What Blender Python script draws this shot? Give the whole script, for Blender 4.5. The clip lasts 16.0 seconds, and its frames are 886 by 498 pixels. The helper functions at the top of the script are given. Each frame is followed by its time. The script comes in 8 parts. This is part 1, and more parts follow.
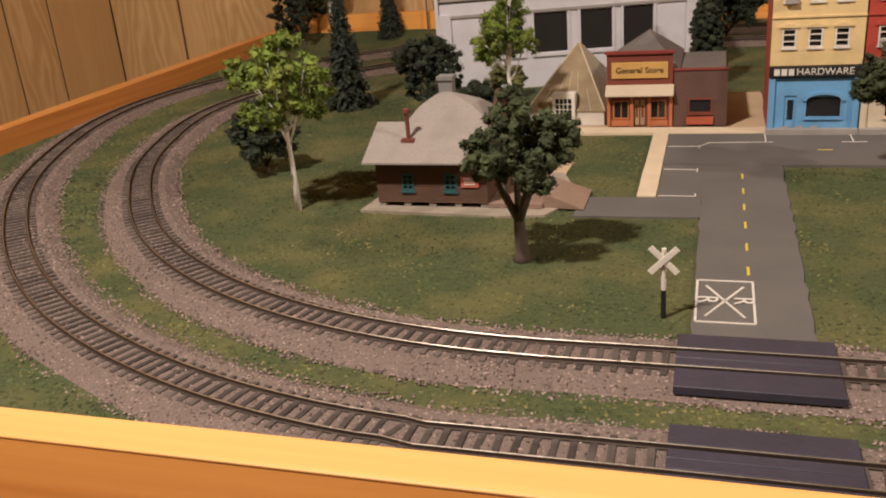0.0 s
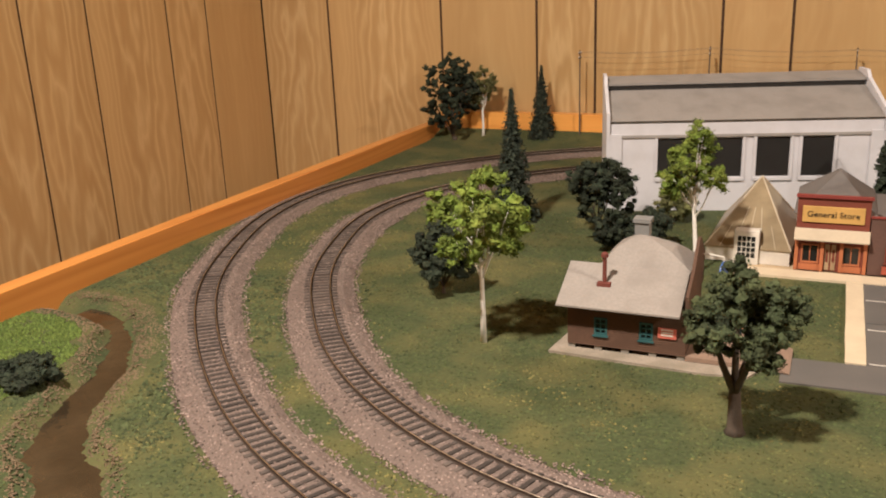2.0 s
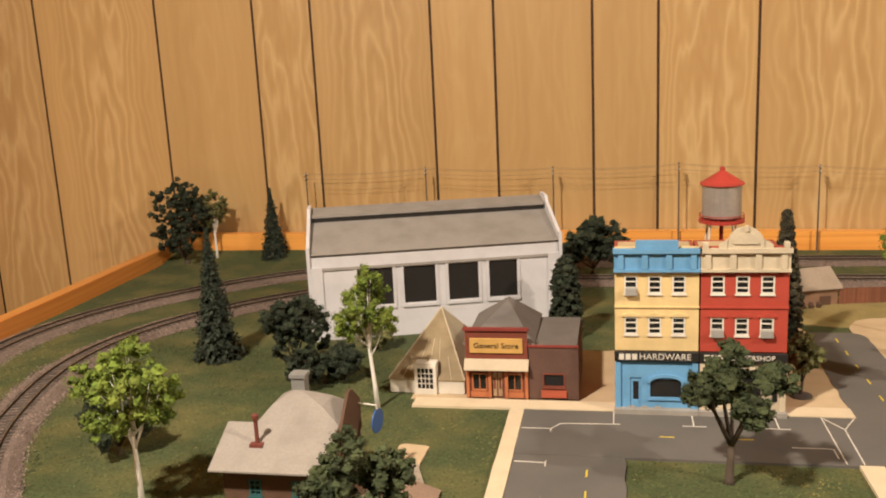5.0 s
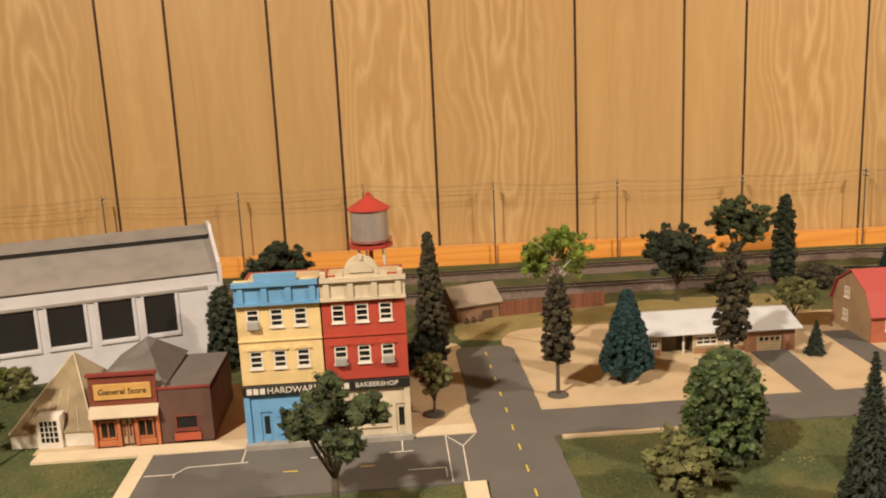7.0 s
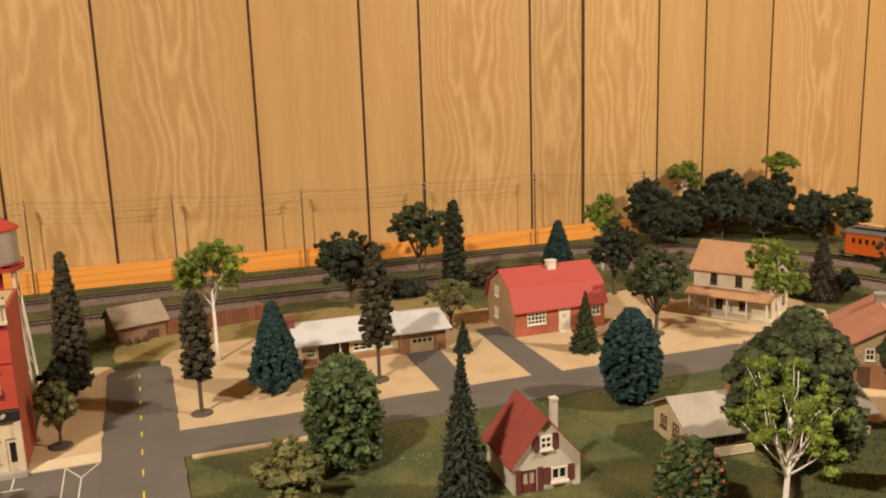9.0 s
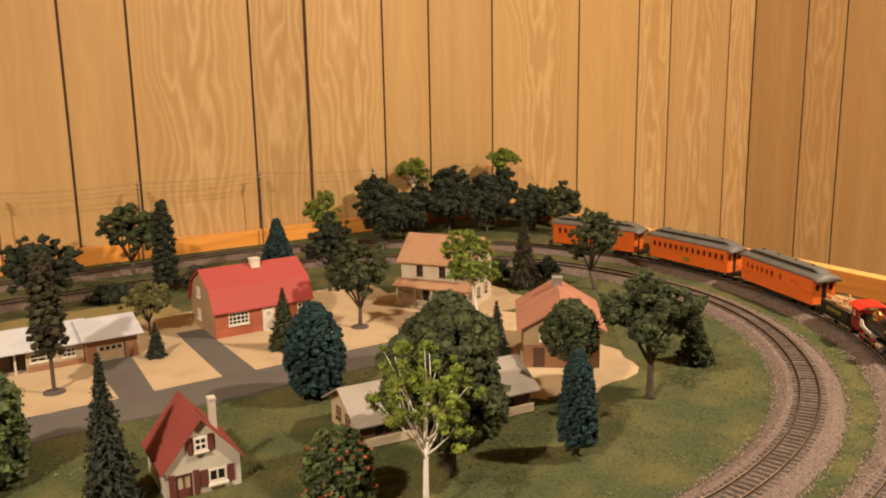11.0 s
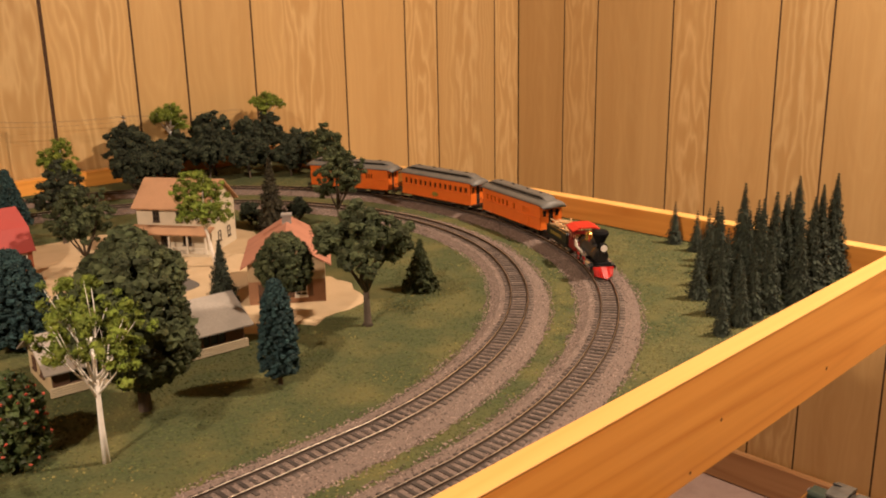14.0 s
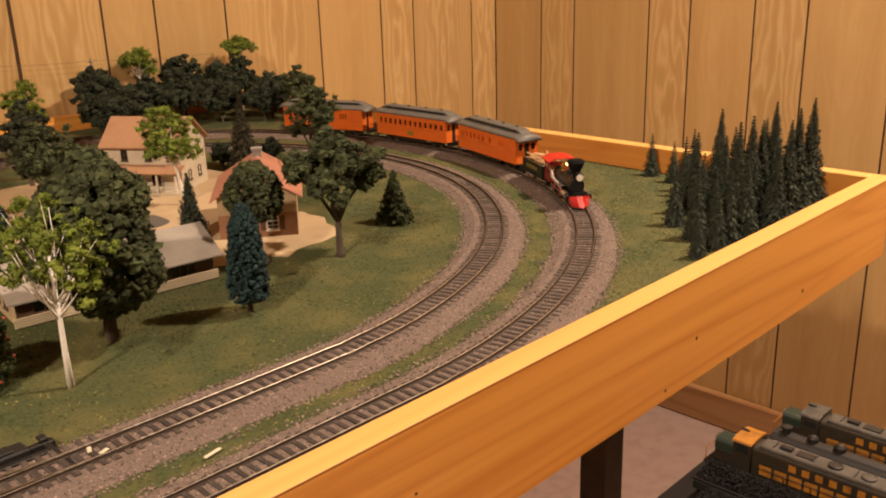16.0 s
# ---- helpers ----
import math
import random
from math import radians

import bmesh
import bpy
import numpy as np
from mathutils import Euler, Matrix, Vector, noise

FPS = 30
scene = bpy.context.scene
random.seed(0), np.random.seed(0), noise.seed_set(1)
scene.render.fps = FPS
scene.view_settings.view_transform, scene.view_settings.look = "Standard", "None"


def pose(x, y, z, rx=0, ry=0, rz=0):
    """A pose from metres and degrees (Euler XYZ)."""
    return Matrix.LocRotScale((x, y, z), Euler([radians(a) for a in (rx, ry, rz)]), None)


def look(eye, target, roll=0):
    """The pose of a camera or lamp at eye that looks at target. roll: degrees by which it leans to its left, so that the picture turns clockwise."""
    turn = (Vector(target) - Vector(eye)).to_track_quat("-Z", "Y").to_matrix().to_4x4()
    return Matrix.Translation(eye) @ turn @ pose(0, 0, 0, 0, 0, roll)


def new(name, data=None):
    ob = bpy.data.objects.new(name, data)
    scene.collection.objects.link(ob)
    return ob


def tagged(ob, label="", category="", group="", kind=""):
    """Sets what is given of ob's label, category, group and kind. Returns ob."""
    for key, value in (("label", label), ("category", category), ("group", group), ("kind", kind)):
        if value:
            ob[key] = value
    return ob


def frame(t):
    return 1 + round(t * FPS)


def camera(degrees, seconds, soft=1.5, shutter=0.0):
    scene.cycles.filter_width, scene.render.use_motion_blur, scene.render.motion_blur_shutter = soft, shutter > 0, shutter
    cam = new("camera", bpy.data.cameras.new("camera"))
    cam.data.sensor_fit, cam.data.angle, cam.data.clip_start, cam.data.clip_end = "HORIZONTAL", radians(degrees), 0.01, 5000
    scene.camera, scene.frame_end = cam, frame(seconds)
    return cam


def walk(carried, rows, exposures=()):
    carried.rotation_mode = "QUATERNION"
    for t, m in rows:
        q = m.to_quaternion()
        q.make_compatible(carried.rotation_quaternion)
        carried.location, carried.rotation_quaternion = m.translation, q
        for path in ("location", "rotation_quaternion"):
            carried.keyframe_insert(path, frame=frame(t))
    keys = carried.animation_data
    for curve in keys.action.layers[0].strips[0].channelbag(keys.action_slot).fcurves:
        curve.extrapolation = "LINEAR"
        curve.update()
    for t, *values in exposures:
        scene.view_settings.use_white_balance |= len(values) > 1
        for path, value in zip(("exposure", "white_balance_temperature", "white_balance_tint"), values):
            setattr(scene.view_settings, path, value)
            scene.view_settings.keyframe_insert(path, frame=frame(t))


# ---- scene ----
cam = camera(52.9, 16.0, 2.0)
PATH = [
    (0, (0.144, 0.011, 0.218), (-0.431, 1.781, -0.515), -4.8),
    (0.5, (0.116, 0.012, 0.228), (-0.565, 1.759, -0.469), -4.8),
    (1, (0.101, 0.012, 0.235), (-0.639, 1.758, -0.398), -4.3),
    (1.5, (0.081, 0.012, 0.253), (-0.687, 1.753, -0.362), -2.9),
    (2, (0.071, 0.013, 0.271), (-0.714, 1.758, -0.311), -2.4),
    (2.5, (0.073, 0.016, 0.284), (-0.697, 1.781, -0.26), -2.1),
    (3, (0.088, 0.019, 0.3), (-0.639, 1.812, -0.204), -2.2),
    (3.5, (0.109, 0.028, 0.313), (-0.542, 1.857, -0.169), -2.2),
    (3.7, (0.121, 0.031, 0.317), (-0.489, 1.878, -0.146), -2.3),
    (5.8, (0.237, 0.054, 0.333), (0.023, 1.997, -0.09), -2.9),
    (6, (0.252, 0.058, 0.335), (0.089, 2.006, -0.09), -3.0),
    (6.5, (0.288, 0.062, 0.336), (0.255, 2.019, -0.079), -3.1),
    (7, (0.327, 0.067, 0.336), (0.442, 2.021, -0.078), -2.6),
    (7.5, (0.361, 0.067, 0.331), (0.608, 2.009, -0.079), -2.5),
    (8, (0.388, 0.062, 0.332), (0.758, 1.983, -0.08), -2.2),
    (8.5, (0.418, 0.055, 0.333), (0.91, 1.949, -0.084), -2.1),
    (9, (0.45, 0.047, 0.334), (1.079, 1.899, -0.082), -1.9),
    (9.5, (0.479, 0.035, 0.333), (1.239, 1.839, -0.075), -1.7),
    (10, (0.504, 0.023, 0.333), (1.374, 1.777, -0.076), -1.4),
    (10.2, (0.514, 0.021, 0.331), (1.424, 1.754, -0.079), -1.4),
    (12.3, (0.592, -0.015, 0.313), (1.802, 1.507, -0.156), -0.6),
    (12.5, (0.598, -0.019, 0.314), (1.823, 1.487, -0.166), -0.8),
    (13, (0.611, -0.033, 0.313), (1.875, 1.438, -0.177), -1.2),
    (13.5, (0.617, -0.048, 0.31), (1.922, 1.383, -0.19), -1.3),
    (14, (0.628, -0.059, 0.299), (1.971, 1.326, -0.229), -1.1),
    (14.5, (0.633, -0.066, 0.291), (1.995, 1.29, -0.264), -1.2),
    (15, (0.638, -0.066, 0.282), (2.002, 1.276, -0.297), -1.3),
    (15.5, (0.639, -0.065, 0.274), (1.996, 1.276, -0.327), -1.5),
    (16, (0.637, -0.062, 0.266), (1.987, 1.279, -0.349), -1.7),
]
EXPOSURES = [(0.0, -0.45, 5450, 19), (1.0, -0.15, 5400, 17), (2.5, 0.0, 5450, 15), (3.5, 0.04, 5550, 14), (6.0, 0.04, 5750, 12), (8.0, -0.06, 5900, 12), (10.0, -0.07, 6150, 13), (12.5, -0.15, 6500, 22), (16.0, -0.29, 6600, 24)]
walk(cam, [(t, look(eye, target, roll)) for t, eye, target, roll in PATH], EXPOSURES)

# ---- world, lamps and exposure ----
world = bpy.data.worlds.new("room_dark")
world.use_nodes = True
world.node_tree.nodes["Background"].inputs[0].default_value = (0.9, 0.7, 0.5, 1)
world.node_tree.nodes["Background"].inputs[1].default_value = 0.003
scene.world = world


def ceiling_bulb(name, x, y, power, size, aim=0.0):
    data = bpy.data.lights.new(name, "AREA")
    data.shape, data.size, data.energy = "DISK", size, power
    data.color = (1.0, 0.80, 0.55)
    ob = new(name, data)
    ob.matrix_world = look((x, y, 1.34), (x + aim, y + 0.25, 0))
    return ob


ceiling_bulb("lamp_light_west", -0.42, -0.17, 50.0, 0.10, 0.65)
ceiling_bulb("lamp_light_east", 1.93, -0.10, 52.0, 0.10)


# ---- materials ----
def material(name, color, rough=0.7, metal=0.0, var=0.25, scale=400.0, bump=0.3, second=None, big=40.0, island=0.0, rand=0.0, spec=0.4, coat=0.0, detail=4.0):
    """Colour with two scales of variation, fine relief and optional variation per piece."""
    m = bpy.data.materials.new(name)
    m.use_nodes = True
    nt = m.node_tree
    b = nt.nodes["Principled BSDF"]
    b.inputs["Roughness"].default_value, b.inputs["Metallic"].default_value = rough, metal
    b.inputs["Specular IOR Level"].default_value = spec
    b.inputs["Coat Weight"].default_value = coat
    tc = nt.nodes.new("ShaderNodeTexCoord")
    fine = nt.nodes.new("ShaderNodeTexNoise")
    fine.inputs["Scale"].default_value, fine.inputs["Detail"].default_value = scale, detail
    wide = nt.nodes.new("ShaderNodeTexNoise")
    wide.inputs["Scale"].default_value, wide.inputs["Detail"].default_value = big, 3.0
    for n in (fine, wide):
        nt.links.new(tc.outputs["Object"], n.inputs["Vector"])
    c = Vector(color)
    dark, light = c * (1 - var), c * (1 + var)
    second = Vector(second) if second else c * 0.8
    ramp = nt.nodes.new("ShaderNodeMix")
    ramp.data_type = "RGBA"
    ramp.inputs[6].default_value, ramp.inputs[7].default_value = (*dark, 1), (*[min(v, 1) for v in light], 1)
    nt.links.new(fine.outputs["Fac"], ramp.inputs[0])
    two = nt.nodes.new("ShaderNodeMix")
    two.data_type = "RGBA"
    two.inputs[7].default_value = (*second, 1)
    st = nt.nodes.new("ShaderNodeMapRange")
    st.inputs[1].default_value, st.inputs[2].default_value = 0.43, 0.67
    st.inputs[4].default_value = 0.75
    nt.links.new(wide.outputs["Fac"], st.inputs[0])
    nt.links.new(st.outputs[0], two.inputs[0])
    nt.links.new(ramp.outputs[2], two.inputs[6])
    out = two.outputs[2]
    if island or rand:
        hsv = nt.nodes.new("ShaderNodeHueSaturation")
        src = nt.nodes.new("ShaderNodeNewGeometry").outputs["Random Per Island"] if island else nt.nodes.new("ShaderNodeObjectInfo").outputs["Random"]
        mr = nt.nodes.new("ShaderNodeMapRange")
        k = island or rand
        mr.inputs[3].default_value, mr.inputs[4].default_value = 1 - k, 1 + k
        nt.links.new(src, mr.inputs[0])
        nt.links.new(mr.outputs[0], hsv.inputs["Value"])
        nt.links.new(out, hsv.inputs["Color"])
        out = hsv.outputs["Color"]
    nt.links.new(out, b.inputs["Base Color"])
    if bump:
        bp = nt.nodes.new("ShaderNodeBump")
        bp.inputs["Strength"].default_value, bp.inputs["Distance"].default_value = bump, 0.35 / scale
        nt.links.new(fine.outputs["Fac"], bp.inputs["Height"])
        nt.links.new(bp.outputs["Normal"], b.inputs["Normal"])
    return m


def wood(name, light, dark, bands=26.0, stretch=0.10, rough=0.45, rand=0.12, axis=2, fig=1.0, ring=0.5):
    """Sawn wood: drawn-out fibres and arched growth rings along one axis; each board takes its own cut."""
    m = bpy.data.materials.new(name)
    m.use_nodes = True
    nt = m.node_tree
    b = nt.nodes["Principled BSDF"]
    b.inputs["Roughness"].default_value = rough
    tc, info = nt.nodes.new("ShaderNodeTexCoord"), nt.nodes.new("ShaderNodeObjectInfo")
    off = nt.nodes.new("ShaderNodeVectorMath")
    off.operation = "MULTIPLY_ADD"
    comb = nt.nodes.new("ShaderNodeCombineXYZ")
    for k in range(3):
        nt.links.new(info.outputs["Random"], comb.inputs[k])
    nt.links.new(comb.outputs[0], off.inputs[0])
    off.inputs[1].default_value = (7.3, 5.1, 9.7)
    nt.links.new(tc.outputs["Object"], off.inputs[2])
    mp = nt.nodes.new("ShaderNodeMapping")
    s = [1.0, 1.0, 1.0]
    s[axis] = stretch
    mp.inputs["Scale"].default_value = s
    nt.links.new(off.outputs[0], mp.inputs["Vector"])
    low = nt.nodes.new("ShaderNodeTexNoise")
    low.inputs["Scale"].default_value, low.inputs["Detail"].default_value = 9.0 * fig, 1.0
    nt.links.new(mp.outputs[0], low.inputs["Vector"])
    mult = nt.nodes.new("ShaderNodeMath")
    mult.operation = "MULTIPLY"
    mult.inputs[1].default_value = bands
    nt.links.new(low.outputs["Fac"], mult.inputs[0])
    frac = nt.nodes.new("ShaderNodeMath")
    frac.operation = "PINGPONG"
    frac.inputs[1].default_value = 1.0
    nt.links.new(mult.outputs[0], frac.inputs[0])
    sharp = nt.nodes.new("ShaderNodeMath")
    sharp.operation = "POWER"
    sharp.inputs[1].default_value = 2.4
    nt.links.new(frac.outputs[0], sharp.inputs[0])
    mp2 = nt.nodes.new("ShaderNodeMapping")
    s2 = [1.0, 1.0, 1.0]
    s2[axis] = 0.02
    mp2.inputs["Scale"].default_value = s2
    nt.links.new(off.outputs[0], mp2.inputs["Vector"])
    fib = nt.nodes.new("ShaderNodeTexNoise")
    fib.inputs["Scale"].default_value, fib.inputs["Detail"].default_value = 160.0, 5.0
    nt.links.new(mp2.outputs[0], fib.inputs["Vector"])
    broad = nt.nodes.new("ShaderNodeTexNoise")
    broad.inputs["Scale"].default_value = 14.0
    nt.links.new(mp2.outputs[0], broad.inputs["Vector"])
    add = nt.nodes.new("ShaderNodeMath")
    add.operation = "MULTIPLY_ADD"
    add.inputs[1].default_value = ring
    nt.links.new(sharp.outputs[0], add.inputs[0])
    soft_fib = nt.nodes.new("ShaderNodeMath")
    soft_fib.operation = "MULTIPLY"
    soft_fib.inputs[1].default_value = 0.75
    nt.links.new(fib.outputs["Fac"], soft_fib.inputs[0])
    nt.links.new(soft_fib.outputs[0], add.inputs[2])
    add2 = nt.nodes.new("ShaderNodeMath")
    add2.operation = "MULTIPLY_ADD"
    add2.inputs[1].default_value = 0.55
    nt.links.new(broad.outputs["Fac"], add2.inputs[0])
    nt.links.new(add.outputs[0], add2.inputs[2])
    mr = nt.nodes.new("ShaderNodeMapRange")
    mr.inputs[1].default_value, mr.inputs[2].default_value = 0.52, 1.18
    nt.links.new(add2.outputs[0], mr.inputs[0])
    mix = nt.nodes.new("ShaderNodeMix")
    mix.data_type = "RGBA"
    mix.inputs[6].default_value, mix.inputs[7].default_value = (*light, 1), (*dark, 1)
    nt.links.new(mr.outputs[0], mix.inputs[0])
    hsv = nt.nodes.new("ShaderNodeHueSaturation")
    val = nt.nodes.new("ShaderNodeMapRange")
    val.inputs[3].default_value, val.inputs[4].default_value = 1 - rand, 1 + rand
    nt.links.new(info.outputs["Random"], val.inputs[0])
    nt.links.new(val.outputs[0], hsv.inputs["Value"])
    nt.links.new(mix.outputs[2], hsv.inputs["Color"])
    nt.links.new(hsv.outputs["Color"], b.inputs["Base Color"])
    bp = nt.nodes.new("ShaderNodeBump")
    bp.inputs["Strength"].default_value, bp.inputs["Distance"].default_value = 0.12, 0.001
    nt.links.new(fib.outputs["Fac"], bp.inputs["Height"])
    nt.links.new(bp.outputs["Normal"], b.inputs["Normal"])
    return m


def printed_panel(name, base, dark, pale, rough=0.42):
    """Printed oak: soft upright streaks on every board, and on some boards nested arches along the middle."""
    m = bpy.data.materials.new(name)
    m.use_nodes = True
    nt = m.node_tree
    b = nt.nodes["Principled BSDF"]
    b.inputs["Roughness"].default_value = rough

    def calc(op, p, q=0.0, r=0.0):
        n = nt.nodes.new("ShaderNodeMath")
        n.operation = op
        for k, v in enumerate((p, q, r)):
            if isinstance(v, (int, float)):
                n.inputs[k].default_value = v
            else:
                nt.links.new(v, n.inputs[k])
        return n.outputs[0]

    def cloud(scale, stretch, detail):
        mp = nt.nodes.new("ShaderNodeMapping")
        mp.inputs["Scale"].default_value = stretch
        nt.links.new(off.outputs[0], mp.inputs["Vector"])
        n = nt.nodes.new("ShaderNodeTexNoise")
        n.inputs["Scale"].default_value, n.inputs["Detail"].default_value = scale, detail
        nt.links.new(mp.outputs[0], n.inputs["Vector"])
        return n.outputs["Fac"]

    def blend(fac, a, c):
        n = nt.nodes.new("ShaderNodeMix")
        n.data_type = "RGBA"
        nt.links.new(fac, n.inputs[0])
        for k, v in ((6, a), (7, c)):
            if isinstance(v, tuple):
                n.inputs[k].default_value = (*v, 1)
            else:
                nt.links.new(v, n.inputs[k])
        return n.outputs[2]

    tc, info = nt.nodes.new("ShaderNodeTexCoord"), nt.nodes.new("ShaderNodeObjectInfo")
    rnd = info.outputs["Random"]
    sep = nt.nodes.new("ShaderNodeSeparateXYZ")
    nt.links.new(tc.outputs["Object"], sep.inputs[0])
    comb = nt.nodes.new("ShaderNodeCombineXYZ")
    for k in range(3):
        nt.links.new(rnd, comb.inputs[k])
    off = nt.nodes.new("ShaderNodeVectorMath")
    off.operation = "MULTIPLY_ADD"
    off.inputs[1].default_value = (7.3, 5.1, 9.7)
    nt.links.new(comb.outputs[0], off.inputs[0])
    nt.links.new(tc.outputs["Object"], off.inputs[2])
    sway = cloud(5.0, (0.2, 1.0, 1.0), 2.0)
    low = cloud(4.0, (5.0, 1.0, 1.1), 3.0)
    streak = cloud(26.0, (1.0, 1.0, 0.05), 4.0)
    fibre = cloud(230.0, (1.0, 1.0, 0.02), 3.0)
    x = calc("ADD", sep.outputs["X"], calc("MULTIPLY_ADD", sway, 0.05, -0.025))
    q = calc("POWER", calc("DIVIDE", calc("ABSOLUTE", x), 0.030), 1.6)
    way = calc("MULTIPLY", sep.outputs["Z"], calc("MULTIPLY_ADD", calc("GREATER_THAN", rnd, 0.5), 3.6, -1.8))
    level = calc("ADD", calc("ADD", way, calc("MULTIPLY", low, 3.2)), calc("MULTIPLY", q, 0.55))
    ring = calc("PINGPONG", calc("MULTIPLY", level, 3.2), 1.0)
    line = calc("SMOOTH_MIN", calc("POWER", ring, 2.0), 1.0, 0.1)
    chosen = calc("GREATER_THAN", calc("FRACT", calc("MULTIPLY", rnd, 7.13)), 0.45)
    arch = calc("MULTIPLY", calc("DIVIDE", 1.0, calc("MULTIPLY_ADD", q, calc("MULTIPLY", q, 0.10), 1.0)), calc("MULTIPLY_ADD", chosen, 0.75, 0.18))
    tone = calc("MULTIPLY_ADD", streak, 1.3, calc("MULTIPLY_ADD", fibre, 0.28, -0.52))
    tone = calc("MINIMUM", calc("MAXIMUM", tone, 0.0), 1.0)
    col = blend(tone, base, dark)
    col = blend(calc("MULTIPLY", calc("MULTIPLY", calc("SUBTRACT", 1.0, line), arch), 0.42), col, dark)
    col = blend(calc("MULTIPLY", calc("MULTIPLY", line, arch), 0.75), col, pale)
    hsv = nt.nodes.new("ShaderNodeHueSaturation")
    nt.links.new(calc("MULTIPLY_ADD", calc("FRACT", calc("MULTIPLY", rnd, 3.7)), 0.12, 0.94), hsv.inputs["Value"])
    nt.links.new(col, hsv.inputs["Color"])
    nt.links.new(hsv.outputs["Color"], b.inputs["Base Color"])
    bp = nt.nodes.new("ShaderNodeBump")
    bp.inputs["Strength"].default_value, bp.inputs["Distance"].default_value = 0.10, 0.0008
    nt.links.new(fibre, bp.inputs["Height"])
    nt.links.new(bp.outputs["Normal"], b.inputs["Normal"])
    return m


def glass(name, color=(0.02, 0.02, 0.02), rough=0.08):
    m = material(name, color, rough, 0, 0.1, 200, 0, spec=0.5)
    return m


WALLWOOD = printed_panel("oak_print_panelling", (0.545, 0.360, 0.152), (0.405, 0.243, 0.088), (0.63, 0.450, 0.218))
GROOVE = material("groove_dark_stain", (0.062, 0.030, 0.014), 0.8)
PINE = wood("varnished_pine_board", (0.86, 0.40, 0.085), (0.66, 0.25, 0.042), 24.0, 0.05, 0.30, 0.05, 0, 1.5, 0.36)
# Grain along y; darker copy of the pine, with the side faces' dimness painted in.
PINE_Y_SHADED = wood("varnished_pine_shaded_side", (0.68, 0.300, 0.066), (0.52, 0.190, 0.034), 24.0, 0.05, 0.30, 0.05, 1, 1.5, 0.36)
TRIMWOOD = wood("wood_baseboard", (0.42, 0.24, 0.11), (0.30, 0.15, 0.06), 8.0, 0.08, 0.4, 0.05, 1)
CARPET = material("mauve_carpet", (0.34, 0.25, 0.22), 0.95, 0, 0.35, 700, 0.8, (0.28, 0.20, 0.18), 30)
# Out of view; colour kept dark only to weaken the light bounced down.
PLASTER = material("bounce_cutting_ceiling", (0.20, 0.155, 0.110), 0.9, 0, 0.03, 120, 0.2)
PLYWOOD = wood("table_plywood", (0.5, 0.33, 0.17), (0.4, 0.24, 0.1), 8, 0.1, 0.6, 0.05, 0)
GRASS = material("turf_ground_foam", (0.058, 0.073, 0.026), 0.95, 0, 0.65, 330, 1.0, (0.128, 0.118, 0.040), 17, detail=9)
TURF = material("turf_tufts", (0.068, 0.087, 0.030), 0.95, 0, 0.4, 120, 0, (0.142, 0.130, 0.044), 17, island=0.34)
DARKTURF = material("dark_coarse_turf", (0.058, 0.075, 0.031), 0.95, 0, 0.3, 150, 0, (0.095, 0.108, 0.040), 30, island=0.45)
YELLOWTURF = material("yellowed_turf", (0.165, 0.150, 0.048), 0.95, 0, 0.3, 150, 0, (0.20, 0.175, 0.065), 40, island=0.35)
OLIVETURF = material("olive_turf", (0.125, 0.122, 0.046), 0.95, 0, 0.3, 120, 0, (0.155, 0.140, 0.058), 22, island=0.25)
LUSH = material("lush_grass", (0.11, 0.155, 0.028), 0.9, 0, 0.4, 300, 0.6, (0.10, 0.15, 0.03), 40, island=0.4)
SOIL = material("brown_creek_bank", (0.185, 0.135, 0.080), 0.95, 0, 0.4, 500, 0.8, (0.10, 0.08, 0.04), 40)
WATER = material("murky_creek_water", (0.050, 0.036, 0.020), 0.08, 0, 0.45, 45, 0.10, (0.026, 0.019, 0.011), 16, spec=0.5)
SAND = material("tan_sand_yard", (0.52, 0.40, 0.25), 0.95, 0, 0.16, 900, 0.6, (0.44, 0.33, 0.20), 25)
STRAW = material("straw_grass", (0.27, 0.21, 0.08), 0.95, 0, 0.35, 500, 0.8, (0.19, 0.17, 0.06), 30, island=0.3)
ASPHALT = material("grey_asphalt_paint", (0.125, 0.115, 0.105), 0.9, 0, 0.12, 900, 0.4, (0.10, 0.095, 0.088), 18)
CONCRETE = material("cream_concrete_walk", (0.62, 0.52, 0.36), 0.9, 0, 0.1, 700, 0.4, (0.55, 0.45, 0.31), 40)
WHITEPAINT = material("white_road_paint", (0.62, 0.58, 0.52), 0.8, 0, 0.15, 900, 0.3)
YELLOWPAINT = material("yellow_road_paint", (0.60, 0.46, 0.06), 0.8, 0, 0.15, 900, 0.3)
BALLAST = material("grey_pink_ballast_bed", (0.165, 0.126, 0.107), 0.95, 0, 0.75, 760, 1.0, (0.155, 0.118, 0.100), 40, detail=8)
STONES = material("ballast_stones", (0.235, 0.180, 0.154), 0.95, 0, 0.2, 500, 0, (0.150, 0.110, 0.094), 60, island=0.72)
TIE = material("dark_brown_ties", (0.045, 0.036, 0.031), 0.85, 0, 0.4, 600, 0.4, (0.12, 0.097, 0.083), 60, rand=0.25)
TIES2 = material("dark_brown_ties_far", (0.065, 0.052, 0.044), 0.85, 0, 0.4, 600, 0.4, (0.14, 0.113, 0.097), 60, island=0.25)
RAIL = material("nickel_silver_rail", (0.70, 0.63, 0.53), 0.33, 1.0, 0.15, 500, 0.1, (0.40, 0.34, 0.27), 50)
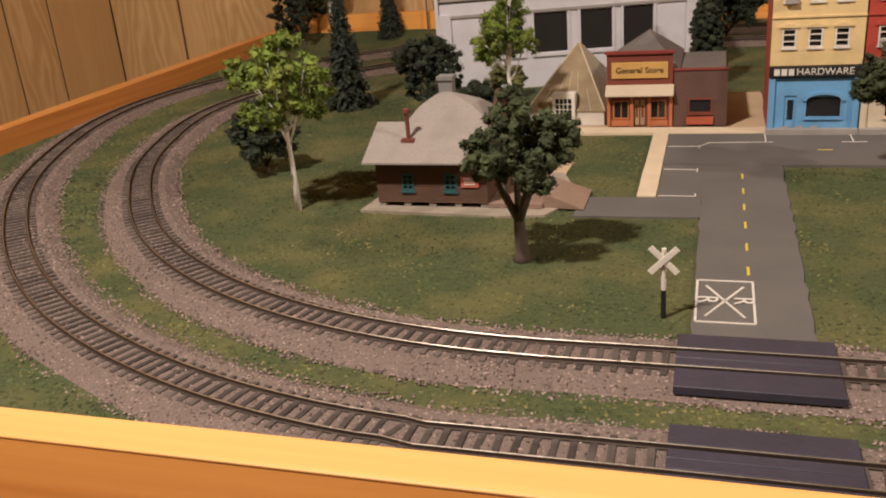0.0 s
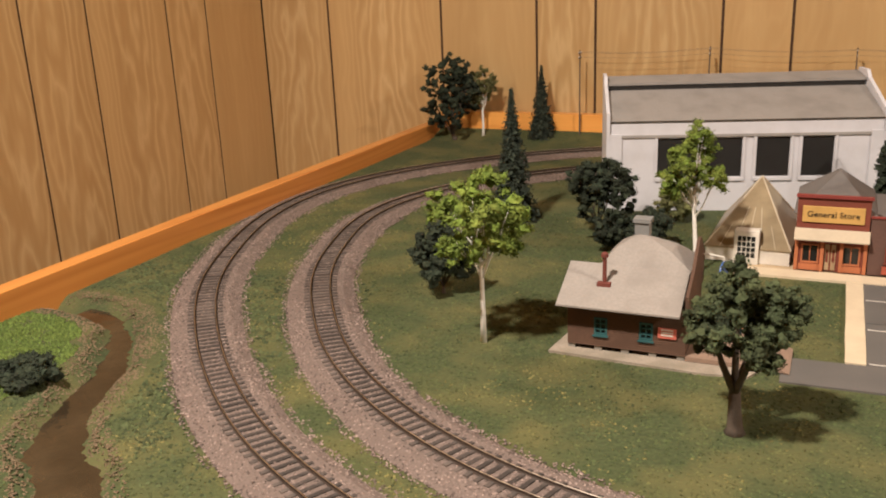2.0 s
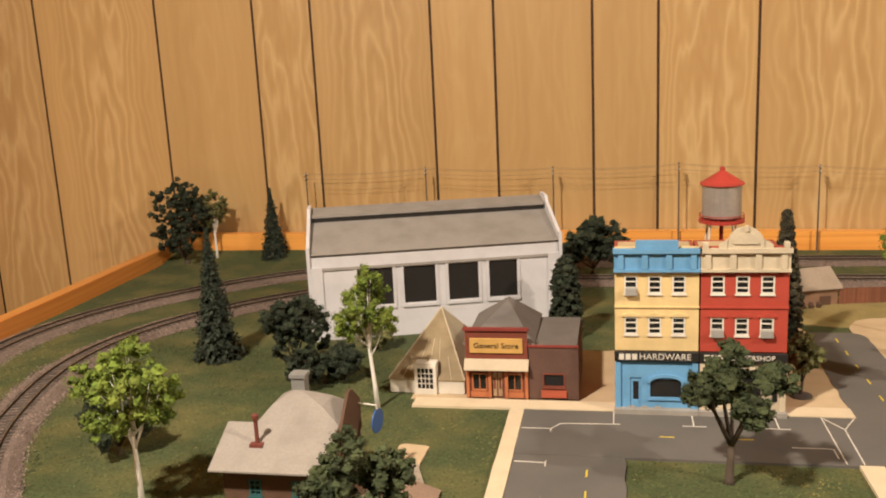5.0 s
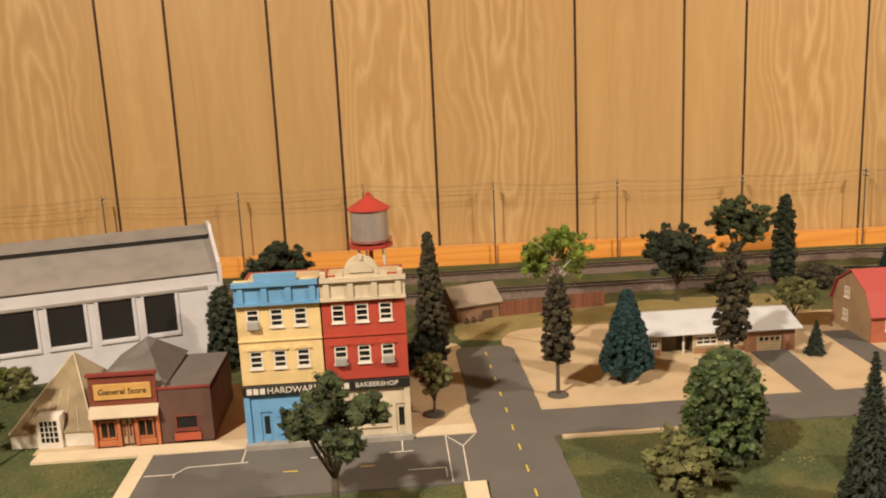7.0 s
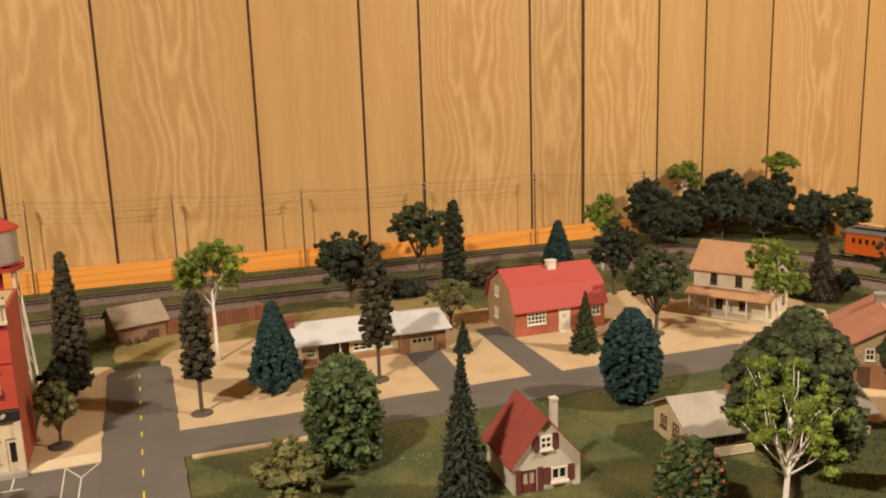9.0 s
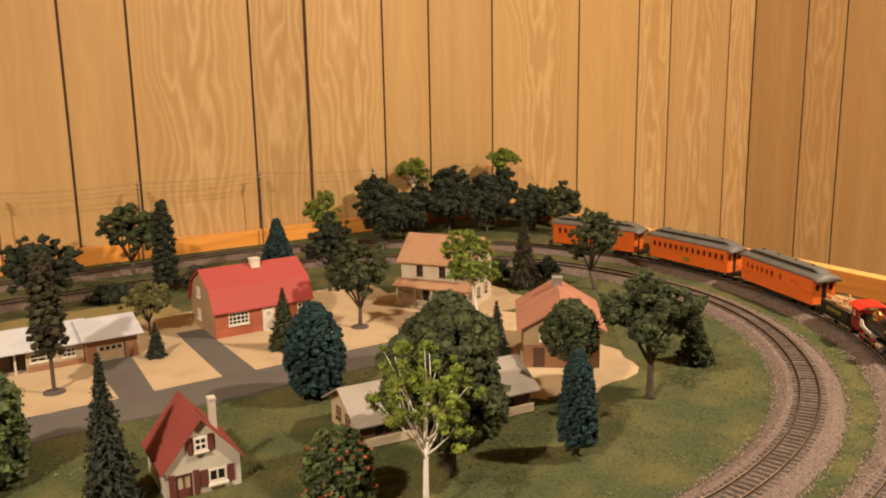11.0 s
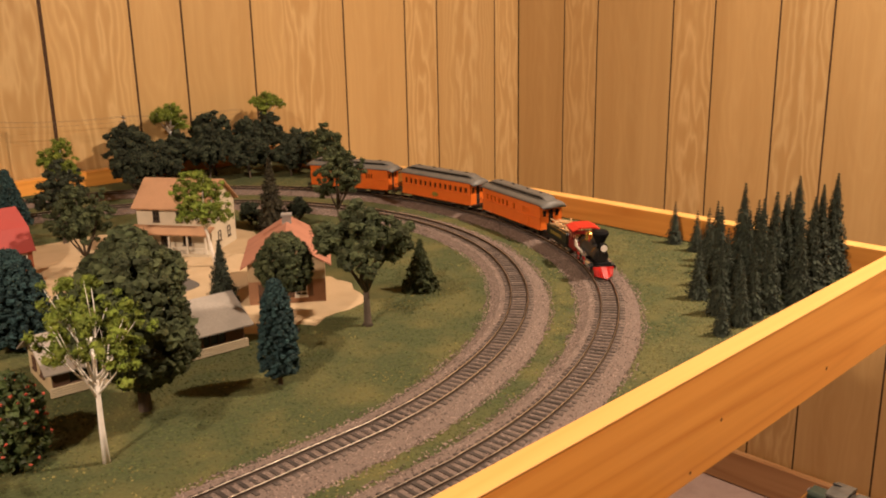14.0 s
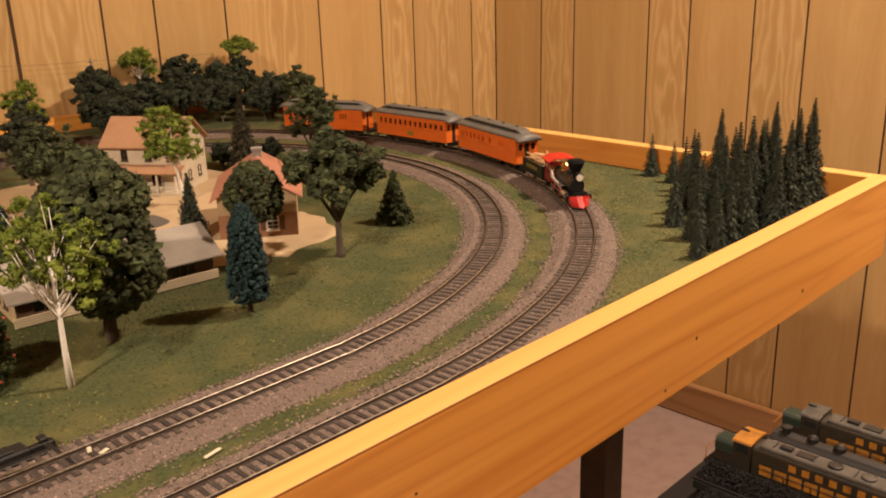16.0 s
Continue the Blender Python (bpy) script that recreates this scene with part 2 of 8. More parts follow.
RAILSIDE = material("rusty_rail_web", (0.060, 0.043, 0.032), 0.7, 0.3, 0.3, 500, 0.2)


# ---- mesh helpers ----
class M:
    """Gathers vertices and faces of one mesh."""

    def __init__(self):
        self.v, self.f = [], []

    def add(self, v, f):
        n = len(self.v)
        self.v += [tuple(p) for p in v]
        self.f += [tuple(i + n for i in q) for q in f]
        return self

    def box(self, x0, x1, y0, y1, z0, z1, c=0.0):
        if not c:
            v = [(x, y, z) for z in (z0, z1) for y in (y0, y1) for x in (x0, x1)]
            return self.add(v, [(0, 2, 3, 1), (4, 5, 7, 6), (0, 1, 5, 4), (2, 6, 7, 3), (0, 4, 6, 2), (1, 3, 7, 5)])
        rings = []
        for z, k in ((z0, c), (z0 + c, 0), (z1 - c, 0), (z1, c)):
            a, b, d, e = x0 + k, x1 - k, y0 + k, y1 - k
            rings.append([(a, d, z), (b, d, z), (b, e, z), (a, e, z)])
        return self.loft(rings, True, True)

    def loft(self, rings, cap0=False, cap1=False, closed=True):
        n, k = len(rings[0]), len(self.v)
        for r in rings:
            self.v += [tuple(p) for p in r]
        for i in range(len(rings) - 1):
            for j in range(n if closed else n - 1):
                a, b = k + i * n + j, k + i * n + (j + 1) % n
                self.f.append((a, b, b + n, a + n))
        if cap0:
            self.f.append(tuple(k + j for j in reversed(range(n))))
        if cap1:
            self.f.append(tuple(k + (len(rings) - 1) * n + j for j in range(n)))
        return self

    def lathe(self, profile, x=0.0, y=0.0, n=16, cap=True):
        rings = [[(x + r * math.cos(2 * math.pi * j / n), y + r * math.sin(2 * math.pi * j / n), z) for j in range(n)] for r, z in profile]
        return self.loft(rings, cap, cap)

    def cyl(self, p, q, r0, r1=None, n=8):
        p, q = Vector(p), Vector(q)
        r1 = r0 if r1 is None else r1
        d = (q - p).normalized()
        u = d.orthogonal().normalized()
        w = d.cross(u)
        rings = [[c + (u * math.cos(2 * math.pi * j / n) + w * math.sin(2 * math.pi * j / n)) * r for j in range(n)] for c, r in ((p, r0), (q, r1))]
        return self.loft(rings, True, True)

    def tube(self, pts, radii, n=6):
        pts = [Vector(p) for p in pts]
        rings, u = [], None
        for i, p in enumerate(pts):
            d = (pts[min(i + 1, len(pts) - 1)] - pts[max(i - 1, 0)]).normalized()
            u = d.orthogonal().normalized() if u is None else (u - d * u.dot(d)).normalized()
            w = d.cross(u)
            rings.append([p + (u * math.cos(2 * math.pi * j / n) + w * math.sin(2 * math.pi * j / n)) * radii[i] for j in range(n)])
        return self.loft(rings, True, True)

    def prism_y(self, poly, y0, y1):
        """A polygon of (x, z) drawn out along y."""
        return self.loft([[(x, y, z) for x, z in poly] for y in (y1, y0)], True, True)

    def prism_x(self, poly, x0, x1):
        """A polygon of (y, z) drawn out along x."""
        return self.loft([[(x, y, z) for y, z in poly] for x in (x0, x1)], True, True)

    def prism_z(self, poly, z0, z1):
        return self.loft([[(x, y, z) for x, y in poly] for z in (z0, z1)], True, True)

    def wall(self, w, h, t, openings, x0=0.0, z0=0.0, y0=0.0):
        """A wall of boxes along x, from y0 inwards by t, with real openings (x, z, width, height)."""
        xs = sorted({x0, x0 + w, *[o[0] for o in openings], *[o[0] + o[2] for o in openings]})
        zs = sorted({z0, z0 + h, *[o[1] for o in openings], *[o[1] + o[3] for o in openings]})
        nx, nz = len(xs) - 1, len(zs) - 1

        def solid(i, j):
            if not (0 <= i < nx and 0 <= j < nz):
                return False
            mx, mz = (xs[i] + xs[i + 1]) / 2, (zs[j] + zs[j + 1]) / 2
            return not any(o[0] < mx < o[0] + o[2] and o[1] < mz < o[1] + o[3] for o in openings)

        ids = {}

        def at(i, j, k):
            if (i, j, k) not in ids:
                ids[i, j, k] = len(self.v)
                self.v.append((xs[i], y0 + t * k, zs[j]))
            return ids[i, j, k]

        for i in range(nx):
            for j in range(nz):
                if not solid(i, j):
                    continue
                self.f.append((at(i, j, 0), at(i + 1, j, 0), at(i + 1, j + 1, 0), at(i, j + 1, 0)))
                self.f.append((at(i, j, 1), at(i, j + 1, 1), at(i + 1, j + 1, 1), at(i + 1, j, 1)))
                for di, dj, a, b in ((-1, 0, (i, j + 1), (i, j)), (1, 0, (i + 1, j), (i + 1, j + 1)), (0, -1, (i, j), (i + 1, j)), (0, 1, (i + 1, j + 1), (i, j + 1))):
                    if not solid(i + di, j + dj):
                        self.f.append((at(*a, 0), at(*a, 1), at(*b, 1), at(*b, 0)))
        return self

    def mesh(self, name, mat, smooth=False):
        me = bpy.data.meshes.new(name)
        me.from_pydata(self.v, [], self.f)
        me.materials.append(mat)
        if smooth:
            me.polygons.foreach_set("use_smooth", [True] * len(me.polygons))
        me.update()
        return me


def part(name, m, mat, parent=None, label="", at=None, smooth=False):
    ob = new(name, m.mesh(name, mat, smooth) if isinstance(m, M) else m)
    if parent is not None:
        ob.parent = parent
    if at is not None:
        ob.matrix_basis = at
    return tagged(ob, label)


def thing(name, at, label, category, group=""):
    ob = new(name)
    ob.empty_display_size = 0.01
    ob.matrix_basis = at
    return tagged(ob, label, category, group)


def structure(name, m, mat, label="", smooth=False):
    return tagged(part(name, m, mat, None, label, None, smooth), label, "", "", "structure")
# ---- room ----
Z_FLOOR, Z_CEIL = -0.80, 1.45
X_W, X_E, Y_N, Y_S = -0.959, 2.427, 1.50, -3.40
CUTS = (0.0, 0.1555, 0.2565, 0.4064, 0.636, 0.8125, 0.914, 1.116)


def panel_wall(name, label, length, seams, at, thick_seams=()):
    """Backing with boards on it; x runs along the wall and the boards face -y."""
    back = M().box(0, length, 0.0012, 0.03, Z_FLOOR, Z_CEIL)
    wall = structure(name, back, GROOVE, label)
    wall.matrix_basis = at
    edges = [0.0, *[s for s in seams if 0.05 < s < length - 0.05], length]
    for a, b in zip(edges, edges[1:]):
        g0 = 0.0022 if a not in thick_seams else 0.0034
        g1 = 0.0022 if b not in thick_seams else 0.0034
        w = b - a
        board = M().box(-w / 2 + g0, w / 2 - g1, 0.0, 0.0018, Z_FLOOR, Z_CEIL, 0.0004)
        part("board", board, WALLWOOD, wall, "", pose((a + b) / 2, 0, 0))
    return wall


back_seams = [k * 1.2192 + c - X_W for k in (-1, 0, 1, 2) for c in CUTS]
panel_wall("wall_north", "tan wood-grain panelled wall with dark grooves", X_E - X_W, back_seams, pose(X_W, Y_N, 0), (1.2192 - X_W,))
east = [Y_N - y for y in (1.351, 1.251, 1.046, 0.944, 0.798, 0.688, 0.52, 0.40, 0.30, 0.07, -0.11, -0.21, -0.41, -0.52, -0.75, -0.95, -1.2, -1.5, -1.9)]
panel_wall("wall_east", "tan wood-grain panelled wall with dark grooves", Y_N - Y_S, sorted(east), pose(X_E, Y_N, 0, 0, 0, -90))
west = [y - Y_S for y in (1.330, 1.227, 1.051, 0.93, 0.82, 0.58, 0.41, 0.31, 0.11, 0.0, -0.16, -0.4, -0.7, -0.9, -1.1, -1.4, -1.8)]
panel_wall("wall_west", "tan wood-grain panelled wall with dark grooves", Y_N - Y_S, sorted(west), pose(X_W, Y_S, 0, 0, 0, 90))
panel_wall("wall_south", "tan wood-grain panelled wall with dark grooves", X_E - X_W, [0.3, 0.7, 1.1, 1.5, 1.9, 2.3, 2.7, 3.1], pose(X_E, Y_S, 0, 0, 0, 180))
structure("floor", M().box(X_W - 0.05, X_E + 0.05, Y_S - 0.05, Y_N + 0.05, Z_FLOOR - 0.03, Z_FLOOR), CARPET, "mauve brown carpet floor")
structure("ceiling", M().box(X_W - 0.05, X_E + 0.05, Y_S - 0.05, Y_N + 0.05, Z_CEIL, Z_CEIL + 0.03), PLASTER, "unseen ceiling, dark tan to cut bounced light")
structure("baseboard", M().box(X_E - 0.018, X_E - 0.0005, Y_S + 0.02, Y_N - 0.02, Z_FLOOR, Z_FLOOR + 0.085, 0.004), TRIMWOOD, "brown wooden baseboard")

# ---- layout table ----
TX0, TX1, TY0, TY1 = -0.579, 1.628, 0.2705, 1.474
table = thing("layout_table", pose(0.52, 0.87, Z_FLOOR), "long train table framed with varnished pine boards on dark legs", "table")
inv = pose(-0.52, -0.87, -Z_FLOOR)
part("front_board", M().box(TX0 - 0.019, TX1 + 0.019, TY0 - 0.019, TY0 - 0.0003, -0.060, 0.030, 0.0012), PINE, table, "golden varnished pine board", inv)
# Side boards take the pine copy with shade in its colour.
part("side_board", M().box(TX0 - 0.019, TX0, TY0, TY1 + 0.018, -0.060, 0.0262, 0.0012), PINE_Y_SHADED, table, "golden varnished pine board", inv)
part("side_board", M().box(TX1, TX1 + 0.019, TY0, TY1 + 0.018, -0.060, 0.0298, 0.0012), PINE_Y_SHADED, table, "golden varnished pine board", inv)
part("back_board", M().prism_y([(TX0, -0.060), (TX1, -0.060), (TX1, 0.0297), (1.10, 0.0297), (0.75, 0.0350), (0.35, 0.0405), (TX0, 0.0430)], TY1, TY1 + 0.018), PINE, table, "golden varnished pine board", inv)
part("deck", M().box(TX0 + 0.001, TX1 - 0.001, TY0 + 0.001, TY1 - 0.001, -0.045, -0.028), PLYWOOD, table, "", inv)
# Same pine in a paler colour: paints the bright light on the top edges.
PINE_LIT_TOP = wood("lit_pine_top_edge", (0.85, 0.49, 0.155), (0.72, 0.37, 0.095), 18.0, 0.04, 0.34, 0.03, 0, 1.5, 0.2)
part("top_edge", M().box(TX0 - 0.0193, TX1 + 0.0194, TY0 - 0.0193, TY0 - 0.0001, 0.0289, 0.0307, 0.0006), PINE_LIT_TOP, table, "top edge in paler pine, its brightness painted in", inv)
part("top_edge", M().box(TX1 - 0.0002, TX1 + 0.0192, TY0 + 0.0001, TY1 + 0.017, 0.0290, 0.0305, 0.0004), PINE_LIT_TOP, table, "top edge in paler pine, its brightness painted in", inv)
KNOT = material("dark_pine_knot", (0.10, 0.035, 0.012), 0.5)
for x, z, r in ((1.233, -0.022, 0.0018), (1.189, -0.051, 0.0015), (0.926, -0.013, 0.0012), (1.433, -0.040, 0.0022)):
    part("knot", M().cyl((x, TY0 - 0.0188, z), (x, TY0 - 0.0192, z), r, r * 0.8, 10), KNOT, table, "dark knot", inv)
LEG = material("dark_grey_leg_paint", (0.085, 0.070, 0.060), 0.75)
for x in (-0.50, 0.55, 1.238):
    for y in (0.34, 1.40):
        part("leg", M().box(x - 0.0135, x + 0.0135, y - 0.0135, y + 0.0135, Z_FLOOR, -0.045, 0.002), LEG, table, "dark painted square leg", inv)

# ---- ground of the layout ----
random.seed(4)
CREEK = [(-0.70, 0.571), (-0.60, 0.572), (-0.547, 0.575), (-0.509, 0.569), (-0.475, 0.548), (-0.446, 0.517), (-0.422, 0.476), (-0.406, 0.439), (-0.392, 0.405), (-0.372, 0.378), (-0.345, 0.357), (-0.321, 0.338), (-0.302, 0.318), (-0.275, 0.285), (-0.26, 0.24)]
CW = 0.016


def seg_dist(x, y, pts):
    best = 9.0
    for (ax, ay), (bx, by) in zip(pts, pts[1:]):
        dx, dy = bx - ax, by - ay
        k = max(0.0, min(1.0, ((x - ax) * dx + (y - ay) * dy) / (dx * dx + dy * dy)))
        best = min(best, math.hypot(x - ax - k * dx, y - ay - k * dy))
    return best


def ground_z(x, y):
    z = 0.0012 * noise.noise((x * 9, y * 9, 0.3))
    if y > 1.405:
        k = (y - 1.405) / 0.069
        z += float(np.interp(x, (-0.35, 0.0, 0.5, 1.1, 1.4), (0.014, 0.010, 0.009, 0.005, 0.003))) * k * k
    if x < -0.25 and y < 0.68:
        d = seg_dist(x, y, CREEK) - float(np.interp(y, (0.36, 0.45, 0.56), (0.005, 0.001, -0.004)))
        k = min(1.0, max(0.0, (d - CW * (0.40 + 0.5 * noise.noise((x * 40, y * 40, 3)))) / 0.018))
        z = -0.012 + (z + 0.012) * k * k * (3 - 2 * k)
    return z


def sheet(x0, x1, y0, y1, step):
    m = M()
    nx, ny = max(2, round((x1 - x0) / step)), max(2, round((y1 - y0) / step))
    for j in range(ny + 1):
        for i in range(nx + 1):
            x, y = x0 + (x1 - x0) * i / nx, y0 + (y1 - y0) * j / ny
            m.v.append((x, y, ground_z(x, y)))
    for j in range(ny):
        for i in range(nx):
            a = j * (nx + 1) + i
            m.f.append((a, a + 1, a + nx + 2, a + nx + 1))
    return m


structure("ground", sheet(TX0, TX1, TY0, TY1, 0.008), GRASS, "olive green turf-covered layout ground", True)
wm = M()
ring = []
for i, (x, y) in enumerate(CREEK):
    a, b = CREEK[max(i - 1, 0)], CREEK[min(i + 1, len(CREEK) - 1)]
    d = math.hypot(b[0] - a[0], b[1] - a[1])
    nx, ny = -(b[1] - a[1]) / d, (b[0] - a[0]) / d
    if TX0 + 0.012 < x and y > TY0 + 0.01:
        ring.append([(x + nx * CW * 1.7, y + ny * CW * 1.7, -0.0085), (x - nx * CW * 1.7, y - ny * CW * 1.7, -0.0085)])
wm.loft(ring, closed=False)
structure("water", wm, WATER, "shallow murky brown creek")


def plate(poly, z, thick=0.004):
    return M().prism_z(poly, z - thick, z)


def rounded(x0, x1, y0, y1, r=(0, 0, 0, 0), wob=0.0):
    """A rectangle with its corners (sw, se, ne, nw) rounded and its edges a little wavy."""
    pts = []
    for (cx, cy, sx, sy, a0), q in zip(((x0, y0, 1, 1, 180), (x1, y0, -1, 1, 270), (x1, y1, -1, -1, 0), (x0, y1, 1, -1, 90)), r):
        if q:
            for k in range(7):
                a = radians(a0 + 15 * k)
                pts.append((cx + sx * q + q * math.cos(a), cy + sy * q + q * math.sin(a)))
        else:
            pts.append((cx, cy))
    out = []
    for p, q in zip(pts, pts[1:] + pts[:1]):
        n = max(1, int(math.hypot(q[0] - p[0], q[1] - p[1]) / 0.012)) if wob else 1
        for k in range(n):
            x, y = p[0] + (q[0] - p[0]) * k / n, p[1] + (q[1] - p[1]) * k / n
            out.append((x + wob * noise.noise((x * 60, y * 60, 1)), y + wob * noise.noise((x * 60, y * 60, 5))))
    return out


ZR = 0.0016
structure("sand_yard", plate(rounded(0.455, 1.13, 0.869, 1.135, (0.02, 0, 0.03, 0.04), 0.006), 0.0010), SAND, "tan sandy house yards")
structure("sand_lot", plate(rounded(0.335, 0.402, 0.828, 1.10, (0, 0, 0.02, 0.03), 0.004), 0.0011), SAND, "tan sandy lot beside the brick store")
structure("sand_yard", plate(rounded(1.04, 1.215, 0.625, 0.92, (0.04, 0.07, 0.05, 0.04), 0.014), 0.0009), SAND, "tan sandy yard round the brown house")
structure("sand_yard", plate(rounded(1.05, 1.27, 0.90, 1.06, (0.02, 0.05, 0.06, 0.04), 0.010), 0.0012), SAND, "tan sandy yard of the white house")
structure("store_lot", plate(rounded(-0.01, 0.19, 0.846, 1.00, (0, 0, 0.0, 0.02), 0.003), 0.0012), SAND, "tan dirt lot under the stores")
structure("straw_field", plate(rounded(0.40, 0.86, 1.10, 1.23, (0.03, 0.03, 0.04, 0.04), 0.012), 0.0006), STRAW, "dry yellow grass behind the houses")
structure("road", plate(rounded(0.136, 0.196, 0.43, 0.74, wob=0.0022), ZR), ASPHALT, "grey two-lane road to the crossing")
structure("road", plate(rounded(0.1045, 0.396, 0.7305, 0.8255, wob=0.0008), ZR + 0.0003), ASPHALT, "grey street before the stores")
structure("parking", plate(rounded(0.1045, 0.137, 0.648, 0.731), ZR - 0.0002), ASPHALT, "grey parking strip")
structure("road", plate(rounded(0.395, 0.4635, 0.415, 1.075, (0, 0, 0.02, 0.012), 0.0022), ZR), ASPHALT, "grey side street")
structure("road", plate(rounded(0.4620, 1.10, 0.809, 0.8705, (0, 0.02, 0.02, 0), 0.0018), ZR - 0.0001), ASPHALT, "grey lane past the houses")
structure("driveway", plate([(0.722, 0.8703), (0.755, 0.8703), (0.764, 1.0), (0.722, 1.0)], ZR), ASPHALT, "grey driveway to the garage")
structure("driveway", plate([(0.826, 0.8703), (0.861, 0.8703), (0.862, 1.05), (0.83, 1.05)], ZR), ASPHALT, "grey driveway beside the red-roofed house")
structure("walkway", plate([(0.05, 0.603), (0.1362, 0.606), (0.1362, 0.648), (0.05, 0.645)], ZR), ASPHALT, "grey path to the depot ramp")
structure("pavement", plate(rounded(-0.004, 0.395, 0.8257, 0.8465, wob=0.0004), 0.0028), CONCRETE, "cream concrete sidewalk along the stores")
structure("pavement", plate(rounded(0.0905, 0.1043, 0.647, 0.8256, wob=0.0004), 0.0026), CONCRETE, "cream concrete path")
structure("pavement", plate(rounded(0.3745, 0.3925, 0.655, 0.7303, wob=0.0004), 0.0026), CONCRETE, "cream concrete path")
structure("kerb", plate(rounded(0.47, 0.60, 0.8035, 0.809, (0.002, 0, 0, 0.002), 0.001), 0.0022), SAND, "tan worn road edge")


def mark(x0, y0, x1, y1, w=0.0011, mat=None, z=ZR + 0.0006):
    d = math.hypot(x1 - x0, y1 - y0)
    nx, ny = -(y1 - y0) / d * w / 2, (x1 - x0) / d * w / 2
    poly = [(x0 + nx, y0 + ny), (x0 - nx, y0 - ny), (x1 - nx, y1 - ny), (x1 + nx, y1 + ny)]
    return structure("road_marking", plate(poly, z, 0.0005), mat or WHITEPAINT, "yellow painted dash" if mat else "white painted line")


for x0, y0, x1, y1 in ((0.106, 0.783, 0.132, 0.783), (0.132, 0.777, 0.132, 0.783), (0.132, 0.783, 0.140, 0.795), (0.140, 0.795, 0.192, 0.797), (0.1865, 0.797, 0.1865, 0.825), (0.106, 0.716, 0.132, 0.715), (0.132, 0.709, 0.132, 0.719), (0.106, 0.6495, 0.132, 0.6495), (0.132, 0.6495, 0.132, 0.655),
                       (0.246, 0.797, 0.266, 0.797), (0.2555, 0.797, 0.2555, 0.825), (0.315, 0.797, 0.336, 0.797), (0.3265, 0.797, 0.3265, 0.825), (0.366, 0.733, 0.366, 0.825), (0.379, 0.733, 0.380, 0.80), (0.380, 0.80, 0.366, 0.825) , (0.380, 0.80, 0.393, 0.824), (0.330, 0.76, 0.362, 0.76), (0.362, 0.742, 0.362, 0.76)):
    mark(x0, y0, x1, y1)
for y in (0.515, 0.553, 0.592, 0.628, 0.663, 0.699):
    mark(0.1655, y - 0.006, 0.1655, y + 0.006, 0.0016, YELLOWPAINT)
for k in range(15):
    y = 0.45 + 0.0425 * k
    mark(0.4290, y - 0.006, 0.4290, y + 0.006, 0.0016, YELLOWPAINT)
for x in (0.225, 0.29):
    mark(x, 0.773, x + 0.012, 0.773, 0.0014, YELLOWPAINT)
for a, b in (((0.1375, 0.446), (0.1675, 0.446)), ((0.1675, 0.446), (0.1675, 0.4995)), ((0.1675, 0.4995), (0.1375, 0.4995)), ((0.1375, 0.4995), (0.1375, 0.446)), ((0.1425, 0.453), (0.1625, 0.492)), ((0.1425, 0.492), (0.1625, 0.453))):
    mark(*a, *b, 0.0013)


def flat_text(body, size, at, mat, name, parent=None, depth=0.0002, kind="structure", label=""):
    c = bpy.data.curves.new(name, "FONT")
    c.body, c.size, c.extrude, c.align_x, c.align_y = body, size, depth, "CENTER", "CENTER"
    tmp = bpy.data.objects.new("t", c)
    me = bpy.data.meshes.new_from_object(tmp)
    bpy.data.objects.remove(tmp)
    me.materials.clear()
    me.materials.append(mat)
    ob = new(name, me)
    ob.matrix_basis = at
    if parent is not None:
        ob.parent = parent
    else:
        tagged(ob, label, "", "", kind)
    return ob


flat_text("R", 0.016, pose(0.1430, 0.4725, ZR + 0.0008, 0, 0, -90), WHITEPAINT, "road_marking", label="white painted letter R")
flat_text("R", 0.016, pose(0.1620, 0.4725, ZR + 0.0008, 0, 0, -90), WHITEPAINT, "road_marking", label="white painted letter R")
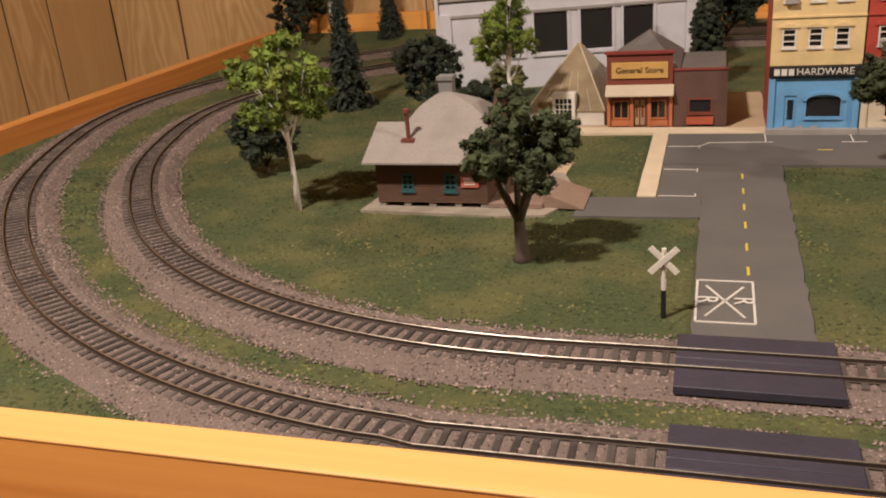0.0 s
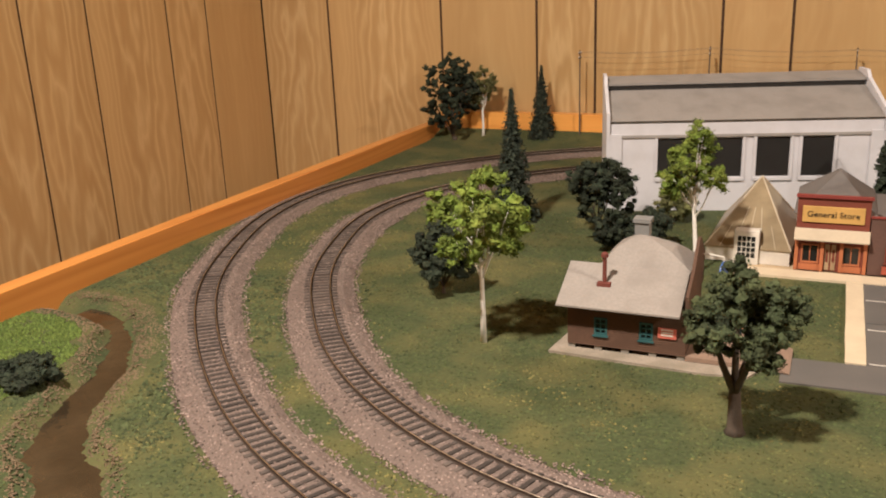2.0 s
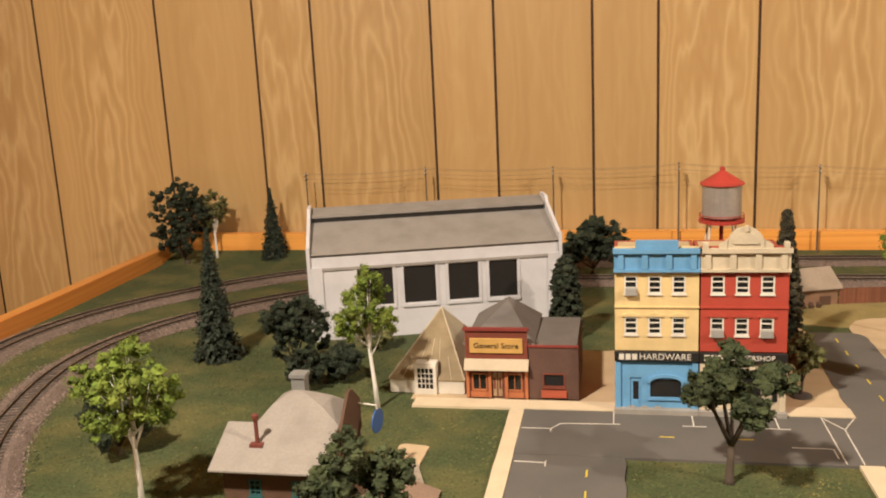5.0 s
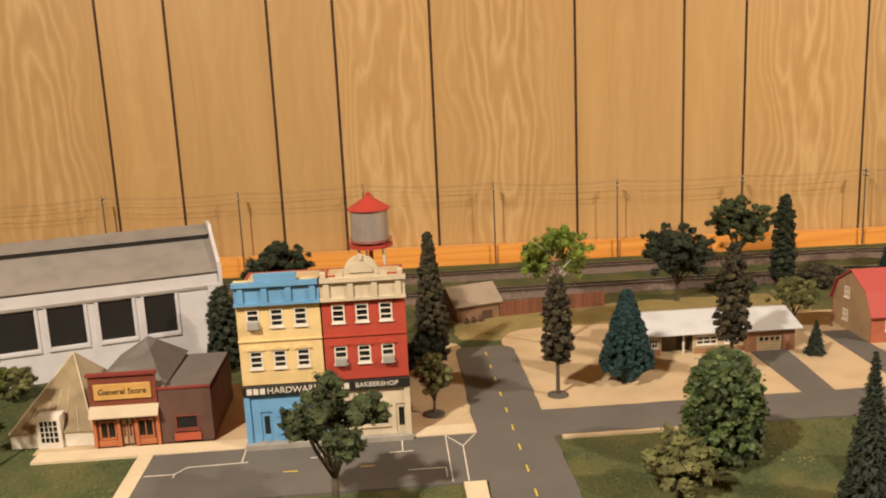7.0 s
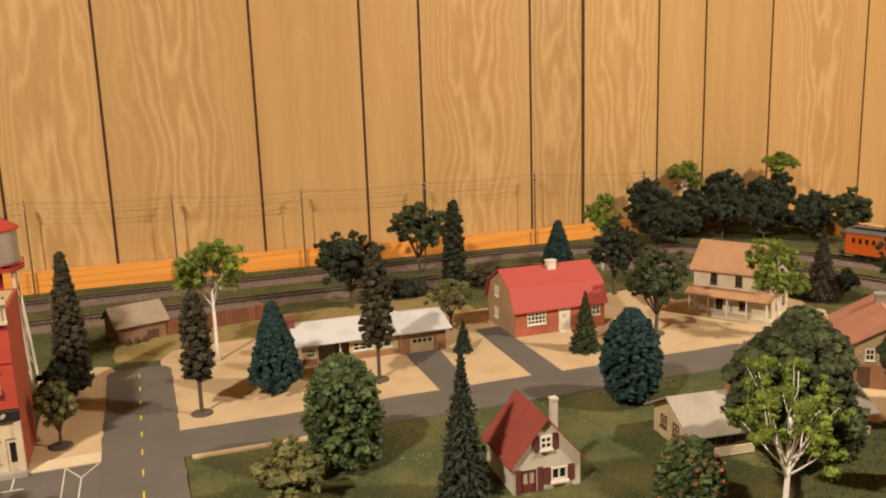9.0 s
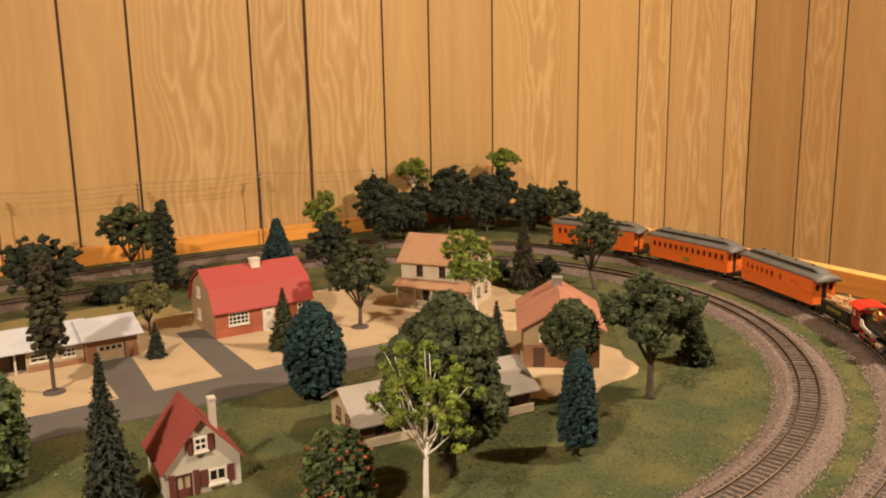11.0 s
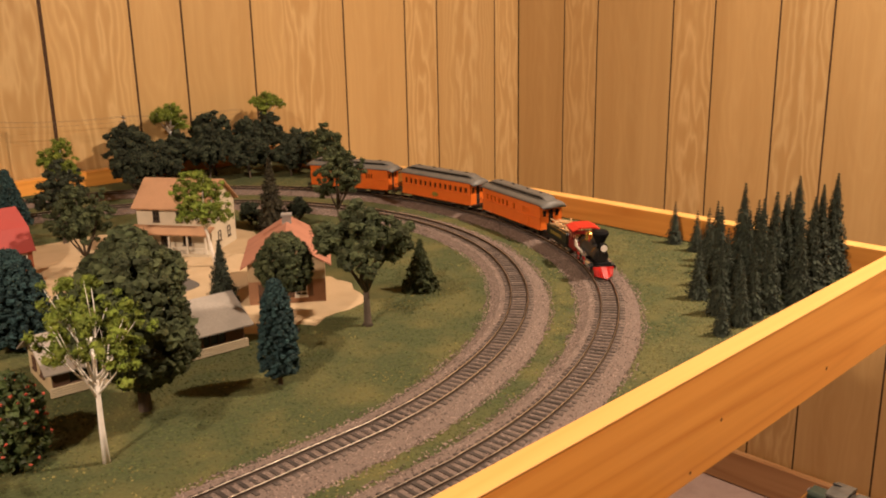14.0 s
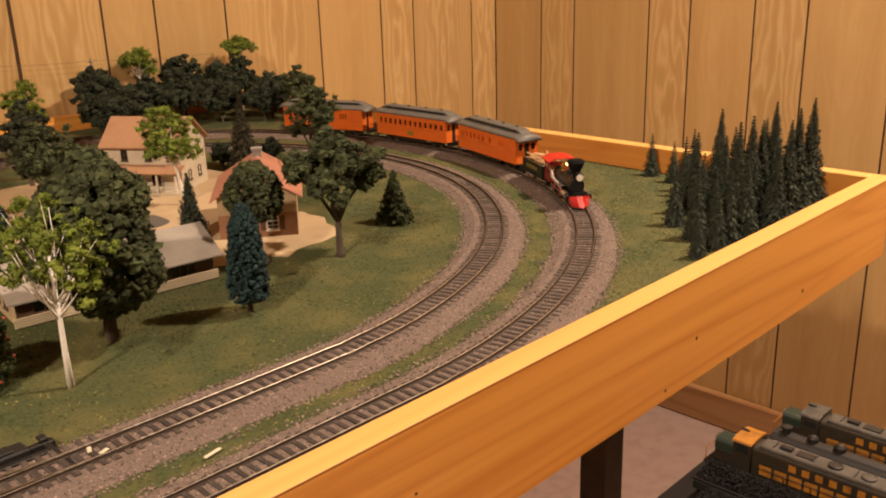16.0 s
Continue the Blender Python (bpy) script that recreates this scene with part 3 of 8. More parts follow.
# ---- tracks ----
class Loop:
    """A track loop: front straight, west curve, back straight, east curve; s runs westwards from the front straight's west end.
    The curves are laid by hand: their radius departs from the circle by the (angle, metres) given."""

    def __init__(self, xw, xe, yc, r, west, east):
        self.xw, self.xe, self.yc, self.r = xw, xe, yc, r
        grid = np.interp(np.arange(80, 281), [w[0] for w in west], [w[1] for w in west])
        bell = np.exp(-0.5 * (np.arange(-12, 13) / 5.0) ** 2)
        self.swell = np.convolve(np.pad(grid, 12, mode="edge"), bell / bell.sum(), "valid")
        grid = np.interp(np.arange(-100, 101), [w[0] for w in east], [w[1] for w in east])
        self.swell_east = np.convolve(np.pad(grid, 12, mode="edge"), bell / bell.sum(), "valid")
        p = []
        for k in range(721):
            a = -math.pi / 2 - math.pi * k / 720
            q = r + self.offset(a)
            p.append((xw + q * math.cos(a), yc + q * math.sin(a)))
        p += [(xw + (xe - xw) * k / 300, yc + r) for k in range(1, 300)]
        for k in range(721):
            a = math.pi / 2 - math.pi * k / 720
            q = r + self.offset_east(a)
            p.append((xe + q * math.cos(a), yc + q * math.sin(a)))
        p += [(xe - (xe - xw) * k / 300, yc - r) for k in range(1, 301)]
        self.p = np.array(p)
        self.cum = np.concatenate([[0], np.cumsum(np.linalg.norm(np.diff(self.p, axis=0), axis=1))])
        self.length = float(self.cum[-1])

    def offset(self, a):
        return float(np.interp(math.degrees(a) % 360, np.arange(80, 281), self.swell))

    def offset_east(self, a):
        return float(np.interp(math.degrees(a), np.arange(-100, 101), self.swell_east))

    def spot(self, s):
        s %= self.length
        return float(np.interp(s, self.cum, self.p[:, 0])), float(np.interp(s, self.cum, self.p[:, 1]))

    def at(self, s):
        """Place and heading in degrees of the way along the loop."""
        (ax, ay), (bx, by), (x, y) = self.spot(s - 0.004), self.spot(s + 0.004), self.spot(s)
        return x, y, math.degrees(math.atan2(by - ay, bx - ax))

    def out(self, x, y):
        """How far outside the track's middle a place lies."""
        cx = min(max(x, self.xw), self.xe)
        d = math.hypot(x - cx, y - self.yc) - self.r
        if x > self.xe:
            return d - self.offset_east(math.atan2(y - self.yc, x - self.xe))
        return d - self.offset(math.atan2(y - self.yc, x - self.xw)) if x < self.xw else d


OUTER = Loop(0.015, 1.011, 0.873, 0.559, ((90, 0), (120, 0.007), (140, 0.015), (155, 0.028), (167, 0.024), (180, 0.001), (193, -0.027), (205, -0.037), (218, -0.047), (230, -0.044), (250, -0.024), (262, -0.010), (272, 0)), ((-90, 0), (-80, -0.006), (-63, -0.011), (-43, -0.012), (-25, -0.019), (-8, -0.019), (20, -0.010), (60, 0)))
INNER = Loop(0.055, 1.007, 0.8545, 0.4585, ((90, 0), (130, 0.020), (157, 0.036), (168, 0.033), (175, 0.024), (187, 0.0), (198, -0.009), (212, -0.021), (230, -0.016), (250, -0.006), (270, 0)), ((-90, 0), (-76, -0.009), (-55, -0.014), (-38, -0.015), (-14, -0.010), (20, -0.005), (60, 0)))
Z_BED, Z_TIE, Z_RAIL = 0.0049, 0.0057, 0.0079


def swept(loop, profile, n=420):
    """A profile of (across, z) swept once round the loop."""
    rings = []
    for i in range(n + 1):
        x, y, h = loop.at(loop.length * i / n)
        nx, ny = -math.sin(radians(h)), math.cos(radians(h))
        rings.append([(x + nx * o, y + ny * o, z) for o, z in profile])
    return M().loft(rings)


rng = np.random.default_rng(7)
OCT = np.array([(1, 0, 0), (-1, 0, 0), (0, 1, 0), (0, -1, 0), (0, 0, 1), (0, 0, -1)], float)
OCTF = [(4, 0, 2), (4, 2, 1), (4, 1, 3), (4, 3, 0), (0, 5, 2), (2, 5, 1), (1, 5, 3), (3, 5, 0)]


def pebbles(points, size, lo=0.6, hi=1.4, flat=0.7):
    """Uneven little stones, one at each point, in one mesh."""
    n = len(points)
    v = OCT[None] * rng.uniform(lo, hi, (n, 6, 1)) * size
    v += rng.normal(0, size * 0.22, (n, 6, 3))
    a = rng.uniform(0, 6.28, n)
    c, s = np.cos(a), np.sin(a)
    v = np.stack([v[..., 0] * c[:, None] - v[..., 1] * s[:, None], v[..., 0] * s[:, None] + v[..., 1] * c[:, None], v[..., 2] * flat], -1)
    v += np.asarray(points)[:, None, :]
    m = M()
    m.v = [tuple(p) for p in v.reshape(-1, 3).tolist()]
    m.f = [tuple(6 * i + k for k in f) for i in range(n) for f in OCTF]
    return m


def build_track(loop, name, label, near):
    t = thing(name, pose(0, 0, 0), label, "track")
    part("roadbed", swept(loop, [(-0.0360, -0.003), (-0.0205, Z_BED), (0.0205, Z_BED), (0.0360, -0.003)]), BALLAST, t, "grey pink gravel bed")
    for side in (-1, 1):
        c = side * 0.00865
        prof = [(c - 0.0010, Z_TIE), (c - 0.0004, Z_TIE + 0.0005), (c - 0.0005, Z_RAIL), (c + 0.0005, Z_RAIL), (c + 0.0004, Z_TIE + 0.0005), (c + 0.0010, Z_TIE)]
        part("rail", swept(loop, prof), RAILSIDE, t, "dull rail web")
        part("railhead", swept(loop, [(c - 0.00032, Z_RAIL - 0.0002), (c - 0.00028, Z_RAIL + 0.0001), (c - 0.00010, Z_RAIL + 0.0003), (c + 0.00010, Z_RAIL + 0.0003), (c + 0.00028, Z_RAIL + 0.0001), (c + 0.00032, Z_RAIL - 0.0002)]), RAIL, t, "worn shining rail head")
    tie = M().box(-0.00155, 0.00155, -0.0148, 0.0148, Z_BED - 0.001, Z_TIE, 0.0002).mesh("tie", TIE)
    far = M()
    count, n = 0, round(loop.length / 0.0078)
    for i in range(n):
        x, y, h = loop.at(loop.length * i / n)
        jit = random.uniform(-2.0, 2.0)
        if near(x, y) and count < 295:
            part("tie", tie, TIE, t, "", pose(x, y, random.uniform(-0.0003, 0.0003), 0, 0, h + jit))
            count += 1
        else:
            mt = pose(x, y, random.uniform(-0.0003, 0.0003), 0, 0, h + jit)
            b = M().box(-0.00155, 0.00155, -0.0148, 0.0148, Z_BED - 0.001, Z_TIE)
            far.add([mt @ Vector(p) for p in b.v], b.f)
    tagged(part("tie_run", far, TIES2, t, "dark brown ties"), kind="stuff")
    k = 76000
    pts = []
    for s, o, u in zip(rng.uniform(0, loop.length, k), rng.uniform(-1, 1, k), rng.uniform(0, 1, k)):
        x, y, h = loop.at(s)
        o = o * (0.0352 + 0.0045 * noise.noise((x * 30, y * 30, 4)))
        if u > 0.93:
            o *= 1.0 + (u - 0.93) * 3.0
        z = Z_BED if abs(o) < 0.0205 else Z_BED - (abs(o) - 0.0205) * 0.50
        pts.append((x - math.sin(radians(h)) * o, y + math.cos(radians(h)) * o, max(z, 0.0008) + 0.0002 - 0.0006 * u + 0.0005 * noise.noise((x * 22, y * 22, 8))))
    tagged(part("ballast", pebbles(pts, 0.00085), STONES, t, "loose grey and pink ballast stones"), kind="stuff")
    return t


build_track(OUTER, "outer_track", "outer loop of dark-tied model railway track on gravel", lambda x, y: y < 0.56 and (x < 0.1 or x > 0.75))
build_track(INNER, "inner_track", "inner loop of dark-tied model railway track on gravel", lambda x, y: y < 0.62 and (x < 0.05 or x > 0.8))

# grade crossing, turnout motor and litter
XING = material("crossing_planks", (0.045, 0.042, 0.062), 0.4, 0, 0.2, 500, 0.3)
for yc in (OUTER.yc - OUTER.r, INNER.yc - INNER.r):
    cr = thing("grade_crossing", pose(0.166, yc, 0), "dark grey plank grade crossing between the rails", "crossing", "grade crossings")
    for y0, y1 in ((-0.027, -0.0102), (-0.0068, -0.0002), (0.0002, 0.0068), (0.0102, 0.0245)):
        part("plank", M().box(-0.036, 0.036, y0, y1, 0.003, Z_RAIL - 0.0004, 0.0004), XING, cr)
BLACKPL = material("black_plastic", (0.02, 0.02, 0.02), 0.45)
sm = thing("switch_machine", pose(0.770, 0.431, 0.003), "black plastic turnout switch machine beside the track", "switch machine")
part("motor_box", M().box(-0.036, 0.018, -0.0065, 0.0065, -0.003, 0.0055, 0.001).box(-0.030, 0.010, -0.0045, 0.0045, 0.0055, 0.0068, 0.0005), BLACKPL, sm)
part("lever", M().box(0.018, 0.034, -0.002, 0.003, -0.003, 0.0028, 0.0005).box(0.026, 0.031, -0.001, 0.006, 0.0028, 0.0056, 0.0008), BLACKPL, sm)
part("throw_bar", M().box(0.027, 0.031, -0.042, -0.002, 0.0010, 0.0026, 0.0003), BLACKPL, sm)
part("slide_cover", M().box(-0.034, 0.030, -0.0115, -0.0070, -0.003, 0.0022, 0.0006), BLACKPL, sm)
tu = thing("turnout", pose(0, 0, 0), "dark-tied turnout leaving the inner track", "turnout")


def branch_y(x, side):
    return INNER.yc - INNER.r + side * 0.00865 + 0.62 * max(0.0, 0.838 - x) ** 2


for side in (-1, 1):
    web, head = [], []
    for k in range(25):
        x = 0.832 - 0.0072 * k
        y = branch_y(x, side)
        web.append([(x, y - 0.0010, Z_TIE), (x, y - 0.0004, Z_RAIL), (x, y + 0.0004, Z_RAIL), (x, y + 0.0010, Z_TIE)])
        head.append([(x, y - 0.0005, Z_RAIL - 0.0002), (x, y - 0.00018, Z_RAIL + 0.00035), (x, y + 0.00018, Z_RAIL + 0.00035), (x, y + 0.0005, Z_RAIL - 0.0002)])
    rl = part("rail", M().loft(web, True, True), RAILSIDE, tu, "dull rail web")
    part("railhead", M().loft(head, True, True), RAIL, rl, "worn shining rail head")
long_tie = M().box(-0.0016, 0.0016, -0.0155, 0.0215, Z_BED - 0.001, Z_TIE + 0.0002, 0.0002).mesh("tie", TIE)
for k in range(18):
    part("tie", long_tie, TIE, tu, "", pose(0.820 - 0.0078 * k, INNER.yc - INNER.r + 0.0002 * k, 0, 0, 0, random.uniform(-1, 1)))
IVORY = material("ivory_chip", (0.7, 0.66, 0.5), 0.6)
chip = tagged(part("wood_chip", M().box(-0.006, 0.006, -0.0012, 0.0012, 0, 0.0012, 0.0003), IVORY, None, "", pose(0.861, 0.351, 0.0015, 0, 0, 12)), "pale wood chip lying between the tracks", "chip")
for x, y, a in ((0.817, 0.3935, 30), (0.826, 0.3885, -15), (0.812, 0.4015, 70)):
    tagged(part("ballast_crumb", M().box(-0.0032, 0.0032, -0.0013, 0.0013, 0, 0.0016, 0.0005), IVORY, None, "", pose(x, y, 0.0052, 0, 4, a)), "pale crumb of glue and ballast on the ties", "crumb", "pale crumbs")

# ---- turf ----
def off_limits(x, y):
    """How close a place comes to tracks, roads and yards: true where no turf grows."""
    for lp in (OUTER, INNER):
        if abs(lp.out(x, y)) < 0.0325:
            return True
    for x0, x1, y0, y1 in ((0.134, 0.198, 0.42, 0.75), (0.088, 0.395, 0.729, 0.86), (0.088, 0.139, 0.646, 0.74), (0.373, 0.394, 0.65, 0.74), (0.394, 0.465, 0.41, 1.08), (0.46, 1.102, 0.807, 0.872), (0.46, 1.12, 0.87, 1.12), (-0.01, 0.20, 0.82, 1.0), (0.33, 0.40, 0.82, 1.09), (0.05, 0.137, 0.60, 0.65), (1.04, 1.24, 0.63, 0.9), (1.07, 1.25, 0.92, 1.04), (0.42, 0.84, 1.11, 1.22)):
        if x0 < x < x1 and y0 < y < y1:
            return True
    return x < -0.25 and y < 0.68 and seg_dist(x, y, CREEK) < CW * 1.9


def tufts(n, x0, x1, y0, y1, size, name, mat, label, keep=lambda x, y: True, flat=0.6):
    pts = []
    for x, y in zip(rng.uniform(x0, x1, n), rng.uniform(y0, y1, n)):
        if keep(x, y) and not off_limits(x, y) and noise.noise((x * 45, y * 45, 2)) > -0.35 + 0.5 * rng.random() - 0.25:
            pts.append((x, y, ground_z(x, y) + 0.0001))
    return tagged(part(name, pebbles(pts, size, 0.4, 1.6, flat), mat, None, label), label, "grass", "", "stuff")


def outside(x, y):
    return OUTER.out(x, y) > 0.028 and (x > -0.2 or y > 0.7 or seg_dist(x, y, CREEK) > 0.04)


tufts(70000, TX0 + 0.002, 0.40, TY0 + 0.003, 1.0, 0.00105, "turf", TURF, "coarse dark green ground foam turf")
tufts(56000, 0.46, TX1 - 0.002, TY0 + 0.003, 0.81, 0.00105, "turf", TURF, "coarse dark green ground foam turf")
tufts(16000, TX0 + 0.002, TX1 - 0.002, 0.81, TY1 - 0.002, 0.0013, "turf", TURF, "coarse dark green ground foam turf")
tufts(5000, TX0 + 0.002, -0.30, TY0 + 0.003, 0.70, 0.0021, "weeds", DARKTURF, "clumpy dark green weeds by the creek", lambda x, y: seg_dist(x, y, CREEK) > 0.040 and (x > -0.47 or y > 0.58))
tufts(26000, TX0 + 0.002, 0.30, TY0 + 0.002, 1.2, 0.0014, "coarse_turf", DARKTURF, "coarse dark green turf outside the track curve", outside)
tufts(38000, 1.15, TX1 - 0.002, TY0 + 0.002, 1.28, 0.0011, "coarse_turf", OLIVETURF, "fine olive turf outside the track curve", outside, 0.45)
tufts(26000, TX0 + 0.002, -0.42, TY0 + 0.01, 0.562, 0.0013, "marsh_grass", LUSH, "bright green mossy grass inside the creek bend", lambda x, y: seg_dist(x, y, CREEK) > 0.021 and x < -0.45 + (y - 0.40) * -0.1, 1.1)
tufts(60000, TX0 + 0.05, TX1 - 0.05, TY0 + 0.003, 1.05, 0.0010, "dry_turf", YELLOWTURF, "scattered yellowed turf on the lawns", lambda x, y: noise.noise((x * 14, y * 14, 11)) + 0.6 * noise.noise((x * 45, y * 45, 12)) > (-0.05 if -0.075 < OUTER.out(x, y) < -0.03 else 0.32), 0.7)
tufts(50000, TX0 + 0.05, TX1 - 0.05, TY0 + 0.003, 1.05, 0.0011, "dark_turf", DARKTURF, "scattered dark green turf on the lawns", lambda x, y: noise.noise((x * 11, y * 11, 21)) + 0.6 * noise.noise((x * 40, y * 40, 22)) > 0.30, 0.7)
pts = [(x, y, ground_z(x, y)) for x, y in zip(rng.uniform(TX0 + 0.003, -0.25, 26000), rng.uniform(TY0 + 0.005, 0.66, 26000)) if 0.012 < seg_dist(x, y, CREEK) + 0.006 * noise.noise((x * 50, y * 50, 6)) < 0.033]
tagged(part("creek_bank", pebbles(pts, 0.0010), SOIL, None), "brown soil and grit along the creek bank", "soil", "", "stuff")
# ---- trees ----
BARK = material("grey_brown_bark", (0.085, 0.065, 0.048), 0.9, 0, 0.35, 700, 0.6)
BIRCHBARK = material("white_birch_bark", (0.86, 0.84, 0.79), 0.7, 0, 0.14, 500, 0.4, (0.76, 0.73, 0.68), 120)
OAKLEAF = material("dark_green_foliage_clumps", (0.043, 0.057, 0.024), 0.95, 0, 0.3, 300, 0, (0.062, 0.074, 0.029), 60, island=0.5)
DEEPLEAF = material("deep_green_foliage_clumps", (0.024, 0.033, 0.019), 0.95, 0, 0.3, 300, 0, (0.032, 0.040, 0.022), 60, island=0.45)
LIGHTLEAF = material("bright_birch_leaves", (0.118, 0.170, 0.020), 0.85, 0, 0.3, 300, 0, (0.180, 0.212, 0.032), 60, island=0.4)
MOSSLEAF = material("moss_green_foliage", (0.115, 0.120, 0.042), 0.95, 0, 0.3, 300, 0, (0.15, 0.14, 0.055), 60, island=0.4)
SPRUCELEAF = material("spruce_needles", (0.030, 0.040, 0.027), 0.95, 0, 0.3, 400, 0, (0.042, 0.052, 0.034), 80, island=0.4)
BLUELEAF = material("blue_green_needles", (0.016, 0.042, 0.045), 0.95, 0, 0.3, 400, 0, (0.022, 0.052, 0.050), 80, island=0.4)
SHADELEAF = material("glossy_shade_tree_leaves", (0.040, 0.066, 0.021), 0.6, 0, 0.3, 300, 0, (0.095, 0.120, 0.035), 140, island=0.65)
BROWNLEAF = material("olive_brown_needles", (0.038, 0.034, 0.020), 0.95, 0, 0.3, 300, 0, (0.07, 0.06, 0.03), 60, island=0.45)
RED = material("red_blossom", (0.50, 0.10, 0.06), 0.8, 0, 0.2, 300, 0, island=0.4)


def ico():
    bm = bmesh.new()
    bmesh.ops.create_icosphere(bm, subdivisions=2, radius=1)
    v = np.array([tuple(p.co) for p in bm.verts])
    f = [tuple(q.index for q in p.verts) for p in bm.faces]
    bm.free()
    return v, f


ICOV, ICOF = ico()


def clumps(centres, radii, flecks, fleck, seed, core=0.80):
    """Foliage: knobbly cores beset with small leaf flecks."""
    r = np.random.default_rng(seed)
    m = M()
    for c, q in zip(centres, radii):
        k = 1 + r.normal(0, 0.30, (len(ICOV), 1))
        v = ICOV * k * q * core * np.array([1, 1, 0.82]) + np.asarray(c)
        m.add(v.tolist(), ICOF)
    n = flecks * len(centres)
    ids = r.integers(0, len(centres), n)
    d = r.normal(0, 1, (n, 3))
    d /= np.linalg.norm(d, axis=1)[:, None]
    p = np.asarray(centres)[ids] + d * (np.asarray(radii)[ids] * r.uniform(0.72, 1.18, n))[:, None] * np.array([1, 1, 0.85])
    a = r.normal(0, 1, (n, 3, 3))
    a /= np.linalg.norm(a, axis=2)[:, :, None]
    tri = p[:, None, :] + a * (fleck * r.uniform(0.6, 1.5, n))[:, None, None]
    k = len(m.v)
    m.v += [tuple(x) for x in tri.reshape(-1, 3).tolist()]
    m.f += [(k + 3 * i, k + 3 * i + 1, k + 3 * i + 2) for i in range(n)]
    return m


def broadleaf(x, y, h, w, leaf, label, seed, trunk=0.33, n=46, fleck=0.0011, lump=0.080, bark=None, thick=None, name="tree", cat="tree", group="", dense=52, lobes=7, spread=1.0):
    """A tree whose trunk forks into crooked limbs, each carrying an uneven lobe of foliage clumps."""
    r = np.random.default_rng(seed)
    t = thing(name, pose(x, y, 0, 0, 0, float(r.uniform(0, 360))), label, cat, group)
    m = M()
    thick = thick or max(0.0011, h * 0.022)
    fork = Vector((float(r.normal(0, h * 0.02)), float(r.normal(0, h * 0.02)), h * trunk * 0.68))
    m.tube([(0, 0, -0.001), (0, 0, h * 0.03), fork * 0.55, fork], [thick * 1.7, thick * 1.15, thick * 0.95, thick * 0.85], 8)
    zc, hz = h * (trunk + 1) / 2, h * (1 - trunk) / 2
    lump *= 0.74
    cs, rs = [], []
    a0 = r.uniform(0, 6.28)
    for k in range(lobes):
        top = k == lobes - 1
        a = a0 + 2 * math.pi * k / (lobes - 1) + r.uniform(-0.35, 0.35)
        out = w * (0.03 if top else r.uniform(0.22, 0.30) * spread)
        c = Vector((math.cos(a) * out, math.sin(a) * out, zc + hz * (0.45 if top else (-0.32, 0.12)[k % 2] + r.uniform(-0.12, 0.12))))
        mid = fork.lerp(c, 0.5) + Vector((float(r.normal(0, w * 0.03)), float(r.normal(0, w * 0.03)), -h * 0.02))
        m.tube([fork * 0.96, mid, c], [thick * 0.62, thick * 0.42, thick * 0.2], 6)
        reach = np.array([w * 0.275, w * 0.275, hz * 0.58]) * r.uniform(0.85, 1.1) * (2 - spread)
        for _ in range(int(n * 4.6 / lobes)):
            d = r.normal(0, 1, 3)
            d /= np.linalg.norm(d)
            cs.append(np.array(c) + d * reach * r.uniform(0.35, 0.95))
            rs.append(w * lump * r.uniform(0.6, 1.25))
    part("trunk", m, bark or BARK, t, smooth=True)
    part("crown", clumps(cs, rs, dense, fleck, seed + 1, 0.76), leaf, t)
    return t


def birch(x, y, h, w, label, seed, leaf=None, trunk=0.42, n=190, lean=0.0, open_crown=False):
    """A slim white-barked tree whose upswept limbs carry a loose domed crown."""
    r = np.random.default_rng(seed)
    t = thing("birch_tree", pose(x, y, 0), label, "tree", "birch trees")
    m = M()
    th = 0.0019
    m.tube([(0, 0, -0.001), (lean * 0.3, 0.0006, h * 0.18), (lean * 0.7, -0.0006, h * trunk), (lean, 0, h * 0.66)], [th * 1.5, th * 1.1, th * 0.9, th * 0.5], 8)
    zc, hz = h * (trunk * 0.45 + 0.55), h * (1 - trunk) * 0.48
    cs, rs = [], []
    lobes = 13 if open_crown else 9
    for k in range(lobes):
        a = 2 * math.pi * k / (lobes - 1) + r.uniform(-0.3, 0.3)
        out = w * (0.05 if k == lobes - 1 else r.uniform(0.20, 0.34))
        c = Vector((lean + math.cos(a) * out, math.sin(a) * out, zc + hz * (0.55 if k == lobes - 1 else r.uniform(-0.55, 0.45))))
        root = Vector((lean * 0.75, 0, h * r.uniform(trunk * 0.85, trunk * 1.2)))
        b1, b2 = root.lerp(c, 0.35) + Vector((float(r.normal(0, w * 0.02)), float(r.normal(0, w * 0.02)), -h * 0.012)), root.lerp(c, 0.7) + Vector((float(r.normal(0, w * 0.02)), float(r.normal(0, w * 0.02)), 0))
        m.tube([root, b1, b2, c], [th * 0.55, th * 0.38, th * 0.22, th * 0.08], 6)
        m.tube([root.lerp(c, 0.55), c + Vector((float(r.normal(0, w * 0.08)), float(r.normal(0, w * 0.08)), hz * 0.15))], [th * 0.22, th * 0.06], 5)
        reach = np.array([w * 0.21, w * 0.21, hz * 0.42]) * (0.85 if open_crown else 1.0)
        for _ in range(int(n * (0.6 if open_crown else 1.0) / lobes)):
            d = r.normal(0, 1, 3)
            d /= np.linalg.norm(d)
            cs.append(np.array(c) + d * reach * r.uniform(0.3, 1.05))
            rs.append(w * r.uniform(0.040, 0.080) * (0.75 if open_crown else 1.0))
    part("trunk", m, BIRCHBARK, t, "white bark", smooth=True)
    part("crown", clumps(cs, rs, 40, 0.0013, seed + 1, 0.62), leaf or LIGHTLEAF, t)
    return t


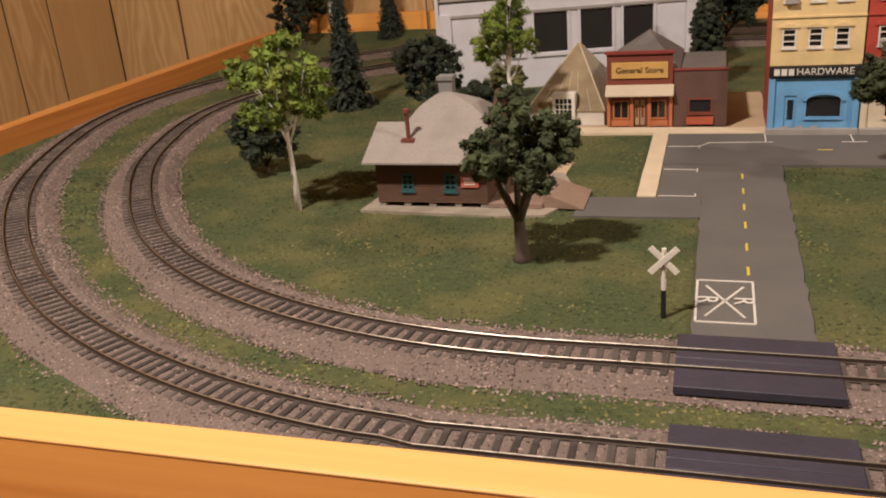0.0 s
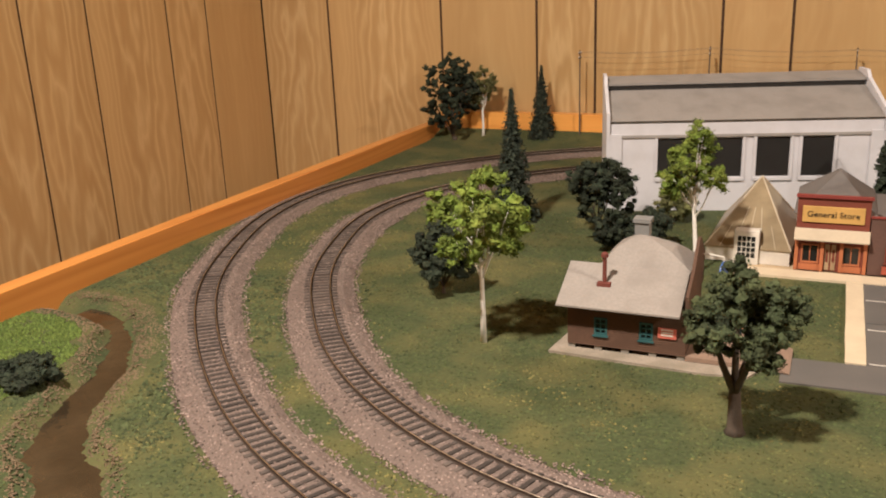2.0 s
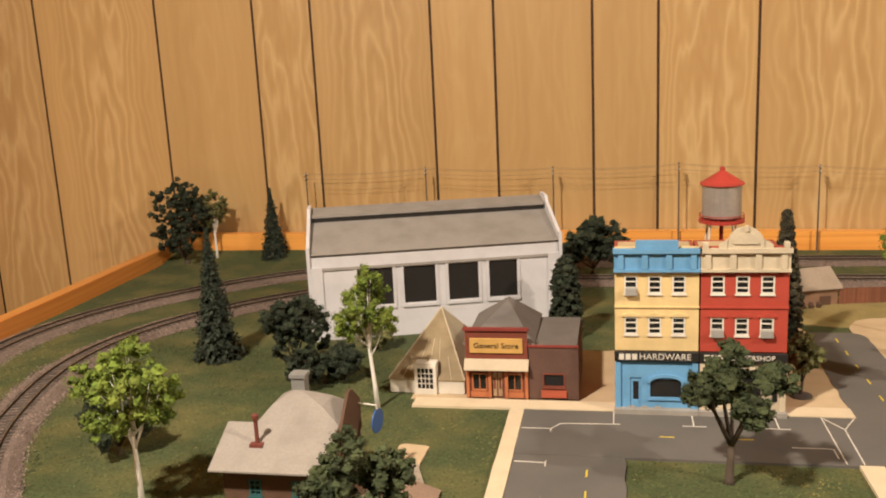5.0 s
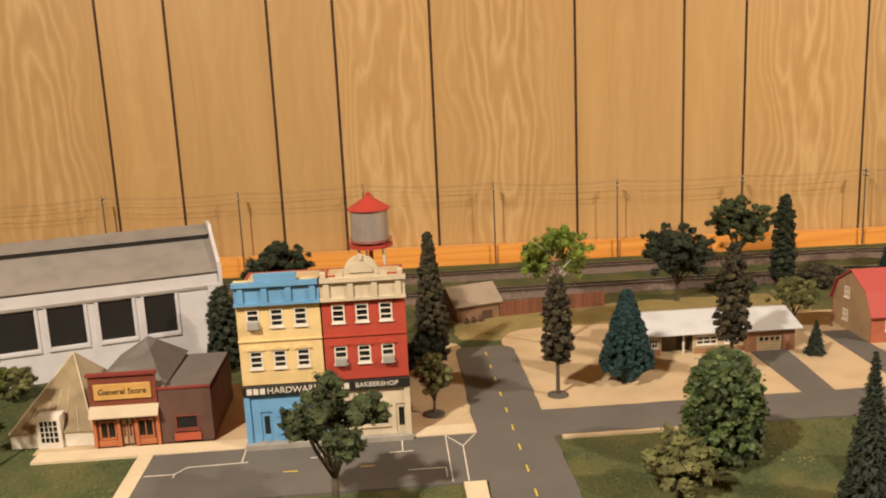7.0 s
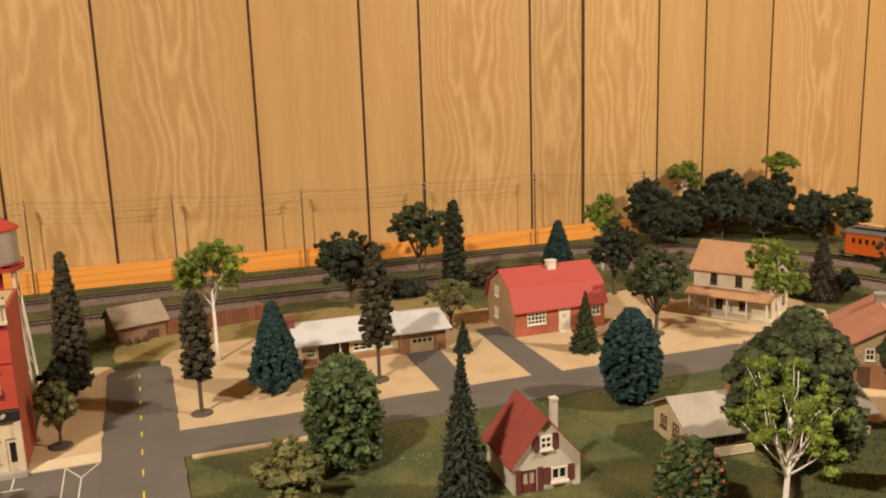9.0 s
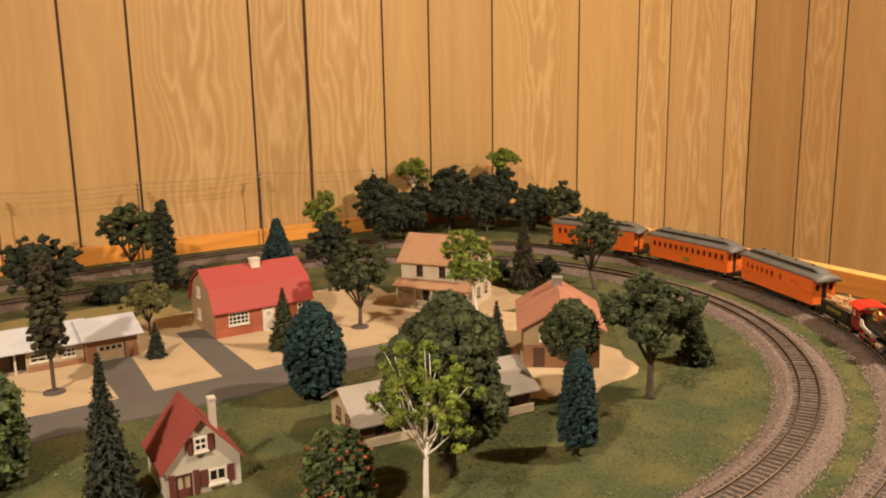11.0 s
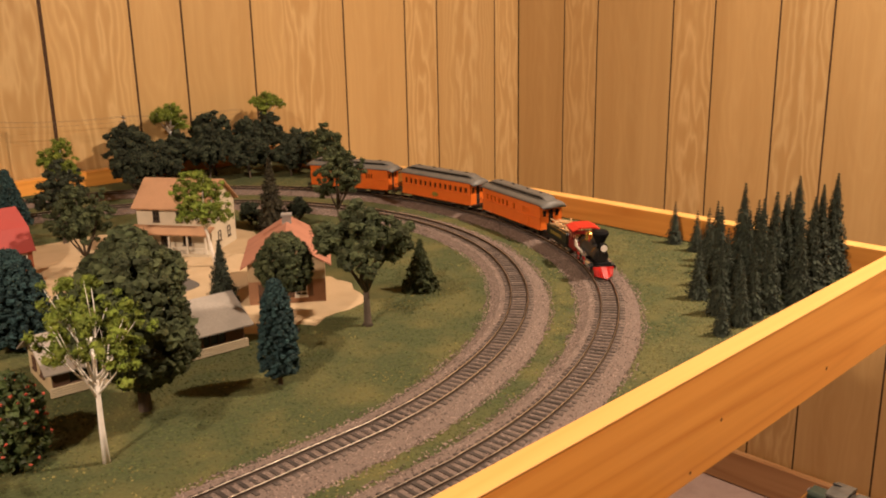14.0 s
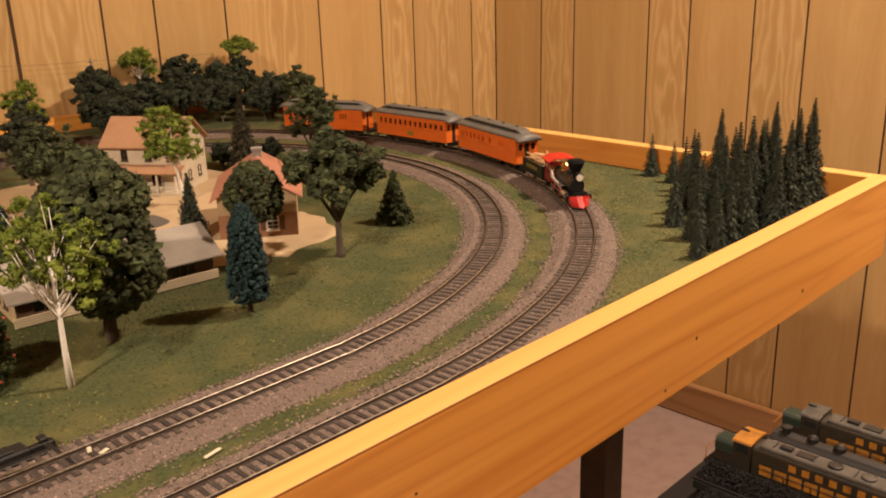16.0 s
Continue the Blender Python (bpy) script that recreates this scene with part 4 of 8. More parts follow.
def spruce(x, y, h, w, label, seed, leaf=None, bare=0.06, tiers=20, droop=0.35, group="", name="spruce_tree"):
    """A conifer of drooping, ragged branch tiers."""
    r = np.random.default_rng(seed)
    t = thing(name, pose(x, y, 0), label, "tree", group)
    part("trunk", M().tube([(0, 0, -0.001), (0, 0, h * 0.5), (0, 0, h)], [h * 0.018, h * 0.011, h * 0.002], 6), BARK, t)
    m = M()
    tiers = tiers if group else int(tiers * 1.6)
    for i in range(tiers):
        k = i / (tiers - 1)
        z = h * (bare + (0.99 - bare) * k)
        rad = w / 2 * (1 - k) ** 0.95 + w * 0.012
        nb = max(6, int(14 - 6 * k))
        a0 = r.uniform(0, 6.28)
        for j in range(nb):
            a = a0 + 2 * math.pi * j / nb + r.normal(0, 0.12)
            q = rad * r.uniform(0.78, 1.14)
            d, s = Vector((math.cos(a), math.sin(a), 0)), Vector((-math.sin(a), math.cos(a), 0))
            tip = d * q + Vector((0, 0, z - q * droop))
            wid = q * 0.20 + w * 0.010
            th = h * 0.010
            mid = d * q * 0.55 + Vector((0, 0, z - q * droop * 0.35))
            m.add([Vector((0, 0, z + th)), mid + s * wid, mid - s * wid, tip, mid + Vector((0, 0, th * 0.8)), mid - Vector((0, 0, th))],
                  [(0, 1, 4), (0, 4, 2), (4, 1, 3), (4, 3, 2), (0, 5, 1), (0, 2, 5), (5, 3, 1), (5, 2, 3)])
            nf = 14
            u = r.uniform(0.25, 1.08, nf)
            for uu in u:
                c = d * q * uu + Vector((0, 0, z - q * droop * uu + th * 0.4)) + s * float(r.normal(0, wid * 0.5))
                fl = (w * 0.018 + q * 0.045) * (0.85 if group else 1.15)
                m.add([c + Vector(r.normal(0, fl, 3)) for _ in range(3)], [(0, 1, 2)])
    part("crown", m, leaf or SPRUCELEAF, t)
    return t


def topiary(x, y, h, w, leaf, label, seed, profile, n=150, lump=0.085, fleck=0.0010, base=0.08, name="shaped_tree", trunk=0.0016, blossoms=0, cat="tree", rough=0.0):
    """A dense clipped tree: clumps set over a profile of (height share, width share)."""
    r = np.random.default_rng(seed)
    t = thing(name, pose(x, y, 0), label, cat)
    part("trunk", M().tube([(0, 0, -0.001), (0, 0, h * 0.5)], [trunk * 1.3, trunk], 8), BARK, t)
    zs, ws = [p[0] for p in profile], [p[1] for p in profile]
    cs, rs = [], []
    knobs = [(r.uniform(0, 6.28), r.uniform(base, 1.0)) for _ in range(16)]
    for i in range(n):
        k = base + (1 - base) * ((i + 0.5) / n)
        rad = np.interp(k, zs, ws) * w / 2
        a = i * 2.39996 + r.uniform(-0.2, 0.2)
        f = 0.86 * r.uniform(0.9, 1.06)
        if rough:
            near = max(math.exp(-(2.2 * (1 - math.cos(a - p)) + ((k - q) / 0.13) ** 2)) for p, q in knobs)
            f *= 1 - rough + rough * 1.25 * near
        cs.append((math.cos(a) * rad * f, math.sin(a) * rad * f, h * k * 0.97))
        rs.append(w * lump * r.uniform(0.8, 1.2))
    for k in np.linspace(base + 0.05, 0.9, 12):
        cs.append((0, 0, h * k))
        rs.append(max(w * 0.05, np.interp(k, zs, ws) * w * (0.20 if rough else 0.38)))
    part("crown", clumps(cs, rs, 40, fleck, seed + 1), leaf, t)
    if blossoms:
        for i in r.integers(0, n, blossoms):
            p = np.array(cs[int(i)]) * np.array([1.22, 1.22, 1.03])
            part("blossom", clumps([p], [w * 0.024], 8, 0.0006, seed + int(i)), RED, t, "red blossom")
    return t


OVAL = [(0, 0.35), (0.15, 0.82), (0.4, 1.0), (0.65, 0.9), (0.85, 0.6), (1.0, 0.12)]
CONE = [(0, 0.72), (0.1, 1.0), (0.4, 0.74), (0.7, 0.42), (1.0, 0.06)]
COLUMN = [(0, 0.5), (0.12, 0.95), (0.45, 0.9), (0.8, 0.66), (1.0, 0.16)]
ROUND = [(0, 0.6), (0.12, 0.9), (0.45, 1.0), (0.75, 0.88), (0.92, 0.55), (1.0, 0.2)]
MULCH = material("dark_mulch_ring", (0.10, 0.085, 0.075), 0.95, 0, 0.3, 600, 0.8)


def mulch_ring(x, y, r=0.011):
    m = M().lathe([(r, -0.001), (r * 0.95, 0.0018), (r * 0.5, 0.0026), (0.001, 0.0028)], 0, 0, 18)
    return tagged(part("mulch_ring", m, MULCH, None, "", pose(x, y, 0.0005), True), "dark mulch disc round a tree foot", "mulch", "mulch rings")


broadleaf(-0.455, 0.432, 0.020, 0.050, DEEPLEAF, "low dark shrub on the creek bank", 10, 0.05, 30, lump=0.14, name="bush", cat="bush")
birch(-0.165, 0.607, 0.141, 0.090, "slender birch with white trunk and bright green leaves", 11)
broadleaf(0.030, 0.524, 0.112, 0.077, OAKLEAF, "stout oak with forked trunk and dark green clumps", 12, 0.34, 52, thick=0.0042, lobes=6, spread=1.20)
broadleaf(-0.240, 0.702, 0.070, 0.058, DEEPLEAF, "low dark green bushy tree on the lawn", 13, 0.12, 34, lump=0.13)
spruce(-0.262, 0.955, 0.150, 0.052, "tall dark green spruce on the lawn", 14, tiers=24)
broadleaf(-0.150, 0.915, 0.092, 0.080, DEEPLEAF, "dense dark tree behind the depot", 15, 0.2, 46)
broadleaf(-0.125, 0.870, 0.044, 0.044, DEEPLEAF, "dark round bush behind the depot", 16, 0.05, 24, lump=0.15, name="bush", cat="bush")
broadleaf(-0.092, 0.895, 0.042, 0.046, DEEPLEAF, "dark round bush behind the depot", 17, 0.05, 24, lump=0.15, name="bush", cat="bush")
broadleaf(-0.085, 1.000, 0.042, 0.044, MOSSLEAF, "mossy green bush before the factory wall", 18, 0.05, 24, lump=0.14, name="bush", cat="bush")
birch(-0.036, 0.819, 0.141, 0.062, "slender birch with white trunk before the factory", 19, lean=-0.006)
broadleaf(-0.535, 1.430, 0.158, 0.105, DEEPLEAF, "tall dark tree in the table corner", 20, 0.10, 60)
birch(-0.490, 1.452, 0.126, 0.055, "thin olive-leaved tree by the panelled wall", 21, MOSSLEAF)
spruce(-0.385, 1.455, 0.125, 0.046, "dark spruce close to the panelled wall", 22, tiers=22)
topiary(0.132, 1.050, 0.100, 0.040, DEEPLEAF, "narrow dark tree beside the factory", 23, COLUMN, 90, 0.13)
broadleaf(0.155, 1.365, 0.088, 0.112, DEEPLEAF, "dark broad tree behind the factory", 24, 0.1, 60)
topiary(0.366, 1.010, 0.157, 0.040, BROWNLEAF, "tall narrow dark cypress behind the brick store", 25, [(0, 0.5), (0.15, 0.95), (0.4, 0.9), (0.7, 0.52), (0.9, 0.2), (1.0, 0.06)], 190, 0.11, name="cypress_tree")
broadleaf(0.352, 0.985, 0.050, 0.045, DEEPLEAF, "dark bush at the cypress foot", 26, 0.05, 24, lump=0.15, name="bush", cat="bush")
broadleaf(0.359, 0.878, 0.066, 0.034, MOSSLEAF, "young olive-leaved tree on the sandy lot", 27, 0.35, 26, lump=0.15)
mulch_ring(0.359, 0.878)
topiary(0.486, 0.906, 0.128, 0.034, BROWNLEAF, "thin dark street tree with bare lower trunk", 28, [(0, 0.2), (0.25, 0.5), (0.45, 1.0), (0.6, 0.75), (0.75, 0.85), (1.0, 0.15)], 80, 0.13, base=0.3)
mulch_ring(0.486, 0.906)
topiary(0.565, 0.938, 0.099, 0.068, BLUELEAF, "blue-green cone-shaped fir in the yard", 29, CONE, 330, 0.058, 0.0008, base=0.16)
mulch_ring(0.565, 0.938)
birch(0.516, 1.063, 0.146, 0.086, "birch with white trunk in the sandy yard", 30, trunk=0.50)
broadleaf(0.273, 0.697, 0.114, 0.086, OAKLEAF, "stout oak with forked trunk on the grass island", 31, 0.40, 50, thick=0.0032, lobes=6, spread=1.22)
topiary(0.592, 0.740, 0.096, 0.066, SHADELEAF, "round full-leaved green shade tree on the lawn", 32, ROUND, 170, 0.095, 0.0016, base=0.12)
broadleaf(0.537, 0.690, 0.054, 0.060, MOSSLEAF, "low olive green bush on the lawn", 33, 0.05, 34, lump=0.13, name="bush", cat="bush")
spruce(0.664, 0.645, 0.121, 0.042, "tall dark green spruce beside the cottage", 34, tiers=26)
topiary(0.672, 0.926, 0.146, 0.036, BROWNLEAF, "thin dark street tree before the ranch house", 35, [(0, 0.2), (0.25, 0.6), (0.4, 1.0), (0.65, 0.85), (0.85, 0.6), (1.0, 0.15)], 90, 0.13, base=0.28)
mulch_ring(0.672, 0.926)
broadleaf(0.712, 1.222, 0.112, 0.112, DEEPLEAF, "broad dark tree with many limbs behind the ranch house", 36, 0.32, 50)
broadleaf(0.865, 1.385, 0.116, 0.104, OAKLEAF, "open dark green tree beside the back track", 37, 0.3, 46)
topiary(0.882, 1.270, 0.132, 0.036, DEEPLEAF, "narrow dark ragged tree behind the houses", 38, COLUMN, 90, 0.14)
broadleaf(0.926, 1.250, 0.034, 0.056, BROWNLEAF, "low dark brown shrub beside the red-roofed house", 61, 0.05, 30, lump=0.14, name="bush", cat="bush")
broadleaf(0.803, 1.255, 0.022, 0.062, DEEPLEAF, "low dark hedge shrub along the track", 62, 0.05, 30, lump=0.14, name="bush", cat="bush")
broadleaf(0.803, 1.064, 0.072, 0.064, MOSSLEAF, "young olive-leaved tree beside the garage", 39, 0.35, 34)
spruce(0.787, 0.977, 0.040, 0.024, "small dark spruce in the sandy yard", 40, tiers=14)
spruce(0.916, 0.922, 0.071, 0.036, "small green spruce before the red-roofed house", 41, OAKLEAF, tiers=20)
topiary(1.050, 1.262, 0.088, 0.062, BLUELEAF, "blue-green cone-shaped fir behind the red-roofed house", 42, CONE, 280, 0.060, 0.0008)
birch(1.128, 1.262, 0.120, 0.072, "birch with white trunk behind the red-roofed house", 43)
broadleaf(1.070, 1.124, 0.116, 0.080, DEEPLEAF, "dark full tree between the houses", 44, 0.3, 46)
broadleaf(1.023, 0.943, 0.112, 0.078, OAKLEAF, "dark green tree with forked trunk in the sandy yard", 45, 0.33, 46)
mulch_ring(1.023, 0.943)
topiary(0.883, 0.766, 0.097, 0.064, BLUELEAF, "blue-green egg-shaped tree on the lawn", 46, OVAL, 380, 0.056, 0.0008)
topiary(0.799, 0.547, 0.066, 0.053, SHADELEAF, "round green bush with red blossoms", 47, ROUND, 150, 0.095, 0.0013, base=0.1, blossoms=110, name="blossom_bush", cat="bush")
topiary(0.903, 0.560, 0.148, 0.116, OAKLEAF, "big full-crowned dark green tree beside the log house", 48, [(0.15, 0.30), (0.30, 0.78), (0.48, 1.0), (0.66, 0.92), (0.83, 0.62), (1.0, 0.14)], 620, 0.050, 0.0011, base=0.17, name="tree", trunk=0.0042, rough=0.34)
birch(0.845, 0.501, 0.141, 0.092, "birch with white forked trunk on the lawn", 49, LIGHTLEAF, 0.38, 230, open_crown=True)
birch(1.150, 0.872, 0.121, 0.074, "birch with white trunk before the porch house", 50, lean=-0.014)
topiary(1.080, 0.622, 0.099, 0.059, OAKLEAF, "dark green round-crowned tree before the brown house", 51, [(0.4, 0.45), (0.5, 0.85), (0.68, 1.0), (0.85, 0.8), (1.0, 0.25)], 260, 0.062, 0.0010, base=0.47, name="tree", trunk=0.0022, rough=0.24)
mulch_ring(1.080, 0.622)
broadleaf(1.143, 0.579, 0.124, 0.098, OAKLEAF, "big oak with forked trunk by the curve", 52, 0.42, 66, thick=0.0034, spread=1.12)
spruce(1.256, 0.625, 0.056, 0.042, "dark conifer behind the oak", 53, OAKLEAF, tiers=20)
topiary(1.004, 0.524, 0.092, 0.037, BLUELEAF, "blue-green column-shaped tree on the lawn", 54, COLUMN, 280, 0.068, 0.0008, base=0.14)
broadleaf(1.375, 0.912, 0.120, 0.076, OAKLEAF, "dark green tree inside the curve", 55, 0.33, 46)
spruce(1.079, 0.738, 0.070, 0.034, "small dark spruce beside the brown house", 56, tiers=18)
spruce(1.307, 0.985, 0.100, 0.046, "ragged olive brown conifer near the curve", 57, BROWNLEAF, tiers=20)
broadleaf(1.269, 1.322, 0.080, 0.074, DEEPLEAF, "dark tree behind the porch house by the track", 60, 0.30, 50)
broadleaf(1.300, 1.030, 0.036, 0.034, DEEPLEAF, "small dark bush near the curve", 58, 0.05, 20, lump=0.16, name="bush", cat="bush")
broadleaf(1.362, 1.000, 0.036, 0.034, DEEPLEAF, "small dark bush near the curve", 59, 0.05, 20, lump=0.16, name="bush", cat="bush")
THICKET = ((1.315, 1.425, 0.118, 0.092, DEEPLEAF), (1.335, 1.372, 0.080, 0.090, DEEPLEAF), (1.395, 1.425, 0.092, 0.080, DEEPLEAF), (1.475, 1.425, 0.122, 0.088, DEEPLEAF), (1.535, 1.405, 0.108, 0.088, DEEPLEAF), (1.585, 1.425, 0.112, 0.080, DEEPLEAF),
           (1.600, 1.330, 0.084, 0.080, DEEPLEAF), (1.440, 1.385, 0.085, 0.080, DEEPLEAF), (1.500, 1.345, 0.075, 0.082, DEEPLEAF), (1.560, 1.300, 0.066, 0.070, DEEPLEAF), (1.597, 1.240, 0.098, 0.064, OAKLEAF))
for k, (x, y, h, w, leaf) in enumerate(THICKET):
    broadleaf(x, y, h, w, leaf, "dense dark tree of the corner thicket", 70 + k, 0.24, 44, group="corner thicket", lump=0.12)
birch(1.408, 1.455, 0.137, 0.078, "pale-leaved birch over the thicket", 80, trunk=0.60)
birch(1.606, 1.440, 0.142, 0.076, "pale-leaved birch over the thicket", 81, trunk=0.62)
FOREST = ((1.606, 0.525, 0.055), (1.591, 0.485, 0.052), (1.560, 0.452, 0.066), (1.545, 0.434, 0.080), (1.518, 0.425, 0.060), (1.482, 0.395, 0.090), (1.523, 0.391, 0.110), (1.472, 0.344, 0.108), (1.502, 0.345, 0.110), (1.590, 0.361, 0.112), (1.523, 0.314, 0.106), (1.561, 0.322, 0.112), (1.603, 0.325, 0.118),
          (1.428, 0.388, 0.064), (1.455, 0.372, 0.075), (1.440, 0.350, 0.060), (1.350, 0.318, 0.042), (1.385, 0.318, 0.062), (1.412, 0.320, 0.070), (1.400, 0.348, 0.074), (1.440, 0.318, 0.084), (1.478, 0.306, 0.092), (1.500, 0.372, 0.086), (1.547, 0.355, 0.098), (1.572, 0.398, 0.082), (1.610, 0.380, 0.088))
for k, (x, y, h) in enumerate(FOREST):
    spruce(x, y, h * 0.97, h * 0.26 + 0.010, "dark green bottle-brush spruce in the corner stand", 100 + k, tiers=max(16, int(h * 330)), droop=0.50, group="corner spruces")
# ---- buildings ----
def paint(name, color, rough=0.75, **k):
    return material(name, color, rough, 0, k.pop("var", 0.10), k.pop("scale", 500), k.pop("bump", 0.25), **k)


DARKGLASS = glass("dark_window_glass")
WHITETRIM = paint("white_trim", (0.72, 0.68, 0.60))
GREYROOF = paint("weathered_grey_roof", (0.295, 0.265, 0.235), 0.9, var=0.2, second=(0.235, 0.21, 0.185))
BROWNPLANK = paint("brown_stained_planks", (0.105, 0.058, 0.036), 0.85, var=0.25)
TEAL = paint("teal_window_trim", (0.030, 0.100, 0.105))
BRICK = paint("red_brick_paint", (0.34, 0.075, 0.042), 0.8, var=0.15, second=(0.27, 0.06, 0.035))


def window(parent, x, z, w, h, frame_mat, y=0.0, mullions=(1, 1), fw=0.0008, at=None, pane_mat=None, sill=True, label="", proud=0.0006):
    """A framed window in a wall's opening: frame with bars, sill, and its panes behind."""
    m = M()
    y0, y1 = y - proud, y + 0.0012
    nx, nz = mullions
    lights = []
    for i in range(nx + 1):
        for j in range(nz + 1):
            a = x + fw if i == 0 else x + w * i / (nx + 1) + fw * 0.3
            b = x + w - fw if i == nx else x + w * (i + 1) / (nx + 1) - fw * 0.3
            c = z + fw if j == 0 else z + h * j / (nz + 1) + fw * 0.3
            d = z + h - fw if j == nz else z + h * (j + 1) / (nz + 1) - fw * 0.3
            lights.append((a, c, b - a, d - c))
    m.wall(w, h, y1 - y0, lights, x, z, y0)
    win = part("window", m, frame_mat, parent, label, at)
    if sill:
        part("sill", M().box(x - fw * 0.6, x + w + fw * 0.6, y - 0.0016, y - 0.0001, z - fw, z - 0.0001), frame_mat, win)
    part("pane", M().box(x + fw * 0.5, x + w - fw * 0.5, y + 0.0013, y + 0.0018, z + fw * 0.5, z + h - fw * 0.5), pane_mat or DARKGLASS, win)
    return win


def clapboards(m, x0, x1, z0, z1, y=0.0, step=0.0022, lip=0.0003, skip=()):
    """Thin overlapping boards on a wall that faces -y, leaving the openings free."""
    n = max(1, round((z1 - z0) / step))
    for i in range(n):
        a, b = z0 + (z1 - z0) * i / n, z0 + (z1 - z0) * (i + 1) / n
        cuts = sorted((max(x0, o[0] - 0.0001), min(x1, o[0] + o[2] + 0.0001)) for o in skip if o[1] < b and o[1] + o[3] > a)
        x = x0
        for c, d in cuts + [(x1, x1)]:
            if c - x > 0.0004:
                m.add([(x, y, a), (c, y, a), (x, y - lip, a), (c, y - lip, a), (x, y - 0.00003, b), (c, y - 0.00003, b)], [(0, 1, 3, 2), (2, 3, 5, 4)])
            x = max(x, d)
    return m


def gable_roof(w, d, z0, z1, over, t=0.0012, axis="x", y0=0.0, x0=0.0):
    """Two slopes over the footprint x0..x0+w, y0..y0+d; the ridge runs along the axis."""
    m = M()
    if axis == "x":
        yc = y0 + d / 2
        k = (z1 - z0) / (d / 2)
        for s in (-1, 1):
            ye = yc + s * (d / 2 + over)
            ze = z0 - k * over
            m.prism_x([(yc, z1), (ye, ze), (ye, ze + t), (yc, z1 + t * 1.2)][::s], x0 - over, x0 + w + over)
    else:
        xc = x0 + w / 2
        k = (z1 - z0) / (w / 2)
        for s in (-1, 1):
            xe = xc + s * (w / 2 + over)
            ze = z0 - k * over
            m.prism_y([(xc, z1), (xe, ze), (xe, ze + t), (xc, z1 + t * 1.2)][::-s], y0 - over, y0 + d + over)
    return m


# depot
depot = thing("depot", pose(-0.100, 0.614, 0.0), "brown plank railway depot with grey roof on a stone footing", "depot")
W, D, HW = 0.086, 0.074, 0.040
part("footing", M().prism_z([(-0.012, -0.010), (0.100, -0.016), (0.130, -0.012), (0.150, 0.03), (0.128, 0.090), (0.0, 0.088)], -0.003, 0.0022), paint("pale_footing_gravel", (0.33, 0.28, 0.22), 0.95, bump=1.0, var=0.35, second=(0.22, 0.19, 0.14)), depot, "pale gravel footing")
ops = [(0.0200, 0.0150, 0.0098, 0.0135), (0.0532, 0.0150, 0.0098, 0.0135)]
front = M().wall(W, HW - 0.006, 0.002, ops, 0, 0.006)
clapboards(front, 0, W, 0.006, HW, 0, 0.0018, 0.0004, ops)
part("front_wall", front, BROWNPLANK, depot)
for o in ops:
    window(depot, *o, TEAL, mullions=(1, 2), fw=0.0014, label="teal window")
part("back_wall", M().box(0, W, D - 0.002, D, 0.006, HW), BROWNPLANK, depot)
for x in (0.0, W - 0.002):
    part("side_wall", M().prism_x([(0.0021, 0.006), (D - 0.0021, 0.006), (D - 0.0021, HW), (0.030, 0.0585), (0.0021, HW)], x, x + 0.002), BROWNPLANK, depot)
PIER = paint("grey_pier", (0.25, 0.23, 0.2))
for k in range(5):
    part("pier", M().box(0.0002 + k * 0.0200, 0.0056 + k * 0.0200, 0.0006, 0.006, 0.0015, 0.006, 0.0003), PIER, depot)
m = M()
m.prism_x([(0.030, 0.0592), (-0.0115, 0.0385), (-0.0115, 0.0398), (0.030, 0.0605)], -0.006, W - 0.0030)
m.prism_x([(0.030, 0.0592), (0.030, 0.0605), (D + 0.004, 0.0395), (D + 0.004, 0.0382)], -0.006, W - 0.0030)
part("roof", m, GREYROOF, depot, "weathered grey roof")
up = M()
ring = [(0.017, 0.029), (0.0835, 0.029), (0.0835, 0.074), (0.017, 0.074)]
up.loft([[(x, y, 0.044) for x, y in ring], [(x, y, 0.0598) for x, y in ring], [(0.047 + (x - 0.050) * 0.62, 0.052 + (y - 0.0515) * 0.55, 0.0705) for x, y in ring], [(0.044 + (x - 0.050) * 0.24, 0.054 + (y - 0.0515) * 0.16, 0.0762) for x, y in ring], [(0.043 + (x - 0.050) * 0.05, 0.054 + (y - 0.0515) * 0.05, 0.0778) for x, y in ring]], False, True)
part("upper_roof", up, GREYROOF, depot, "raised grey hip roof")
part("gable_wall", M().prism_x([(0.002, 0.0385), (0.076, 0.0385), (0.076, 0.0640), (0.056, 0.0795), (0.048, 0.0795), (0.026, 0.0610), (0.002, 0.0500)], W - 0.0015, W + 0.0008), BROWNPLANK, depot, "dark plank parapet")
part("stovepipe", M().lathe([(0.0016, 0.050), (0.0016, 0.0710), (0.0027, 0.0715), (0.0027, 0.0742), (0.0012, 0.0752)], 0.0245, 0.012, 12).box(0.0195, 0.0295, 0.0080, 0.0160, 0.0480, 0.0522), paint("rust_red_pipe", (0.16, 0.045, 0.032)), depot, "rust red stovepipe")
part("chimney", M().box(0.036, 0.047, 0.060, 0.070, 0.055, 0.0855).box(0.0348, 0.0482, 0.0588, 0.0712, 0.0856, 0.0885), paint("grey_chimney", (0.24, 0.24, 0.23)), depot, "grey chimney")
SIGNRED = paint("faded_red_sign", (0.62, 0.16, 0.11))
ns = part("notice_board", M().box(0.0667, 0.0797, -0.0014, -0.0006, 0.0185, 0.0262), SIGNRED, depot, "red and white notice")
